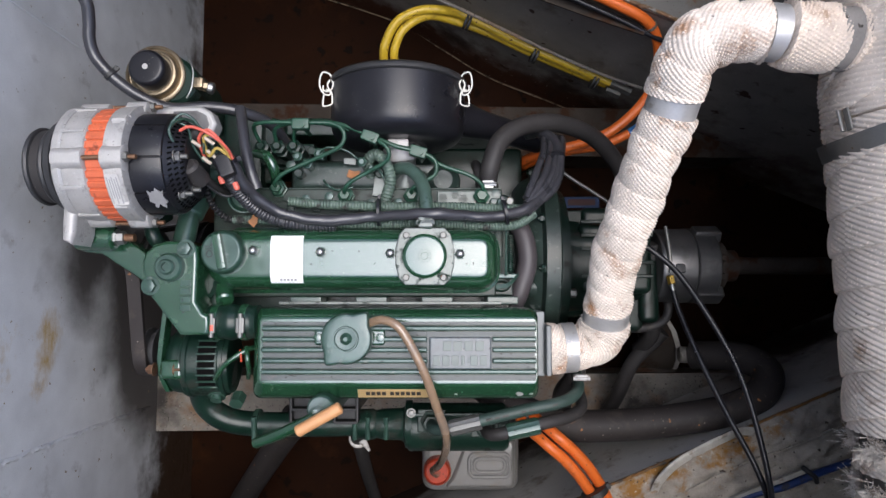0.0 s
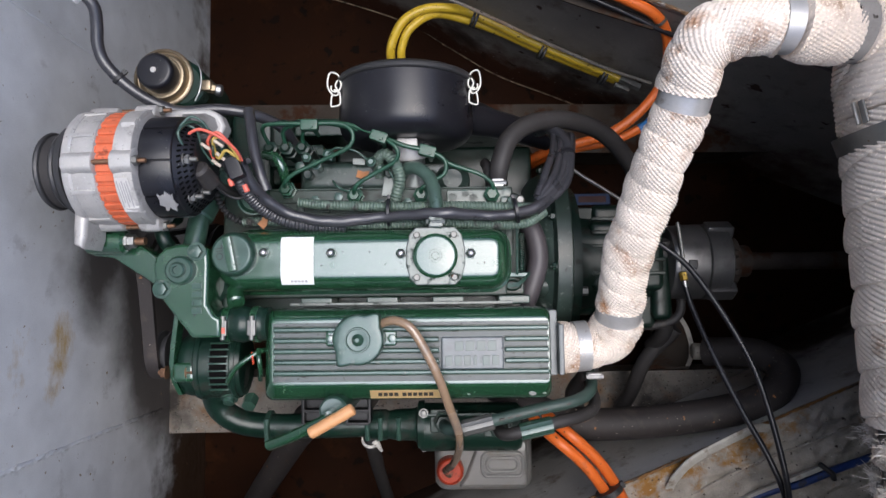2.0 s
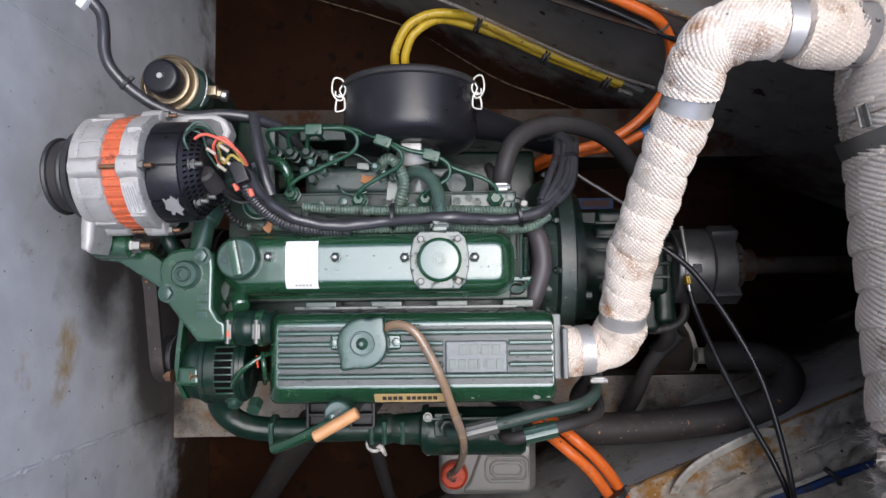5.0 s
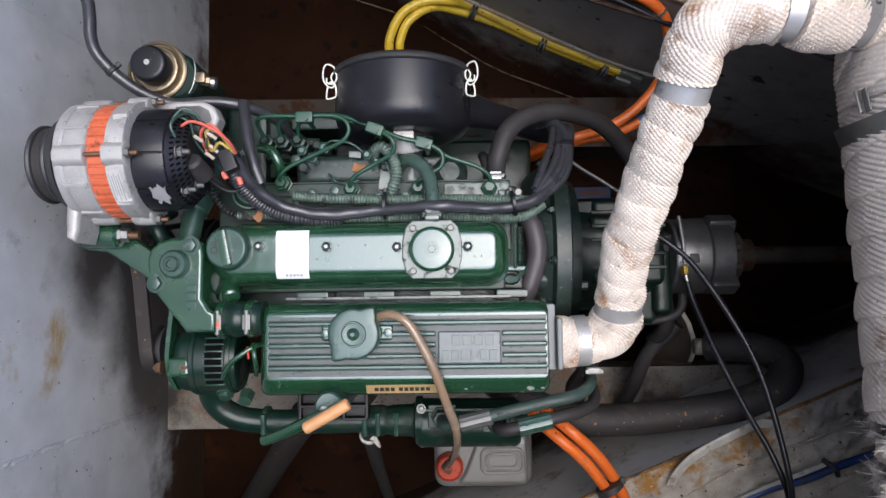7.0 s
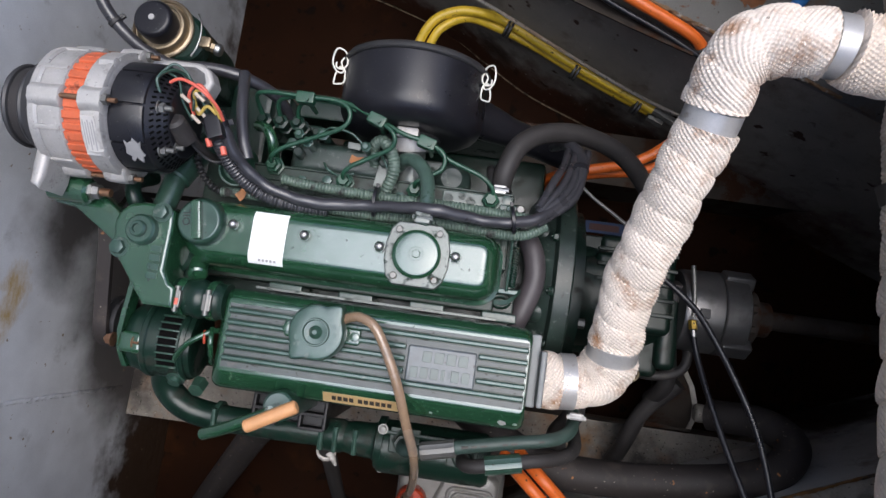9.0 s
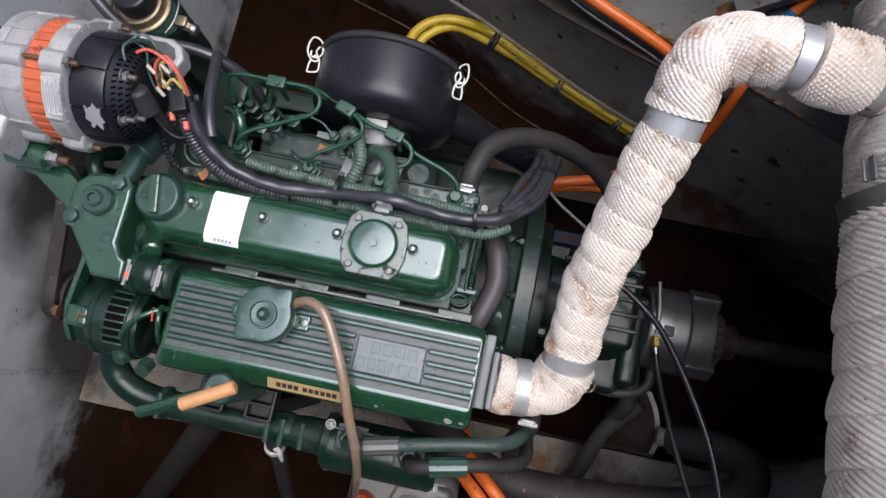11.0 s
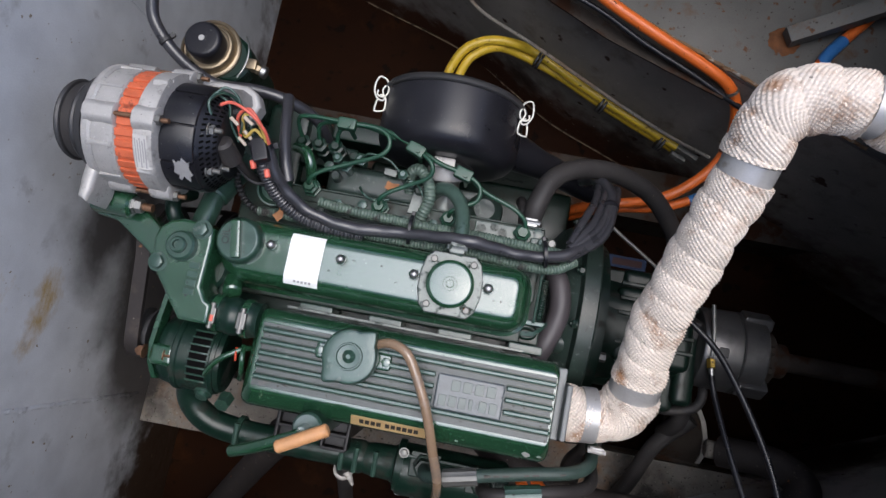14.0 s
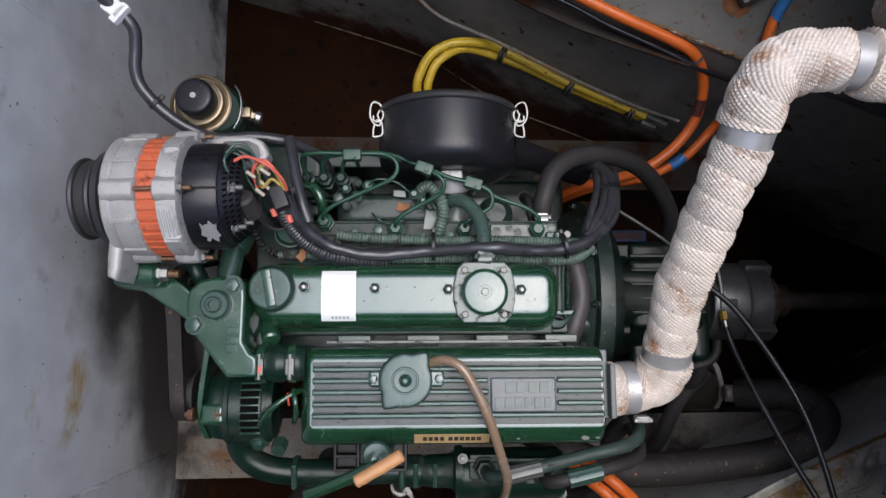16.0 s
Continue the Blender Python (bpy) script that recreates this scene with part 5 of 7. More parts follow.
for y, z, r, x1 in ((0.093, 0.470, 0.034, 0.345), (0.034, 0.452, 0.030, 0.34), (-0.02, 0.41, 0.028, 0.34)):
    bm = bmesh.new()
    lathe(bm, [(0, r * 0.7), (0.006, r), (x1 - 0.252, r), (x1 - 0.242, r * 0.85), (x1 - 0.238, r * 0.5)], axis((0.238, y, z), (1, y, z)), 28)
    part("clutch_barrel", bm, GREEN_BLACK, gearbox)
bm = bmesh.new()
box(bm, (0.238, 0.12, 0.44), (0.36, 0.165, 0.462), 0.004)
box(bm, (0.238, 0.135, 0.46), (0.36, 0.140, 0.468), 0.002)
part("top_ledge", bm, GREEN_BLACK, gearbox)
bm = bmesh.new()
rod(bm, (0.232, 0.001, 0.535), (0.245, 0.001, 0.535), 0.0085, seg=6)
part("flange_bolt", bm, DULL_STEEL, gearbox)
bm = bmesh.new()
box(bm, (0.24, 0.17, 0.455), (0.31, 0.192, 0.459), 0.001)
gp = part("data_plate", bm, material("dark_blue_plate", (0.012, 0.024, 0.055), 0.6, spec=0.15, vary=0.3), gearbox, "small dark blue data plate")
bars(gp, material("dull_red_print", (0.035, 0.014, 0.012), 0.6, spec=0.15, vary=0.3), at_z(0, 0, 0.459), [(0.248, 0.302, 0.175, 0.187)], 0.0004)
bm = bmesh.new()
CP = axis((0.421, 0.057, 0.415), (1, 0.057, 0.413))
lathe(bm, [(0.0, 0.05), (0.004, 0.07), (0.01, 0.0735), (0.066, 0.0755), (0.070, 0.0755), (0.072, 0.073)], CP, 56)
coupling = part("coupling", bm, IRON, gearbox, "dull grey round shaft coupling", angle=30)
bm = bmesh.new()
lathe(bm, [(0.073, 0.073), (0.075, 0.076), (0.115, 0.0745), (0.118, 0.07)], CP, 56)
half = part("coupling_half", bm, IRON, gearbox, angle=30)
for a in (90 - 62, 90 + 58, 270):
    bm = bmesh.new()
    box(bm, (0.058, -0.017, 0.076), (0.0815, 0.017, 0.128), 0.004, CP @ pose(0, 0, 0, 0, 0, a), 3)
    part("coupling_lug", bm, IRON, half)
for a in (75, 118):
    bm = bmesh.new()
    rod(bm, CP @ pose(0, 0, 0, 0, 0, a) @ Vector((0.05, 0, 0.112)), CP @ pose(0, 0, 0, 0, 0, a) @ Vector((0.05, 0, 0.132)), 0.009, seg=6)
    part("coupling_bolt", bm, RUSTY_BAR, half, "rusty bolt head")
bm = bmesh.new()
lathe(bm, [(0.118, 0.05), (0.14, 0.05), (0.142, 0.032), (0.17, 0.032), (0.171, 0.0175), (0.95, 0.0175)], CP, 24)
# the shaft's dark tone stands for shade under the deck
part("propeller_shaft", bm, RUSTY_BAR, gearbox, "steel propeller shaft darkened for the shade")

# ---- lagged exhaust ----
exhaust = thing("exhaust_pipe", (0.2, -0.09, 0.6), "exhaust pipe lagged with off-white glass-fibre tape and steel bands", "exhaust pipe")
EX = [(0.170, -0.092, 0.61), (0.205, -0.093, 0.607), (0.250, -0.087, 0.607), (0.271, -0.065, 0.618), (0.275, -0.03, 0.638), (0.275, 0.02, 0.668), (0.279, 0.07, 0.703), (0.288, 0.12, 0.742), (0.299, 0.175, 0.785),
      (0.311, 0.225, 0.82), (0.320, 0.268, 0.848), (0.324, 0.304, 0.872), (0.338, 0.331, 0.890), (0.37, 0.343, 0.898), (0.422, 0.342, 0.902), (0.464, 0.338, 0.90), (0.52, 0.337, 0.892), (0.575, 0.336, 0.885), (0.63, 0.333, 0.875)]
core, run = smooth_line(EX, 0.002)
LONG = run[-1]


def stretch(a, b):
    """The exhaust's line between two lengths along it."""
    keep = core[(run >= a) & (run <= b)]
    return [tuple(p) for p in keep[::6]] + [tuple(keep[-1])]


near = lambda p: run[np.argmin(np.linalg.norm(core - np.array(p), axis=1))]
s1, s2, s3, s4 = near((0.277, -0.035, 0.637)), near((0.323, 0.262, 0.845)), near((0.430, 0.342, 0.902)), near((0.519, 0.337, 0.892))
pipe("steel_pipe", EX, 0.032, DULL_STEEL, exhaust, "bare grey steel pipe", 0.006, 28)
LAG_DIRTY = lagging("scorched_glass_fibre_tape", (0.66, 0.56, 0.47), (0.26, 0.15, 0.08), 0.54)
SLEEVE = material("scorched_grey_sleeve", (0.23, 0.215, 0.2), 0.65, vary=0.35, scale=25, bump=0.4, stain=(0.07, 0.045, 0.03), stain_at=0.6, stain_scale=28, soft=0.12, specks=(((0.03, 0.022, 0.018), 0.66, 60),))
for k, (a, b, r) in enumerate(((0.004, s1 - 0.012, 0.0395), (s1 + 0.010, s2 - 0.011, 0.0365), (s2 + 0.013, s3 - 0.011, 0.0385), (s3 + 0.011, s4 - 0.010, 0.038), (s4 + 0.010, LONG - 0.03, 0.038))):
    wrap = wrapped(r + (0.0 if k < 3 else 0.004), cord=0.0054, deep=0.0027, bead=0.00055, puffy=0.0034, lap=0.002, seed=k + 1)
    pipe("lagging", stretch(a, b), wrap, LAG_DIRTY if k > 2 else LAG, exhaust, "off-white woven glass-fibre tape", 0.0011, 250, 80)
for c, w, r in ((s1, 0.026, 0.0382), (s2, 0.026, 0.0362), (s3, 0.024, 0.037)):
    pipe("steel_band", stretch(c - w / 2, c + w / 2), r, BAND, exhaust, "smooth galvanised steel band", 0.004, 40)
pipe("sleeve", stretch(s4 - 0.019, s4 + 0.021), wrapped(0.0425, 0.3, 0.05, 3, 4, 0.0006, 0.0, 0.001, 0.3), SLEEVE, exhaust, "smooth scorched grey sleeve", 0.003, 60)
pipe("steel_band", stretch(0.034, 0.057), 0.043, BAND, exhaust, "shiny steel band", 0.004, 40)
bm = bmesh.new()
box(bm, (0.222, -0.146, 0.612), (0.244, -0.136, 0.632), 0.002)
rod(bm, (0.219, -0.142, 0.63), (0.247, -0.142, 0.63), 0.0035, seg=10)
part("clasp", bm, ALU, exhaust, "bright clamp bolt")
pipe("loose_clasp", [(0.318, -0.058, 0.585), (0.326, -0.06, 0.582), (0.33, -0.068, 0.578), (0.326, -0.077, 0.575), (0.317, -0.076, 0.578), (0.315, -0.066, 0.582)], 0.0026, BRASS, exhaust, "coiled band end", 0.003, 8)

# ---- silencer ----
silencer = thing("silencer", (0.6530, 0.0, 0.78), "large exhaust silencer wrapped in grey glass-fibre tape", "silencer")
for line_, lean, sd, cord, starts in (([(0.6450, 0.47, 0.862), (0.6460, 0.37, 0.865), (0.6480, 0.234, 0.868)], 16, 7, 0.0072, -4), ([(0.6480, 0.232, 0.868), (0.6530, 0.045, 0.87), (0.6600, -0.177, 0.872)], 40, 9, 0.0076, -2)):
    pipe("lagging", line_, wrapped(0.1125, 0.056, cord, lean, sd, 0.003, 0.0001, 0.006, 0.22, 0.004, starts), LAG_GREY, silencer, "grey woven glass-fibre tape in overlapping turns", 0.0012, 560, 80)
pipe("drum", [(0.6450, 0.53, 0.862), (0.6500, 0.1, 0.868), (0.6610, -0.32, 0.872)], 0.098, DRUM, silencer, "dark grey drum end", 0.02, 48)
pipe("drum_strap", [(0.6442, 0.2428, 0.868), (0.6518, 0.2192, 0.868)], 0.1262, DULL_STEEL, silencer, "dark steel strap with a bright buckle", 0.006, 64)
for dx, w, h, mat in ((0.0, 0.0022, 0.007, STEEL), (0.010, 0.0045, 0.004, DULL_STEEL)):
    bm = bmesh.new()
    box(bm, (-w, -0.016, 0), (w, 0.016, h), 0.002, Matrix.Translation((0.5275 + 0.15 * dx, 0.227, 0.889 + dx)) @ pose(0, 0, 0, 0, -78, 0) @ pose(0, 0, 0, 0, 0, 12))
    part("buckle", bm, mat, silencer)
for y, sd in ((-0.21, 3), (-0.268, 5)):
    pipe("rope", [(0.6590, y, 0.872), (0.6590, y - 0.026, 0.872)], wrapped(0.107, 0.05, 0.007, 28, sd, 0.004), LAG_GREY, silencer, "frayed end of the tape", 0.002, 200, 80)
rng = random.Random(5)
for y0, clumps in ((-0.200, 70), (-0.260, 66)):
    tuft = bmesh.new()
    for c in range(clumps):
        turn = rng.uniform(1.9, 4.0)
        root = Vector((0.659 + 0.107 * math.cos(turn), y0 + rng.uniform(-0.014, 0.01), 0.872 + 0.107 * (abs(math.sin(turn)) if turn < 3.6 else math.sin(turn))))
        lean = Vector((-rng.uniform(0.2, 1), rng.uniform(-1.0, 1.0), rng.uniform(-0.1, 0.6))).normalized()
        long = rng.choice((0.005, 0.007, 0.009, 0.016))
        for k in range(34):
            p = root + Vector((rng.gauss(0, 0.003), rng.gauss(0, 0.004), rng.gauss(0, 0.003)))
            d = (lean + Vector((rng.gauss(0, 0.3), rng.gauss(0, 0.35), rng.gauss(0, 0.3)))).normalized() * long * rng.uniform(0.5, 1.1)
            curl = Vector((rng.gauss(0, 0.55), rng.gauss(0, 0.55), rng.gauss(0, 0.4))) * long
            loft(tuft, [[q + w * Vector((math.cos(g), math.sin(g), 0)) for g in (0, 2.1, 4.2)] for q, w in ((p, 0.0005), (p + d * 0.5 + curl * 0.35, 0.0004), (p + d + curl, 0.00015))])
    tagged(part("fray", tuft, FIBRE, silencer, "tuft of loose glass fibres"), kind="stuff")

# ---- fuel filter by the bulkhead ----
fuel = thing("fuel_filter", (-0.44, 0.34, 0.6), "fuel filter head with gold rim and black priming knob", "fuel filter")
bm = bmesh.new()
rod(bm, (-0.44, 0.34, 0.58), (-0.44, 0.34, 0.725), 0.042, seg=36, edge=0.004)
rod(bm, (-0.43, 0.337, 0.69), (-0.43, 0.337, 0.727), 0.039, seg=36, edge=0.006)
rod(bm, (-0.41, 0.335, 0.715), (-0.39, 0.333, 0.715), 0.011, seg=16)
box(bm, (-0.43, 0.29, 0.50), (-0.40, 0.345, 0.69), 0.006)
part("filter_head", bm, GREEN_DARK, fuel)
bm = bmesh.new()
lathe(bm, [(0, 0.043), (0.001, 0.0462), (0.003, 0.0472), (0.0055, 0.0468), (0.0075, 0.0445), (0.0078, 0.0422), (0.004, 0.0412), (0.003, 0.0388), (0.0055, 0.0375), (0.011, 0.0368), (0.0135, 0.0352), (0.0142, 0.0325), (0.0120, 0.0312), (0.0122, 0.026)], at_z(-0.454, 0.345, 0.725), 56)
part("rim", bm, BRASS, fuel, "gold passivated rim")
bm = bmesh.new()
lathe(bm, [(0, 0.0278), (0.024, 0.0284), (0.0285, 0.0275), (0.031, 0.0250), (0.032, 0.022), (0.0325, 0.012), (0.0325, 0.004)], at_z(-0.453, 0.345, 0.735), 48)
knob = part("knob", bm, BLACK, fuel, "black priming knob")
bm = bmesh.new()
lathe(bm, [(0, 0.0046), (0.0012, 0.0042)], at_z(-0.453, 0.345, 0.7673), 14)
part("screw", bm, ALU, fuel)
bm = bmesh.new()
box(bm, (-0.398, 0.325, 0.71), (-0.38, 0.343, 0.728), 0.004)
rod(bm, (-0.392, 0.333, 0.719), (-0.37, 0.328, 0.715), 0.0075, seg=6)
part("union", bm, BRASS, fuel, "tan plated hex union")
bm = bmesh.new()
rod(bm, (-0.376, 0.329, 0.716), (-0.366, 0.327, 0.714), 0.0095, seg=20, edge=0.002)
part("union_ring", bm, STEEL, fuel)
pipe("wire_clip", [(-0.402, 0.372, 0.734), (-0.394, 0.358, 0.737), (-0.391, 0.34, 0.738), (-0.394, 0.32, 0.737), (-0.402, 0.306, 0.734)], 0.0014, STEEL, fuel, "bright wire clip", 0.003, 8)


def tie(parent, p, d, r, mat=BLACK_MATT, w=0.005, turns=1):
    """A cable tie round a run at p along d."""
    d = Vector(d).normalized()
    p = Vector(p)
    for k in range(turns):
        q = p + d * (w + 0.002) * k
        bm = bmesh.new()
        lathe(bm, [(0, r), (0.0006, r + 0.0012), (w - 0.0006, r + 0.0012), (w, r)], axis(q, q + d), 20)
        box(bm, (-0.004, -0.004, 0), (0.004, 0.004, w), 0.001, axis(q, q + d) @ at_z(r + 0.003, 0, 0))
        part("cable_tie", bm, mat, parent)


def line(name, pts, r, mat, label, category, step=0.006, sides=14, group=""):
    """A hose or cable that is a thing by itself."""
    low = min(pts, key=lambda p: p[2])
    t = thing(name, low, label, category, group)
    pipe("run", pts, r, mat, t, "", step, sides)
    return t


# sensor cable from the bulkhead
cable = line("sensor_cable", [(-0.60, 0.49, 0.9), (-0.56, 0.463, 0.825), (-0.531, 0.436, 0.80), (-0.531, 0.41, 0.785), (-0.535, 0.385, 0.775), (-0.532, 0.363, 0.765), (-0.517, 0.342, 0.757), (-0.498, 0.324, 0.747), (-0.47, 0.306, 0.738), (-0.43, 0.292, 0.728), (-0.372, 0.296, 0.72), (-0.324, 0.292, 0.705), (-0.284, 0.28, 0.66), (-0.27, 0.25, 0.60)], 0.009, LOOM, "black sleeved cable with a white plug", "cable")
bm = bmesh.new()
box(bm, (-0.016, -0.012, -0.008), (0.016, 0.012, 0.008), 0.003, Matrix.Translation((-0.548, 0.452, 0.815)) @ pose(0, 0, 0, 0, 0, -38))
box(bm, (-0.006, -0.016, -0.006), (0.006, 0.016, 0.006), 0.002, Matrix.Translation((-0.54, 0.444, 0.817)) @ pose(0, 0, 0, 0, 0, -38))
part("plug", bm, WHITE, cable, "white plastic plug")
tie(cable, (-0.514, 0.339, 0.756), (0.7, -0.66, -0.36), 0.0095, BLACK_MATT, 0.007)

# ---- alternator wiring ----
bm = bmesh.new()
prism(bm, [(-0.435, 0.274), (-0.40, 0.279), (-0.36, 0.279), (-0.344, 0.270), (-0.336, 0.252), (-0.344, 0.232), (-0.37, 0.222), (-0.43, 0.222)], 0.758, 0.785, 0.006, None, 3)
part("rear_lug", bm, ALU, alternator, "cast mounting lug")
# a proud dark patch stands in for the shaded hollow
bm = bmesh.new()
prism(bm, [(-0.40, 0.270), (-0.365, 0.271), (-0.351, 0.264), (-0.346, 0.250), (-0.353, 0.238), (-0.375, 0.231), (-0.40, 0.231)], 0.780, 0.7862, 0.001, None, 2)
part("lug_pocket_shade", bm, IRON, alternator, "grey patch painted for the shade of the lug's hollow")
boot = thing("cable_boot", (-0.352, 0.178, 0.79), "black rubber boot over an alternator terminal", "cable boot")
bm = bmesh.new()
rod(bm, (-0.356, 0.180, 0.836), (-0.350, 0.162, 0.80), 0.0135, 0.015, 20, 0.004)
part("boot", bm, RUBBER, boot)
pipe("lead", [(-0.350, 0.172, 0.80), (-0.342, 0.16, 0.76), (-0.338, 0.16, 0.71), (-0.33, 0.17, 0.66)], 0.006, RUBBER, boot)
WIRES = (([(-0.372, 0.225, 0.838), (-0.352, 0.232, 0.842), (-0.325, 0.222, 0.842), (-0.308, 0.208, 0.825), (-0.305, 0.196, 0.802)], RED_WIRE, "red"),
         ([(-0.345, 0.198, 0.805), (-0.345, 0.218, 0.828), (-0.328, 0.228, 0.84), (-0.313, 0.214, 0.83), (-0.306, 0.2, 0.806)], RED_WIRE, "red"),
         ([(-0.34, 0.203, 0.81), (-0.336, 0.219, 0.832), (-0.322, 0.221, 0.836), (-0.31, 0.205, 0.818), (-0.309, 0.193, 0.80)], YELLOW_WIRE, "yellow"),
         ([(-0.346, 0.208, 0.8), (-0.335, 0.198, 0.81), (-0.322, 0.207, 0.82), (-0.311, 0.2, 0.812)], YELLOW_WIRE, "yellow"),
         ([(-0.37, 0.205, 0.85), (-0.374, 0.225, 0.858), (-0.362, 0.243, 0.842), (-0.345, 0.235, 0.82), (-0.33, 0.205, 0.80)], GREEN_WORN, "green"),
         ([(-0.365, 0.195, 0.82), (-0.352, 0.166, 0.79), (-0.336, 0.15, 0.765), (-0.318, 0.148, 0.76), (-0.305, 0.16, 0.77)], BLACK_MATT, "black"))
for pts, mat, col in WIRES:
    line("alternator_wire", pts, 0.0023, mat, "thin %s wire looped from the alternator to the loom" % col, "wire", 0.003, 8, "alternator wires")
CRIMP = material("pale_crimp_sleeve", (0.5, 0.42, 0.34), 0.4, vary=0.15)
crimps = thing("crimp_connectors", (-0.33, 0.2, 0.8), "bunch of pale crimp sleeves on thin wires at the alternator", "connector")
for p, q in (((-0.334, 0.218, 0.836), (-0.322, 0.21, 0.83)), ((-0.338, 0.205, 0.815), (-0.328, 0.196, 0.808)), ((-0.346, 0.196, 0.81), (-0.336, 0.188, 0.802)), ((-0.352, 0.214, 0.835), (-0.342, 0.207, 0.828))):
    bm = bmesh.new()
    rod(bm, p, q, 0.0026, seg=12, edge=0.0006)
    part("sleeve", bm, CRIMP, crimps)
for pts in ([(-0.375, 0.235, 0.85), (-0.36, 0.248, 0.85), (-0.345, 0.24, 0.842), (-0.338, 0.22, 0.83), (-0.342, 0.2, 0.815)], [(-0.372, 0.24, 0.84), (-0.358, 0.232, 0.835), (-0.355, 0.21, 0.822), (-0.345, 0.19, 0.806)]):
    pipe("wire", pts, 0.0019, GREEN_WORN, crimps, "thin green wire", 0.003, 8)
plugs = thing("wire_connector", (-0.313, 0.18, 0.78), "black wire connector with red end caps", "connector")
bm = bmesh.new()
box(bm, (-0.011, -0.017, -0.009), (0.011, 0.017, 0.009), 0.003, Matrix.Translation((-0.316, 0.186, 0.80)) @ pose(0, 0, 0, 0, 0, 22))
part("shell", bm, BLACK, plugs)
for x, y, z in ((-0.305, 0.163, 0.79), (-0.327, 0.172, 0.79)):
    bm = bmesh.new()
    rod(bm, (x, y, z), (x + 0.004, y - 0.011, z - 0.002), 0.0042, seg=12, edge=0.001)
    part("cap", bm, RED_WIRE, plugs, "red end cap")

# ---- wiring loom ----
loom = line("wiring_loom", [(-0.318, 0.207, 0.797), (-0.309, 0.186, 0.783), (-0.299, 0.162, 0.763), (-0.283, 0.145, 0.745), (-0.251, 0.126, 0.727), (-0.191, 0.115, 0.717), (-0.111, 0.121, 0.715), (-0.021, 0.123, 0.738), (0.03, 0.122, 0.722), (0.075, 0.122, 0.709), (0.129, 0.135, 0.693), (0.169, 0.168, 0.672), (0.194, 0.215, 0.645), (0.198, 0.262, 0.612), (0.18, 0.29, 0.575), (0.16, 0.30, 0.52)], lambda s, a, w: 0.0088 + 0.0007 * np.sin(s * 37) + 0.0005 * np.sin(s * 160 + a), LOOM, "shiny black taped wiring loom across the engine", "wiring loom", 0.004)
pipe("conduit", [(-0.330, 0.2, 0.795), (-0.320, 0.178, 0.779), (-0.309, 0.152, 0.752), (-0.290, 0.131, 0.728), (-0.262, 0.117, 0.714), (-0.22, 0.11, 0.704), (-0.17, 0.108, 0.70)], ribbed(0.0108, 0.0052, 0.0018), LOOM, loom, "ribbed black conduit", 0.0012, 14)
pipe("conduit", [(-0.34, 0.12, 0.68), (-0.305, 0.12, 0.688), (-0.26, 0.117, 0.692), (-0.168, 0.112, 0.692), (-0.004, 0.112, 0.692), (0.069, 0.109, 0.69), (0.118, 0.112, 0.684), (0.15, 0.132, 0.67)], ribbed(0.008, 0.0048, 0.0014), LOOM_GREEN, loom, "ribbed green-sprayed conduit", 0.0012, 14)
pipe("conduit", [(-0.25, 0.15, 0.684), (-0.2, 0.145, 0.688), (-0.1, 0.1405, 0.69), (0.015, 0.14, 0.69), (0.097, 0.137, 0.69), (0.14, 0.136, 0.684)], ribbed(0.0085, 0.005, 0.0015), LOOM_GREEN, loom, "ribbed green-sprayed conduit", 0.0012, 14)
for dx, dy in ((0.012, 0.0), (-0.01, 0.012), (0.022, -0.012), (0.002, 0.004)):
    pipe("branch", [(0.135, 0.142 + dy, 0.69), (0.165 + dx, 0.19 + dy, 0.668), (0.182 + dx, 0.24, 0.63), (0.19 + dx, 0.275, 0.59), (0.2 + dx, 0.3, 0.5)], 0.0062, LOOM, loom)
for p, d, r in (((-0.105, 0.13, 0.702), (1, 0, 0), 0.021), ((0.097, 0.13, 0.697), (1, 0.2, 0), 0.0195), ((0.196, 0.232, 0.635), (0, 0.8, -0.6), 0.013)):
    tie(loom, p, d, r, BLACK, 0.0055)
tie(loom, (-0.316, 0.197, 0.79), (0.3, -0.8, -0.4), 0.0125, BLACK, 0.008)
pipe("strap", [(-0.32, 0.292, 0.725), (-0.312, 0.26, 0.738), (-0.303, 0.22, 0.748), (-0.293, 0.185, 0.752), (-0.284, 0.16, 0.748)], 0.0085, LOOM, loom, "black taped branch")

# ---- hoses at the back ----
hose = line("coolant_hose", [(0.076, 0.176, 0.60), (0.078, 0.2, 0.628), (0.083, 0.225, 0.636), (0.1, 0.265, 0.628), (0.141, 0.296, 0.605), (0.205, 0.309, 0.575), (0.278, 0.298, 0.53), (0.333, 0.265, 0.48), (0.374, 0.225, 0.42), (0.385, 0.18, 0.36)], 0.0162, RUBBER, "thick black rubber coolant hose", "hose", 0.006, 24)
bm = bmesh.new()
lathe(bm, [(0, 0.0182), (0.001, 0.0188), (0.011, 0.0188), (0.012, 0.0182)], axis((0.077, 0.182, 0.607), (0.08, 0.215, 0.64)), 28)
box(bm, (0.066, 0.178, 0.638), (0.086, 0.192, 0.648), 0.002)
rod(bm, (0.064, 0.185, 0.645), (0.09, 0.185, 0.645), 0.0045, seg=8)
part("hose_clip", bm, STEEL, hose, "bright screw clip")
line("vent_hose", [(0.060, 0.235, 0.56), (0.062, 0.215, 0.61), (0.066, 0.19, 0.615), (0.07, 0.17, 0.59)], 0.0095, RUBBER, "thin black rubber hose beside the coolant hose", "hose")
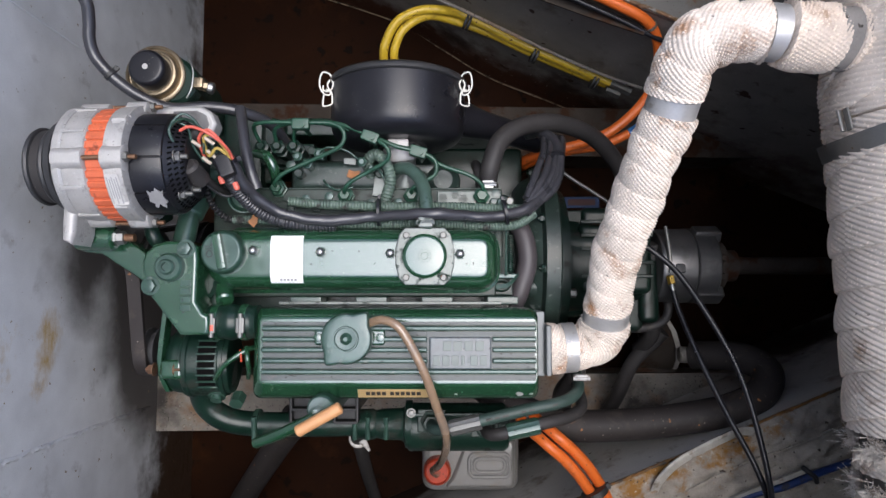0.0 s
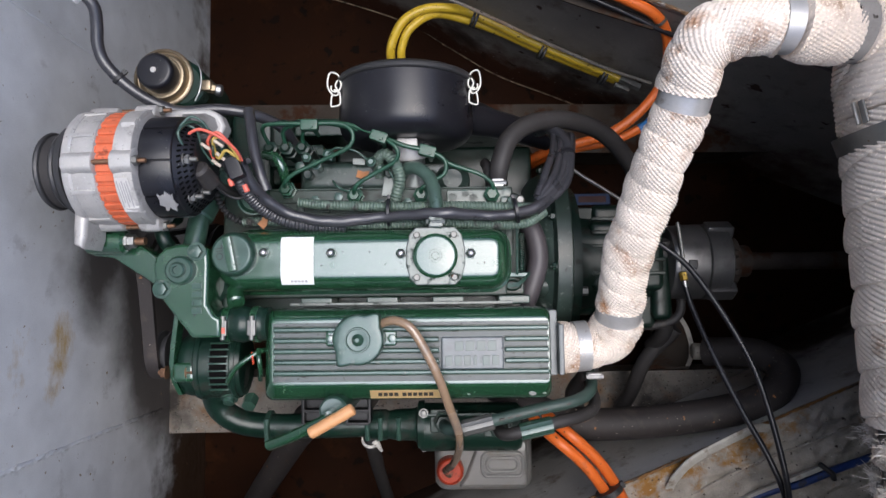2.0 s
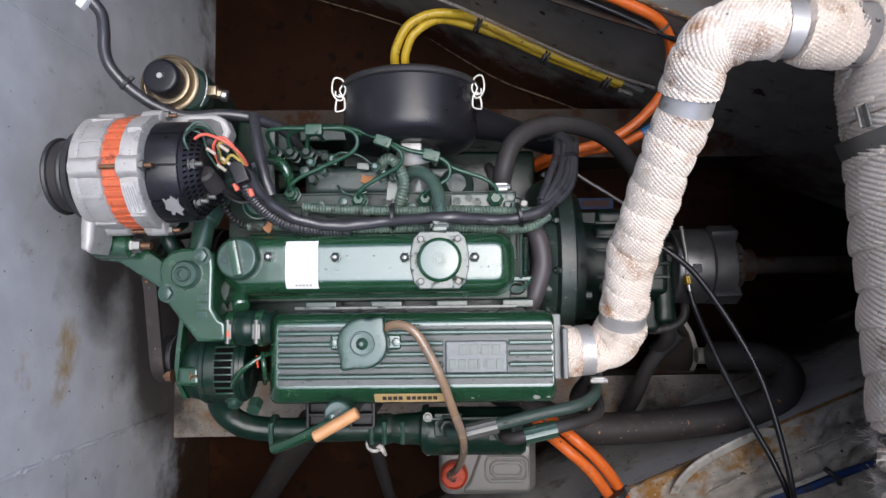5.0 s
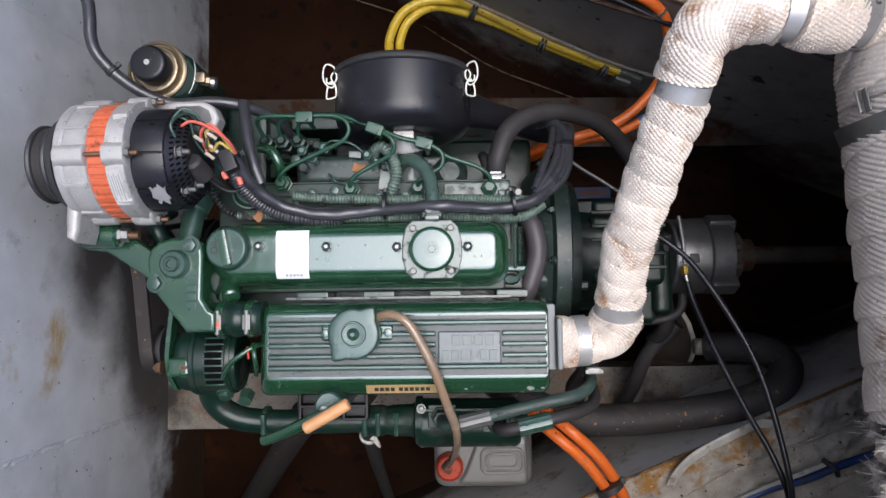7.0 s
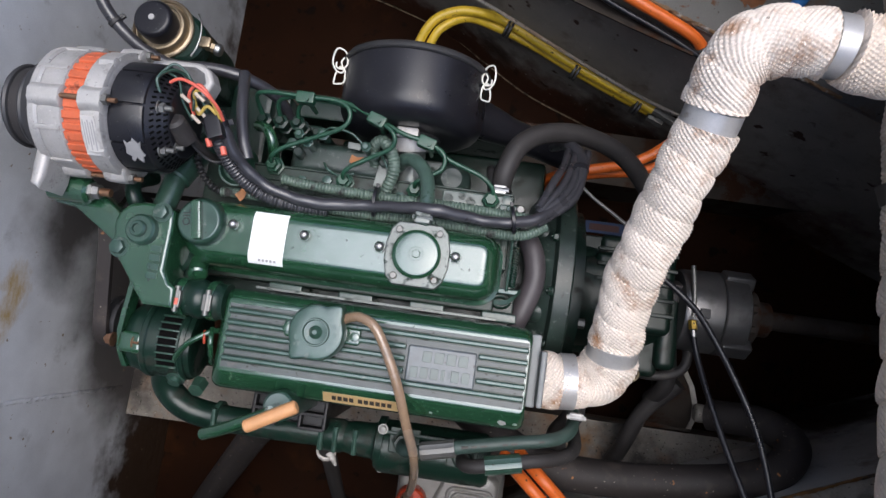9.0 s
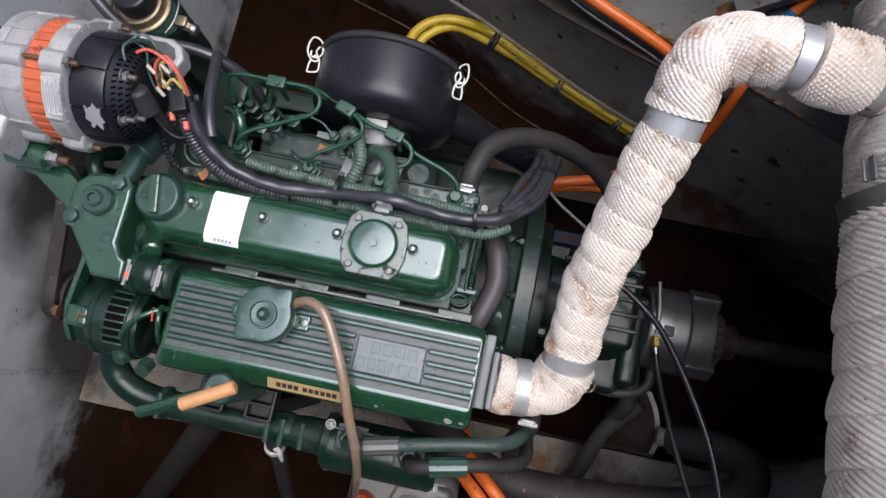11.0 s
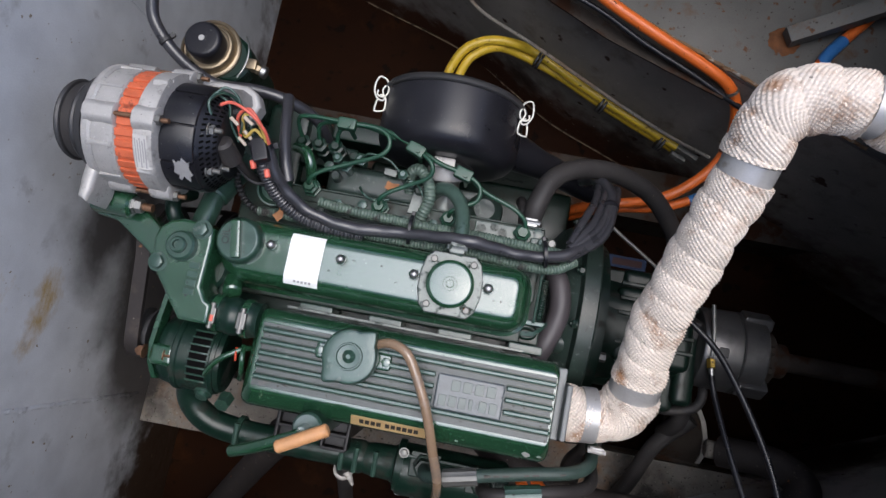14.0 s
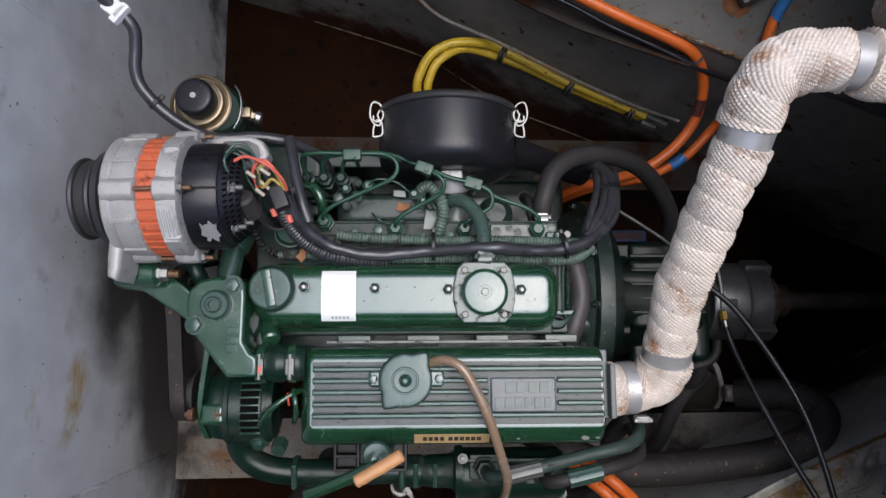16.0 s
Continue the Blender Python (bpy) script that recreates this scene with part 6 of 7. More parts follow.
line("heater_hose", [(0.112, -0.034, 0.54), (0.128, -0.014, 0.575), (0.144, 0.03, 0.58), (0.1505, 0.062, 0.58), (0.146, 0.095, 0.58), (0.136, 0.118, 0.575), (0.126, 0.13, 0.54)], 0.0175, material("grey_rubber", (0.062, 0.054, 0.058), 0.5, vary=0.25, bump=0.2), "grey weathered rubber hose by the flywheel housing", "hose", 0.005, 20)
bm = bmesh.new()
box(bm, (0.092, 0.026, 0.60), (0.124, 0.034, 0.646), 0.002)
loft(bm, [[(x, y - 0.0035, z), (x, y + 0.0035, z), (x, y + 0.0035, z + 0.003), (x, y - 0.0035, z + 0.003)] for x, y, z in ((0.080, 0.016, 0.63), (0.092, 0.012, 0.633), (0.108, 0.014, 0.637), (0.118, 0.022, 0.642), (0.126, 0.033, 0.648))])
rod(bm, (0.105, 0.03, 0.65), (0.105, 0.112, 0.662), 0.0022, seg=8)
part("stop_lever", bm, GREEN_WORN, engine)
eye = [(0.099 + 0.0125 * math.cos(k * 0.6283), 0.016 + 0.0085 * math.sin(k * 0.6283), 0.627) for k in range(11)]
pipe("lifting_eye", eye, 0.0048, GREEN_DARK, engine, "dark green lifting eye", 0.003, 10)
bm = bmesh.new()
box(bm, (0.086, -0.004, 0.60), (0.12, 0.03, 0.62), 0.004)
part("eye_base", bm, GREEN_DARK, engine)
pipe("spring", [(0.112, 0.036, 0.652), (0.112, 0.065, 0.656), (0.112, 0.098, 0.66)], ribbed(0.0058, 0.0038, 0.0018), GREEN_DARK, engine, "coil spring", 0.0009, 12)
pipe("grey_cable", [(0.2, 0.25, 0.53), (0.235, 0.223, 0.52), (0.288, 0.19, 0.515), (0.342, 0.157, 0.50), (0.38, 0.13, 0.47)], 0.0032, DULL_STEEL, gearbox, "thin grey cable", 0.006, 8)
# bits on the cylinder head
bm = bmesh.new()
box(bm, (-0.01, 0.148, 0.651), (0.085, 0.172, 0.657), 0.002)
box(bm, (0.078, 0.142, 0.651), (0.118, 0.158, 0.668), 0.003)
part("bracket", bm, GREEN_MID, engine)
head_bolt = hex_bolt("head_bolt", GREEN_MID, 0.0095, 0.009, 0.0, False)
for x, y in ((-0.235, 0.152), (-0.198, 0.15), (-0.12, 0.15), (0.0, 0.16), (0.034, 0.158), (0.088, 0.166), (-0.255, 0.215), (-0.1, 0.222)):
    placed("head_bolt", head_bolt, engine, at_z(x, y, 0.648))
for k, (x, y) in enumerate(((0.095, 0.15), (0.11, 0.152))):
    bm = bmesh.new()
    rod(bm, (x, y, 0.655), (x, y, 0.676), 0.007, seg=14, edge=0.002)
    part("sensor", bm, DULL_STEEL if k else GREEN_WORN, engine)
bm = bmesh.new()
lathe(bm, [(0, 0.02), (0.004, 0.0245), (0.032, 0.0245), (0.034, 0.0235), (0.0335, 0.021), (0.02, 0.02), (0.019, 0.001)], axis((-0.329, 0.168, 0.66), (-0.319, 0.134, 0.725)), 32)
rod(bm, (-0.345, 0.19, 0.60), (-0.332, 0.166, 0.655), 0.02, seg=20)
part("thermo_switch", bm, GREEN_PIPE, engine, "round green sender unit")
pipe("coil_wire", [(-0.378, 0.18, 0.71), (-0.376, 0.155, 0.70), (-0.366, 0.135, 0.69), (-0.35, 0.122, 0.684), (-0.335, 0.121, 0.68)], ribbed(0.006, 0.0065, 0.003), BLACK_MATT, engine, "coiled black wire", 0.0012, 10)
pipe("bypass_pipe", [(-0.312, 0.235, 0.66), (-0.290, 0.226, 0.678), (-0.278, 0.205, 0.676), (-0.28, 0.185, 0.65)], 0.0085, GREEN, engine)
pipe("drain_hose", [(-0.445, 0.07, 0.70), (-0.455, 0.09, 0.715), (-0.46, 0.112, 0.71), (-0.455, 0.13, 0.67)], 0.0115, GREEN_DARK, engine)
bm = bmesh.new()
rod(bm, (-0.411, 0.07, 0.712), (-0.405, 0.13, 0.70), 0.0165, seg=20, edge=0.003)
rod(bm, (-0.405, 0.125, 0.70), (-0.385, 0.2, 0.66), 0.02, seg=20, edge=0.003)
part("top_hose_spigot", bm, GREEN_WORN, engine)
bm = bmesh.new()
rod(bm, (-0.352, 0.01, 0.69), (-0.342, -0.012, 0.71), 0.014, seg=18, edge=0.003)
part("spigot", bm, GREEN, engine)
bm = bmesh.new()
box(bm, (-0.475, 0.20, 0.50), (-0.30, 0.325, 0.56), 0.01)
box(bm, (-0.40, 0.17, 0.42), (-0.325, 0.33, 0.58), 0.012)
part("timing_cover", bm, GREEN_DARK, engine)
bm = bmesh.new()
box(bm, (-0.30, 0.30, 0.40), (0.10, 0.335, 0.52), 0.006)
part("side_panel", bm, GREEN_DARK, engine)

# dry leaf scraps
for x, y, z, a in ((-0.19, 0.106, 0.7015, 20), (-0.302, 0.118, 0.698, 75), (-0.15, 0.20, 0.655, 10)):
    lf = thing("leaf_scrap", (x, y, z), "small dry brown leaf scrap caught on the engine", "leaf", "leaf scraps")
    bm = bmesh.new()
    tmpv = [(-0.012, -0.002, 0.001), (-0.004, -0.007, 0.004), (0.008, -0.004, 0.002), (0.013, 0.003, 0.006), (0.002, 0.004, 0.003), (-0.006, 0.008, 0.006)]
    m = Matrix.Translation((x, y, z)) @ pose(0, 0, 0, 0, 0, a)
    loft(bm, [[m @ Vector(p) for p in tmpv], [m @ (Vector(p) + Vector((0, 0, 0.0008))) for p in tmpv]])
    part("blade", bm, LEAF, lf)

# leads on the small alternator
pipe("lead", [(-0.368, -0.142, 0.675), (-0.358, -0.13, 0.695), (-0.338, -0.108, 0.708), (-0.312, -0.09, 0.705), (-0.3, -0.085, 0.69)], 0.0042, GREEN, engine, "green sprayed lead", 0.004, 10)
pipe("lead", [(-0.318, -0.088, 0.706), (-0.316, -0.096, 0.71), (-0.315, -0.106, 0.708)], 0.0019, RED, engine, "thin red lead", 0.003, 8)
pipe("lead", [(-0.31, -0.084, 0.70), (-0.305, -0.1, 0.712), (-0.306, -0.12, 0.70), (-0.315, -0.135, 0.67)], 0.004, GREEN, engine, "", 0.003, 8)
bm = bmesh.new()
lathe(bm, [(0, 0.014), (0.003, 0.014), (0.003, 0.009), (0.01, 0.009)], Matrix.Translation((-0.37, -0.166, 0.655)) @ pose(0, 0, 0, 55, 0, 0), 20)
lathe(bm, [(0, 0.013), (0.02, 0.012)], Matrix.Translation((-0.345, -0.172, 0.62)) @ pose(0, 0, 0, 35, 0, 0), 6)
part("terminal_stud", bm, GREEN_WORN, engine)

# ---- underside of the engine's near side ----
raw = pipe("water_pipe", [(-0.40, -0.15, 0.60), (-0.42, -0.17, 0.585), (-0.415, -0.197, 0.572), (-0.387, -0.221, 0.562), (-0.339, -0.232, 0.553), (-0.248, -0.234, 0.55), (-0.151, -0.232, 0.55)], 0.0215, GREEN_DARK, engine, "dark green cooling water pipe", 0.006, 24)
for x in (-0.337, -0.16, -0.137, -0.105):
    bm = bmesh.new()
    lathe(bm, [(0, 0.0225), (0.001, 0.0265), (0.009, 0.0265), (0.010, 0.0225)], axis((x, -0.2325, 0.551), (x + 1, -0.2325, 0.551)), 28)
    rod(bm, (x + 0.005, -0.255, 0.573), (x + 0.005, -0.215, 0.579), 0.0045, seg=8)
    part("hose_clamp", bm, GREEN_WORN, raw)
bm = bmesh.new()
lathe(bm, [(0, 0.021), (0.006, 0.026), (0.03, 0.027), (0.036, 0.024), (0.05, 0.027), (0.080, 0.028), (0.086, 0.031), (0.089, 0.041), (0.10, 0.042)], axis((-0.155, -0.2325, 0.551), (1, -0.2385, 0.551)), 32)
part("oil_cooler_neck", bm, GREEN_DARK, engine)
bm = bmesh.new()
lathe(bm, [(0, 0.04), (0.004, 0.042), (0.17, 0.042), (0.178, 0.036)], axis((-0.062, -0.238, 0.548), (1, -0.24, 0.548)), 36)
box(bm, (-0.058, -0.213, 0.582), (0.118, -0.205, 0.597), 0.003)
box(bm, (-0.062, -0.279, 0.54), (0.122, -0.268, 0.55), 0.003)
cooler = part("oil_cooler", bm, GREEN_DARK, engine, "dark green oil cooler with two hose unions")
for x, y, z in ((-0.02, -0.219, 0.592), (0.072, -0.228, 0.588)):
    bm = bmesh.new()
    lathe(bm, [(0, 0.019), (0.012, 0.019), (0.014, 0.015), (0.03, 0.013)], at_z(x, y, z), 6)
    box(bm, (x - 0.024, y - 0.02, z - 0.004), (x + 0.024, y + 0.02, z + 0.004), 0.003)
    part("union", bm, GRIMY, cooler)
bolt_small = hex_bolt("bolt", DULL_STEEL, 0.006, 0.007, 0.0)
for x, y, z in ((-0.055, -0.205, 0.597), (-0.056, -0.273, 0.55), (0.115, -0.273, 0.55)):
    placed("bolt", bolt_small, cooler, at_z(x, y, z))
H1 = line("hydraulic_hose", [(-0.02, -0.219, 0.6), (-0.016, -0.221, 0.648), (0.0, -0.219, 0.668), (0.03, -0.21, 0.677), (0.075, -0.199, 0.678), (0.133, -0.187, 0.67), (0.19, -0.177, 0.66), (0.222, -0.166, 0.635), (0.236, -0.15, 0.585), (0.24, -0.12, 0.5)], 0.0098, material("matt_green_hose", (0.03, 0.054, 0.045), 0.5, vary=0.35, scale=50, bump=0.2), "green hydraulic hose with a silver ferrule", "hose", 0.006, 18, "hydraulic hoses")
H2 = line("hydraulic_hose", [(0.072, -0.228, 0.6), (0.076, -0.232, 0.635), (0.092, -0.23, 0.65), (0.13, -0.22, 0.652), (0.17, -0.212, 0.645), (0.215, -0.206, 0.62), (0.245, -0.195, 0.57), (0.25, -0.16, 0.48)], 0.0105, RUBBER, "black hydraulic hose with a green and silver ferrule", "hose", 0.006, 18, "hydraulic hoses")
for par, p, q, r, m1 in ((H1, (0.012, -0.2155, 0.673), (0.06, -0.203, 0.679), 0.0122, DULL_STEEL), (H2, (0.105, -0.2265, 0.6525), (0.157, -0.2155, 0.650), 0.0132, DULL_STEEL)):
    bm = bmesh.new()
    d = (Vector(q) - Vector(p)).length
    crimp = [[(r * (1 + 0.07 * (k % 2)) * math.cos(math.pi * k / 12), r * (1 + 0.07 * (k % 2)) * math.sin(math.pi * k / 12), h) for k in range(24)] for h in (0, 0.004, d - 0.004, d)]
    loft(bm, crimp, axis(p, q))
    part("ferrule", bm, m1 if par is H1 else GREEN_WORN, par, "crimped metal ferrule")
for k, (f0, f1) in enumerate(((0.02, 0.1), (0.13, 0.2), (0.24, 0.32), (0.5, 0.56), (0.6, 0.68), (0.84, 0.9), (0.93, 1.0))):
    p, q = Vector((0.066, -0.2005, 0.6885)), Vector((0.185, -0.178, 0.6705))
    part("print", rod(bmesh.new(), p.lerp(q, f0), p.lerp(q, f1), 0.0022, seg=6), DARK_BAR, H1, "faded dark print")
# engine mount
mount = thing("engine_mount", (-0.21, -0.2, 0.4), "black cast engine mount bracket", "engine mount")
bm = bmesh.new()
for x0, x1 in ((-0.262, -0.225), (-0.187, -0.148)):
    for y0, y1 in ((-0.196, -0.178), (-0.218, -0.200)):
        box(bm, (x0, y0, 0.585), (x1, y1, 0.588), 0.001)
    box(bm, (x0 - 0.003, -0.221, 0.575), (x0 + 0.003, -0.175, 0.603), 0.002)
    box(bm, (x1 - 0.003, -0.221, 0.575), (x1 + 0.003, -0.175, 0.603), 0.002)
    for y in (-0.221, -0.199, -0.177):
        box(bm, (x0, y - 0.0025, 0.575), (x1, y + 0.0025, 0.603), 0.001)
box(bm, (-0.225, -0.215, 0.56), (-0.187, -0.175, 0.59), 0.004)
box(bm, (-0.255, -0.22, 0.2), (-0.155, -0.19, 0.575), 0.006)
part("bracket", bm, material("oily_black_casting", (0.008, 0.008, 0.009), 0.4, spec=0.3, vary=0.3, bump=0.4), mount)
# sump pump with its handle
sump_pump = thing("sump_pump", (-0.183, -0.172, 0.6), "hand sump pump with an orange grip on a green lever", "hand pump")
bm = bmesh.new()
rod(bm, (-0.183, -0.172, 0.59), (-0.183, -0.172, 0.75), 0.021, seg=28, edge=0.003)
part("barrel", bm, GREEN_WORN, sump_pump)
bm = bmesh.new()
rod(bm, (-0.183, -0.172, 0.75), (-0.183, -0.172, 0.785), 0.006, seg=12)
part("plunger", bm, GREEN, sump_pump)
bm = bmesh.new()
rod(bm, (-0.206, -0.194, 0.803), (-0.144, -0.1595, 0.803), 0.0085, 0.0088, 24, 0.002)
part("grip", bm, HANDLE, sump_pump, "smooth orange grip")
pipe("lever", [(-0.279, -0.222, 0.745), (-0.245, -0.207, 0.768), (-0.205, -0.187, 0.787), (-0.183, -0.176, 0.79)], 0.0082, GREEN, sump_pump)
# bilge hoses
line("bilge_hose", [(-0.285, -0.235, 0.46), (-0.30, -0.262, 0.42), (-0.338, -0.305, 0.35), (-0.405, -0.39, 0.25), (-0.475, -0.483, 0.15), (-0.55, -0.59, 0.05)], 0.028, OLD_RUBBER, "dark bilge hose hanging under the engine", "hose", 0.008, 18, "bilge hoses")
bh = line("bilge_hose", [(-0.158, -0.245, 0.53), (-0.160, -0.268, 0.49), (-0.166, -0.31, 0.4), (-0.17, -0.40, 0.25), (-0.165, -0.52, 0.08)], 0.014, RUBBER, "dark bilge hose with a white tie wrapped round it", "hose", 0.008, 16, "bilge hoses")
bm = bmesh.new()
lathe(bm, [(0, 0.015), (0.001, 0.0172), (0.006, 0.0175), (0.007, 0.0163), (0.009, 0.0178), (0.014, 0.0172), (0.015, 0.015)], axis((-0.161, -0.272, 0.483), (-0.165, -0.3, 0.42)), 20)
part("wrap", bm, OLD_TAPE, bh, "grubby white tape")
pipe("tape_end", [(-0.158, -0.272, 0.500), (-0.150, -0.275, 0.505), (-0.143, -0.282, 0.502), (-0.140, -0.291, 0.494)], lambda s, a, w: 0.0042 + 0.0012 * np.sin(a * 2 + s * 150), OLD_TAPE, bh, "twisted tape end", 0.002, 10)

# ---- overflow bottle ----
bottle = thing("overflow_bottle", (0.06, -0.37, 0.0), "milky plastic overflow bottle with a red cap", "bottle")
bm = bmesh.new()
rg = lambda d, z: rrect(-0.045 + d, 0.165 - d, -0.425 + d, -0.29 - d, 0.026, z, 6)
loft(bm, [rg(0.012, 0.005), rg(0.0, 0.02), rg(0.0, 0.292), rg(0.003, 0.304), rg(0.010, 0.312), rg(0.020, 0.316)])
part("body", bm, BOTTLE, bottle)
bm = bmesh.new()
tops = lambda d, z: [(0.008 + d, -0.414 + d, z), (0.148 - d, -0.414 + d, z), (0.154 - d, -0.406 + d, z), (0.154 - d, -0.318 - d, z), (0.146 - d, -0.310 - d, z), (0.062 + 0.4 * d, -0.310 - d, z), (0.046 + 0.4 * d, -0.322 - d, z), (0.018 + d, -0.392, z), (0.008 + d, -0.404, z)]
loft(bm, [tops(0.0, 0.314), tops(0.002, 0.322), tops(0.006, 0.3265), tops(0.010, 0.3275)])
part("shoulder", bm, BOTTLE, bottle)
for lo, hi, rise in (((0.056, -0.388), (0.142, -0.34), 0.3275), ((0.066, -0.378), (0.132, -0.35), 0.3275)):
    pts = rrect(lo[0], hi[0], lo[1], hi[1], 0.013, rise, 5)
    ring2 = [tuple(p) for p in smooth_line(pts + [pts[0]], 0.006)[0]]
    pipe("moulded_grip", ring2, 0.0042, BOTTLE, bottle, "", 0.004, 10)
bm = bmesh.new()
loft(bm, [[(f * (0.0292 if k % 2 else 0.0278) * math.cos(math.pi * k / 30), f * (0.0292 if k % 2 else 0.0278) * math.sin(math.pi * k / 30), h) for k in range(60)] for h, f in ((0, 1), (0.028, 1), (0.033, 0.93), (0.035, 0.84), (0.032, 0.78), (0.032, 0.3))], at_z(-0.012, -0.374, 0.312))
part("cap", bm, RED, bottle, "red screw cap")
line("overflow_tube", [(-0.114, -0.046, 0.753), (-0.100, -0.040, 0.764), (-0.084, -0.039, 0.776), (-0.063, -0.050, 0.781), (-0.041, -0.087, 0.775), (-0.024, -0.125, 0.765), (-0.008, -0.174, 0.745), (0.004, -0.216, 0.71), (0.004, -0.262, 0.63), (-0.006, -0.312, 0.52), (-0.02, -0.35, 0.42), (-0.014, -0.372, 0.37), (-0.012, -0.376, 0.35)], 0.0068, TUBE, "amber-brown tube from the filler neck to the bottle", "hose", 0.005, 16)

# ---- orange hoses ----
pair = "orange hoses"
for dx, dy, dz in ((0, 0, 0), (0.018, 0.015, -0.005)):
    o = line("orange_hose", [(0.13 + dx, -0.2 + dy, 0.44 + dz), (0.15 + dx, -0.24 + dy, 0.50 + dz), (0.184 + dx, -0.268 + dy, 0.545 + dz), (0.22 + dx, -0.3 + dy, 0.54 + dz), (0.252 + dx, -0.337 + dy, 0.53 + dz), (0.285 + dx, -0.391 + dy, 0.51 + dz), (0.32 + dx, -0.48 + dy, 0.49)], 0.0102, ORANGE, "bright orange plastic hose running to the counter", "hose", 0.006, 18, pair)
tie(o, (0.274, -0.357, 0.522), (0.45, -0.85, 0), 0.024, BLACK_MATT, 0.012)
up1 = line("orange_hose", [(0.06, 0.64, 0.62), (0.153, 0.598, 0.60), (0.24, 0.563, 0.585), (0.317, 0.537, 0.568), (0.379, 0.513, 0.55), (0.413, 0.488, 0.515), (0.428, 0.451, 0.47), (0.42, 0.406, 0.43), (0.375, 0.356, 0.41), (0.32, 0.323, 0.40), (0.252, 0.302, 0.405), (0.20, 0.292, 0.385), (0.16, 0.28, 0.34), (0.14, 0.27, 0.28)], 0.0102, ORANGE, "bright orange plastic hose looping down from the counter edge", "hose", 0.006, 18, pair)
up2 = line("orange_hose", [(0.70, 0.80, 0.60), (0.60, 0.665, 0.582), (0.534, 0.582, 0.576), (0.506, 0.52, 0.577), (0.494, 0.468, 0.562), (0.49, 0.44, 0.48), (0.481, 0.418, 0.405), (0.45, 0.38, 0.378), (0.416, 0.352, 0.375), (0.342, 0.317, 0.375), (0.268, 0.302, 0.38), (0.21, 0.292, 0.35), (0.17, 0.28, 0.30)], 0.0095, ORANGE, "bright orange plastic hose with blue tape marks", "hose", 0.006, 18, pair)
pipe("blue_tape", [(0.556, 0.611, 0.5775), (0.534, 0.582, 0.576), (0.522, 0.557, 0.576)], 0.0108, BLUE, up2, "blue sleeve", 0.004, 18)
pipe("blue_tape", [(0.425, 0.36, 0.3765), (0.412, 0.3495, 0.375), (0.395, 0.34, 0.3745)], 0.0105, BLUE, up2, "blue sleeve", 0.004, 18)
pipe("dark_tape", [(0.428, 0.452, 0.471), (0.4275, 0.44, 0.459), (0.426, 0.427, 0.447)], 0.0108, material("dark_red_tape", (0.08, 0.025, 0.02), 0.4), up1, "dark tape mark", 0.004, 18)
tie(up1, (0.392, 0.506, 0.54), (0.6, -0.5, -0.6), 0.0112, DULL_STEEL, 0.006)
line("black_cable", [(0.04, 0.63, 0.585), (0.139, 0.594, 0.578), (0.226, 0.556, 0.562), (0.326, 0.519, 0.545), (0.418, 0.484, 0.525), (0.52, 0.47, 0.49)], 0.005, BLACK, "thin black cable under the counter edge", "cable", 0.006, 10)
lip = thing("cable_tray", (0.25, 0.56, 0.5), "dark grey steel angle strip along the counter edge", "angle strip")
bm = bmesh.new()
loft(bm, [[(x, y + w, 0.535), (x, y, 0.535), (x, y, 0.539), (x, y + w, 0.539)] for x, y, w in ((0.02, 0.636, 0.02), (0.16, 0.567, 0.03), (0.27, 0.526, 0.026), (0.38, 0.488, 0.02))])
part("strip", bm, RUSTY_BAR, lip)
RUSTY_WELD = material("orange_rust", (0.13, 0.045, 0.012), 0.8, vary=0.5, scale=70, bump=0.7)
brace = thing("deck_brace", (0.46, 0.57, 0.568), "grey painted steel brace with a rusty weld on the counter", "brace")
bm = bmesh.new()
box(bm, (0, -0.015, -0.015), (0.6, 0.015, 0.015), 0.003, Matrix.Translation((0.459, 0.599, 0.58)) @ pose(0, 0, 0, 0, -14, 24))
part("bar", bm, PLATE, brace)
bm = bmesh.new()
rng = random.Random(9)
rings = []
for h, r in ((0.0, 0.029), (0.003, 0.027), (0.006, 0.021), (0.009, 0.013)):
    rings.append([(0.462 + r * rng.uniform(0.78, 1.15) * math.cos(k * 0.2618), 0.600 + r * rng.uniform(0.78, 1.15) * math.sin(k * 0.2618), 0.561 + h * rng.uniform(0.8, 1.2)) for k in range(24)])
loft(bm, rings)
part("foot", bm, RUSTY_WELD, brace, "rusty weld foot")

# ---- yellow hoses ----
y1 = line("yellow_hose", [(-0.127, 0.478, 0.16), (-0.135, 0.535, 0.288), (-0.126, 0.571, 0.315), (-0.1, 0.607, 0.33), (-0.055, 0.628, 0.335), (-0.005, 0.633, 0.328), (0.044, 0.632, 0.306), (0.125, 0.598, 0.292), (0.209, 0.559, 0.286), (0.353, 0.5, 0.274), (0.387, 0.485, 0.272)], 0.0102, YELLOW, "yellow gas hose tied to the hull side", "hose", 0.006, 18, "yellow hoses")
y2 = line("yellow_hose", [(-0.103, 0.478, 0.16), (-0.111, 0.532, 0.288), (-0.105, 0.562, 0.313), (-0.085, 0.593, 0.324), (-0.038, 0.623, 0.318), (0.019, 0.625, 0.294), (0.114, 0.602, 0.268), (0.206, 0.560, 0.262), (0.352, 0.502, 0.249), (0.383, 0.489, 0.249)], 0.0095, YELLOW, "yellow gas hose tied to the hull side", "hose", 0.006, 18, "yellow hoses")
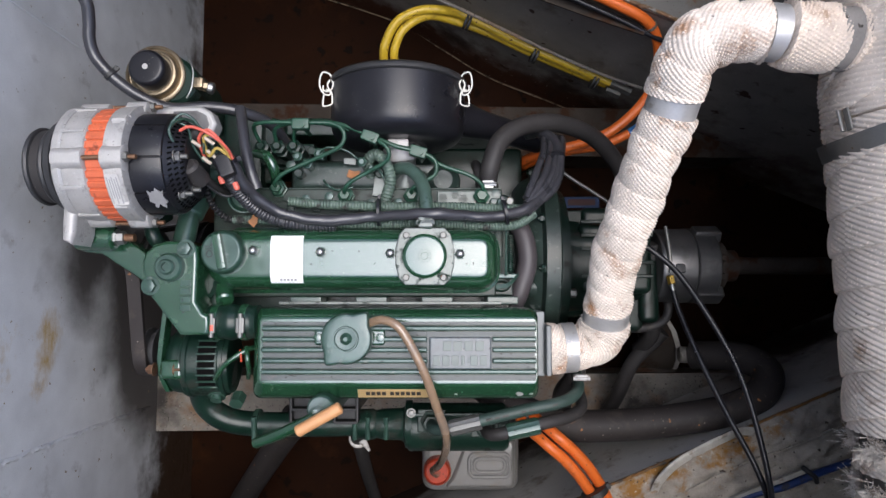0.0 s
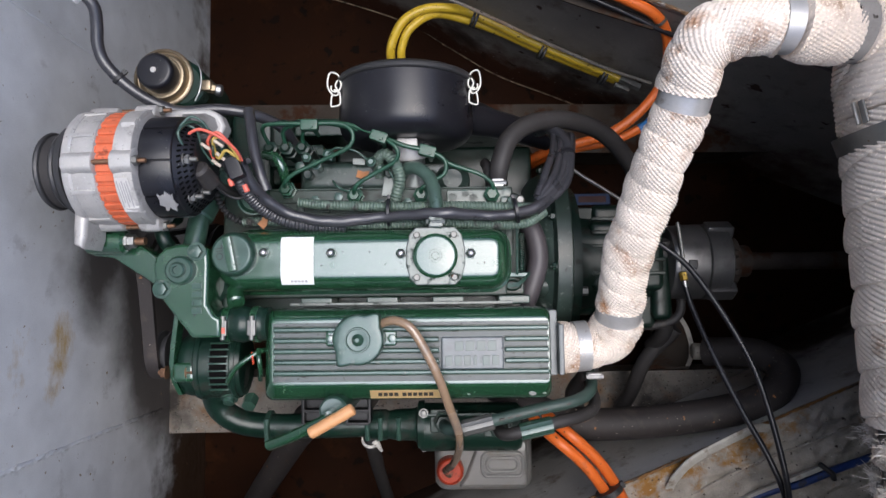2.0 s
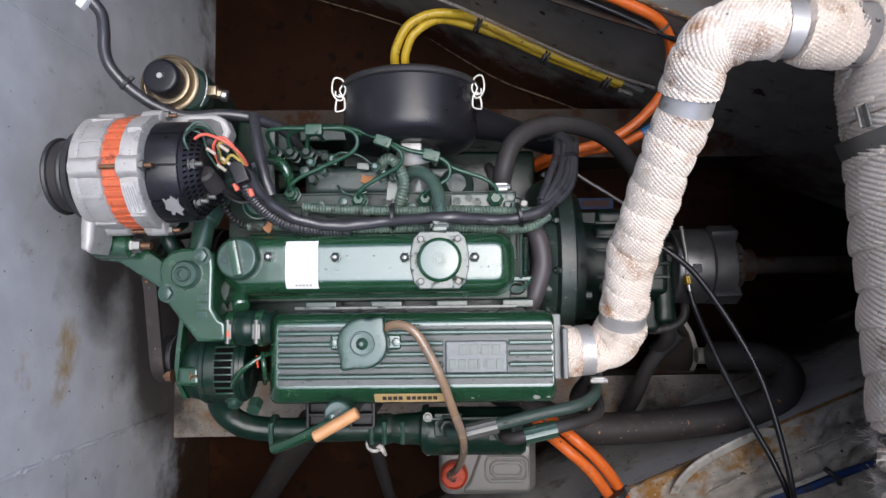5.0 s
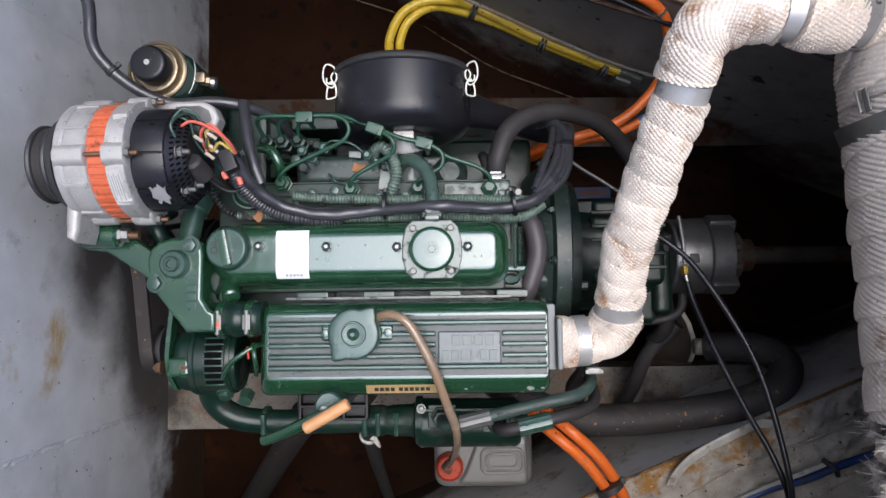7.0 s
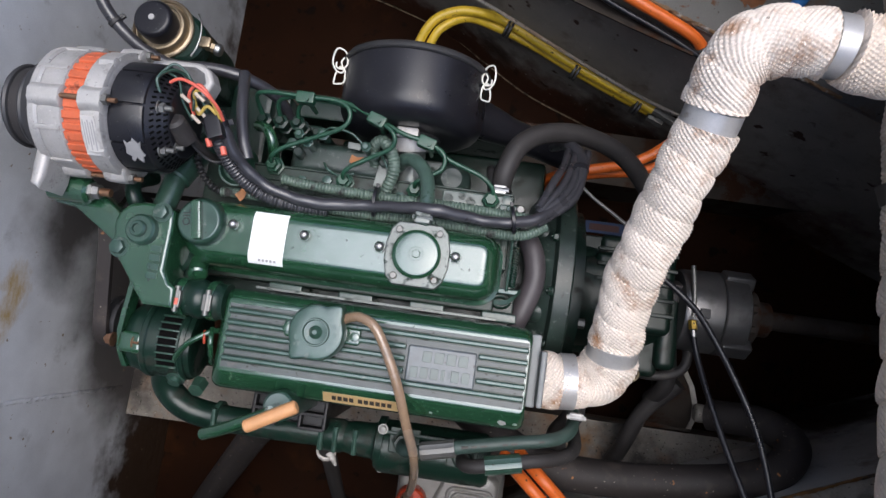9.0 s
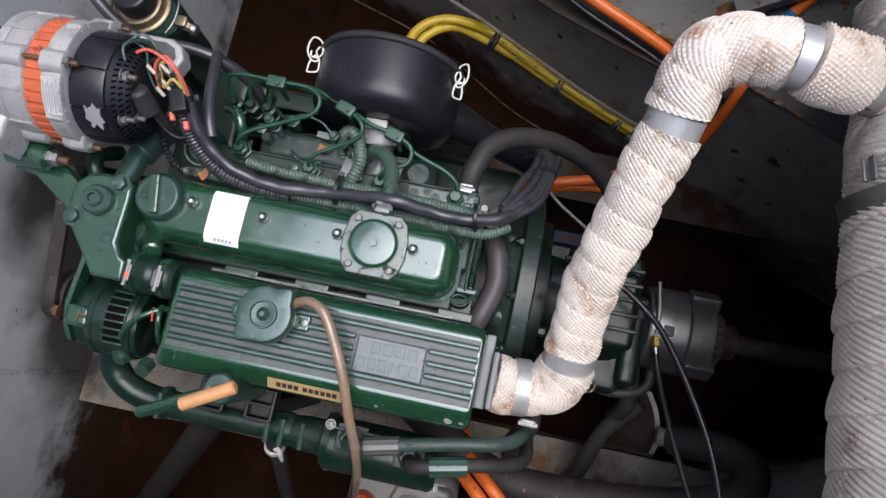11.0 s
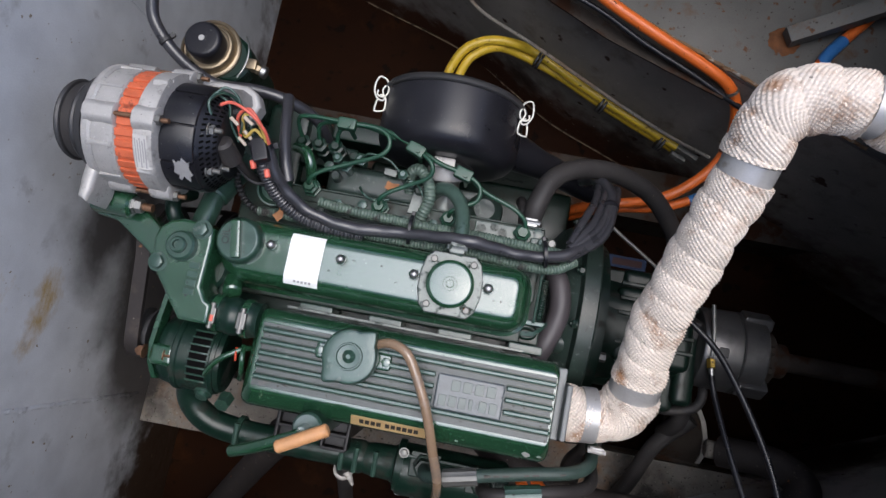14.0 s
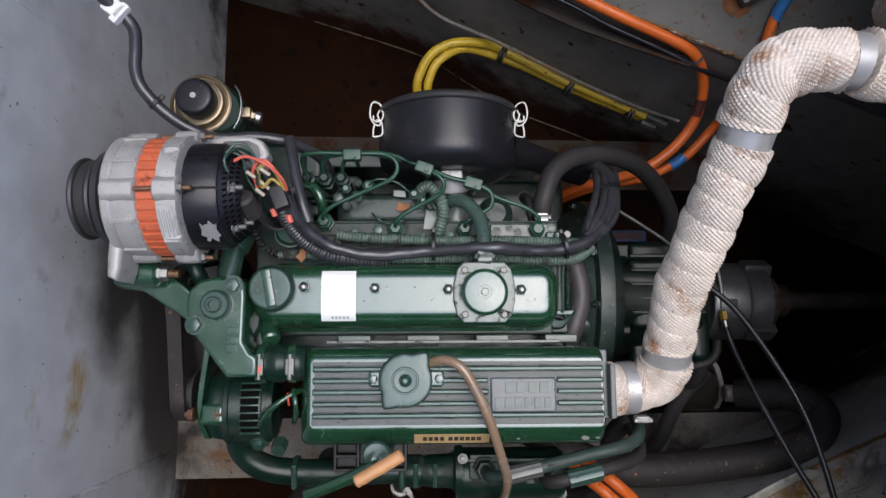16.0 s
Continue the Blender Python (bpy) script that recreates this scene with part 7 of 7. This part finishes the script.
for p in ((0.05, 0.621, 0.301), (0.205, 0.553, 0.277), (0.345, 0.496, 0.264)):
    tie(y1, p, (0.9, -0.38, -0.12), 0.019, BLACK_MATT, 0.006, 2)
for par, p, q in ((y1, (0.385, 0.482, 0.28), (0.43, 0.462, 0.275)), (y2, (0.378, 0.473, 0.261), (0.41, 0.461, 0.259))):
    bm = bmesh.new()
    rod(bm, p, q, 0.008, seg=6)
    rod(bm, Vector(p) + (Vector(q) - Vector(p)) * 0.5, q, 0.010, seg=6)
    part("fitting", bm, DULL_STEEL, par, "dull brass end fitting")
rail = thing("hull_stiffener", (0.2, 0.57, 0.3), "rusty edged steel stiffener welded along the hull side", "stiffener")
pipe("bar", [(-0.3, 0.795, 0.50), (-0.15, 0.715, 0.40), (-0.08, 0.675, 0.36), (0.035, 0.622, 0.36), (0.224, 0.55, 0.315), (0.353, 0.497, 0.303), (0.449, 0.462, 0.303)], 0.0042, BEARER, rail, "", 0.006, 8)

# ---- lower right ----
big = line("exhaust_hose", [(0.04, -0.16, 0.40), (0.11, -0.2, 0.45), (0.169, -0.232, 0.470), (0.237, -0.254, 0.455), (0.349, -0.256, 0.445), (0.462, -0.246, 0.440), (0.563, -0.227, 0.440), (0.630, -0.199, 0.430), (0.660, -0.160, 0.400), (0.629, -0.134, 0.350), (0.555, -0.135, 0.280)], 0.031, OLD_RUBBER, "thick black rubber hose with worn patches", "hose", 0.008, 28)
bm = bmesh.new()
rod(bm, (0.525, -0.135, 0.278), (0.56, -0.136, 0.281), 0.018, seg=20, edge=0.003)
part("pipe_stub", bm, BEARER, big, "dull pipe stub")
pl = thing("gearbox_bracket", (0.5, -0.12, 0.17), "grey angled gearbox mount plate with a painted lit edge", "bracket")
RIM = ((0.550, -0.179, 0.185), (0.548, -0.155, 0.215), (0.538, -0.122, 0.245), (0.520, -0.086, 0.27), (0.497, -0.055, 0.288))
bm = bmesh.new()
loft(bm, [[(x - 0.09 + 0.4 * (0.55 - x), y, z - 0.012), (x - 0.004, y, z - 0.004), (x - 0.004, y + 0.006, z - 0.012), (x - 0.09 + 0.4 * (0.55 - x), y + 0.006, z - 0.02)] for x, y, z in RIM])
box(bm, (0.44, -0.186, 0.160), (0.556, -0.172, 0.178), 0.002)
part("web", bm, RUSTY_BAR, pl)
bm = bmesh.new()
loft(bm, [[(x - 0.0055, y, z), (x + 0.0045, y + 0.001, z), (x + 0.0045, y + 0.004, z - 0.02), (x - 0.0055, y + 0.003, z - 0.02)] for x, y, z in RIM])
part("edge", bm, SEAM_PALE, pl, "edge painted pale for the light on it")
for pts, r in (([(0.415, 0.1, 0.45), (0.418, 0.046, 0.43), (0.426, -0.023, 0.40), (0.437, -0.082, 0.37), (0.43, -0.12, 0.3)], 0.016), ([(0.30, -0.05, 0.40), (0.348, -0.063, 0.40), (0.40, -0.071, 0.395), (0.45, -0.057, 0.40), (0.462, -0.02, 0.40), (0.455, 0.03, 0.36)], 0.009), ([(0.47, -0.08, 0.34), (0.457, -0.097, 0.33), (0.417, -0.148, 0.3), (0.395, -0.228, 0.25), (0.38, -0.28, 0.2)], 0.016), ([(0.24, -0.1, 0.52), (0.25, -0.15, 0.50), (0.235, -0.195, 0.44), (0.25, -0.24, 0.36)], 0.018)):
    line("gearbox_hose", pts, r, RUBBER, "dark rubber hose round the gearbox", "hose", 0.006, 16, "gearbox hoses")
line("control_cable", [(0.31, 0.11, 0.56), (0.348, 0.1, 0.553), (0.394, 0.070, 0.55), (0.430, 0.031, 0.56), (0.476, -0.05, 0.58), (0.514, -0.136, 0.595), (0.537, -0.237, 0.61), (0.556, -0.352, 0.61), (0.575, -0.48, 0.56)], 0.0052, BLACK, "thin black control cable", "cable", 0.006, 12, "control cables")
cc = line("control_cable", [(0.437, 0.03, 0.49), (0.441, 0.0, 0.492), (0.451, -0.042, 0.50), (0.474, -0.124, 0.53), (0.507, -0.219, 0.565), (0.538, -0.295, 0.59), (0.562, -0.37, 0.59), (0.58, -0.49, 0.55)], 0.0052, BLACK, "thin black control cable with a brass end fitting", "cable", 0.006, 12, "control cables")
bm = bmesh.new()
rod(bm, (0.437, 0.034, 0.487), (0.438, 0.018, 0.491), 0.0075, seg=6, edge=0.001)
part("brass_fitting", bm, material("yellow_brass", (0.55, 0.36, 0.08), 0.35, 0.8, vary=0.15), cc, "small brass nut")
bm = bmesh.new()
rod(bm, (0.438, 0.018, 0.491), (0.442, -0.006, 0.492), 0.005, seg=12)
part("sleeve", bm, STEEL, cc)
bm = bmesh.new()
box(bm, (0.438, 0.022, 0.47), (0.468, 0.06, 0.478), 0.002)
box(bm, (0.448, 0.04, 0.476), (0.466, 0.058, 0.492), 0.003)
part("shift_lever", bm, BLACK_MATT, gearbox)
pipe("shift_rod", [(0.432, 0.13, 0.482), (0.436, 0.08, 0.489), (0.438, 0.04, 0.487)], 0.004, DULL_STEEL, gearbox, "", 0.006, 8)
line("dark_orange_cable", [(0.45, 0.51, 0.17), (0.54, 0.464, 0.15), (0.663, 0.414, 0.12), (0.732, 0.386, 0.12), (0.80, 0.402, 0.14), (0.885, 0.448, 0.16), (1.0, 0.3, 0.2)], 0.008, ORANGE_WINDING, "dusty orange cable low in the bilge", "cable", 0.008, 10)
line("blue_hose", [(0.48, -0.413, 0.498), (0.57, -0.373, 0.502), (0.632, -0.357, 0.504), (0.682, -0.338, 0.503), (0.733, -0.321, 0.501), (0.8, -0.30, 0.5)], 0.0068, material("dusty_blue", (0.012, 0.035, 0.13), 0.4, vary=0.4, scale=40, stain=(0.04, 0.04, 0.045), stain_at=0.55, stain_scale=40), "blue hose lying on the counter plate", "hose", 0.006, 14)
strip = thing("edge_strip", (0.4, -0.36, 0.49), "worn flat steel strip along the counter edge", "edging strip")
c, s = smooth_line([(0.388, -0.370, 0.492), (0.397, -0.342, 0.506), (0.423, -0.311, 0.514), (0.461, -0.287, 0.516), (0.523, -0.259, 0.513), (0.557, -0.249, 0.508), (0.598, -0.256, 0.497)], 0.006)
across = np.cross(np.gradient(c, axis=0), (0, 0, 1))
across /= np.linalg.norm(across, axis=1)[:, None]
bm = bmesh.new()
loft(bm, [[tuple(p - n * 0.003 + (0, 0, 0.004)), tuple(p + n * 0.0015 + (0, 0, 0.005)), tuple(p + n * 0.013 + (0, 0, 0.001)), tuple(p + n * 0.0125 - (0, 0, 0.003)), tuple(p - n * 0.003)] for p, n in zip(c, across)])
part("bar", bm, STRIP, strip, "", 25)
tan = thing("wood_batten", (0.61, -0.35, 0.49), "thin tan batten beside the blue hose", "batten")
bm = bmesh.new()
loft(bm, [[(x, y - 0.004, z - 0.004), (x, y + 0.004, z - 0.004), (x, y + 0.004, z + 0.004), (x, y - 0.004, z + 0.004)] for x, y, z in ((0.50, -0.398, 0.499), (0.56, -0.369, 0.503), (0.619, -0.347, 0.504), (0.676, -0.326, 0.503))])
part("strip", bm, STRIP, tan)
clip = thing("hose_saddle", (0.68, -0.33, 0.5), "bent black clip over the blue hose", "clip")
pipe("band", [(0.668, -0.322, 0.505), (0.672, -0.326, 0.514), (0.684, -0.336, 0.515), (0.692, -0.348, 0.506)], 0.0048, BLACK_MATT, clip, "", 0.003, 10)
for off, r, z in ((0.05, 0.003, 0.4915),):
    q = [(0.40 + off * 0.35, -0.392, z), (0.418 + off * 0.6, -0.352 - off * 0.45, z + 0.002), (0.45 + off * 0.5, -0.322 - off * 0.75, z + 0.003), (0.50 + off * 0.4, -0.292 - off * 0.9, z + 0.003), (0.56 + off * 0.35, -0.262 - off, z + 0.002), (0.64 + off * 0.3, -0.238 - off, z), (0.75, -0.2 - off, z - 0.002)]
    line("edge_strip", q, (lambda s, a, w, r=r: r * (1 + 0.25 * np.sin(s * 210 + a) * np.sin(s * 47))), DIRT, "worn ridge of the rusty counter edge", "edging strip", 0.004, 10, "counter ridges")
# dirt and flaking paint on the counter plate
flakes = bmesh.new()
U, V = 170, 60
grid = []
for i in range(U + 1):
    row = []
    for j in range(V + 1):
        x = 0.33 + 0.62 * i / U
        q = 0.006 + 0.17 * j / V
        y = -0.486 + 0.4086 * x - q
        h = noise.fractal(Vector(((0.925 * x + 0.378 * y) * 34, q * 46, 0)), 1.0, 2.0, 6) * 0.0062
        ridge = 0.006 * math.exp(-((q - 0.045) / 0.012) ** 2) + 0.004 * math.exp(-((q - 0.10) / 0.008) ** 2)
        rim = min(1, j / 3, (V - j) / 3, i / 3, (U - i) / 3)
        row.append(flakes.verts.new((x, y, 0.4895 + max(0, rim) * max(-0.0005, h + 0.002 + ridge * (0.7 + 60 * h)))))
    grid.append(row)
for i in range(U):
    for j in range(V):
        flakes.faces.new((grid[i][j], grid[i + 1][j], grid[i + 1][j + 1], grid[i][j + 1]))
tagged(part("flaked_debris", flakes, DIRT, None, "rusty paint flakes and dirt on the counter plate", 60), category="debris", kind="stuff")
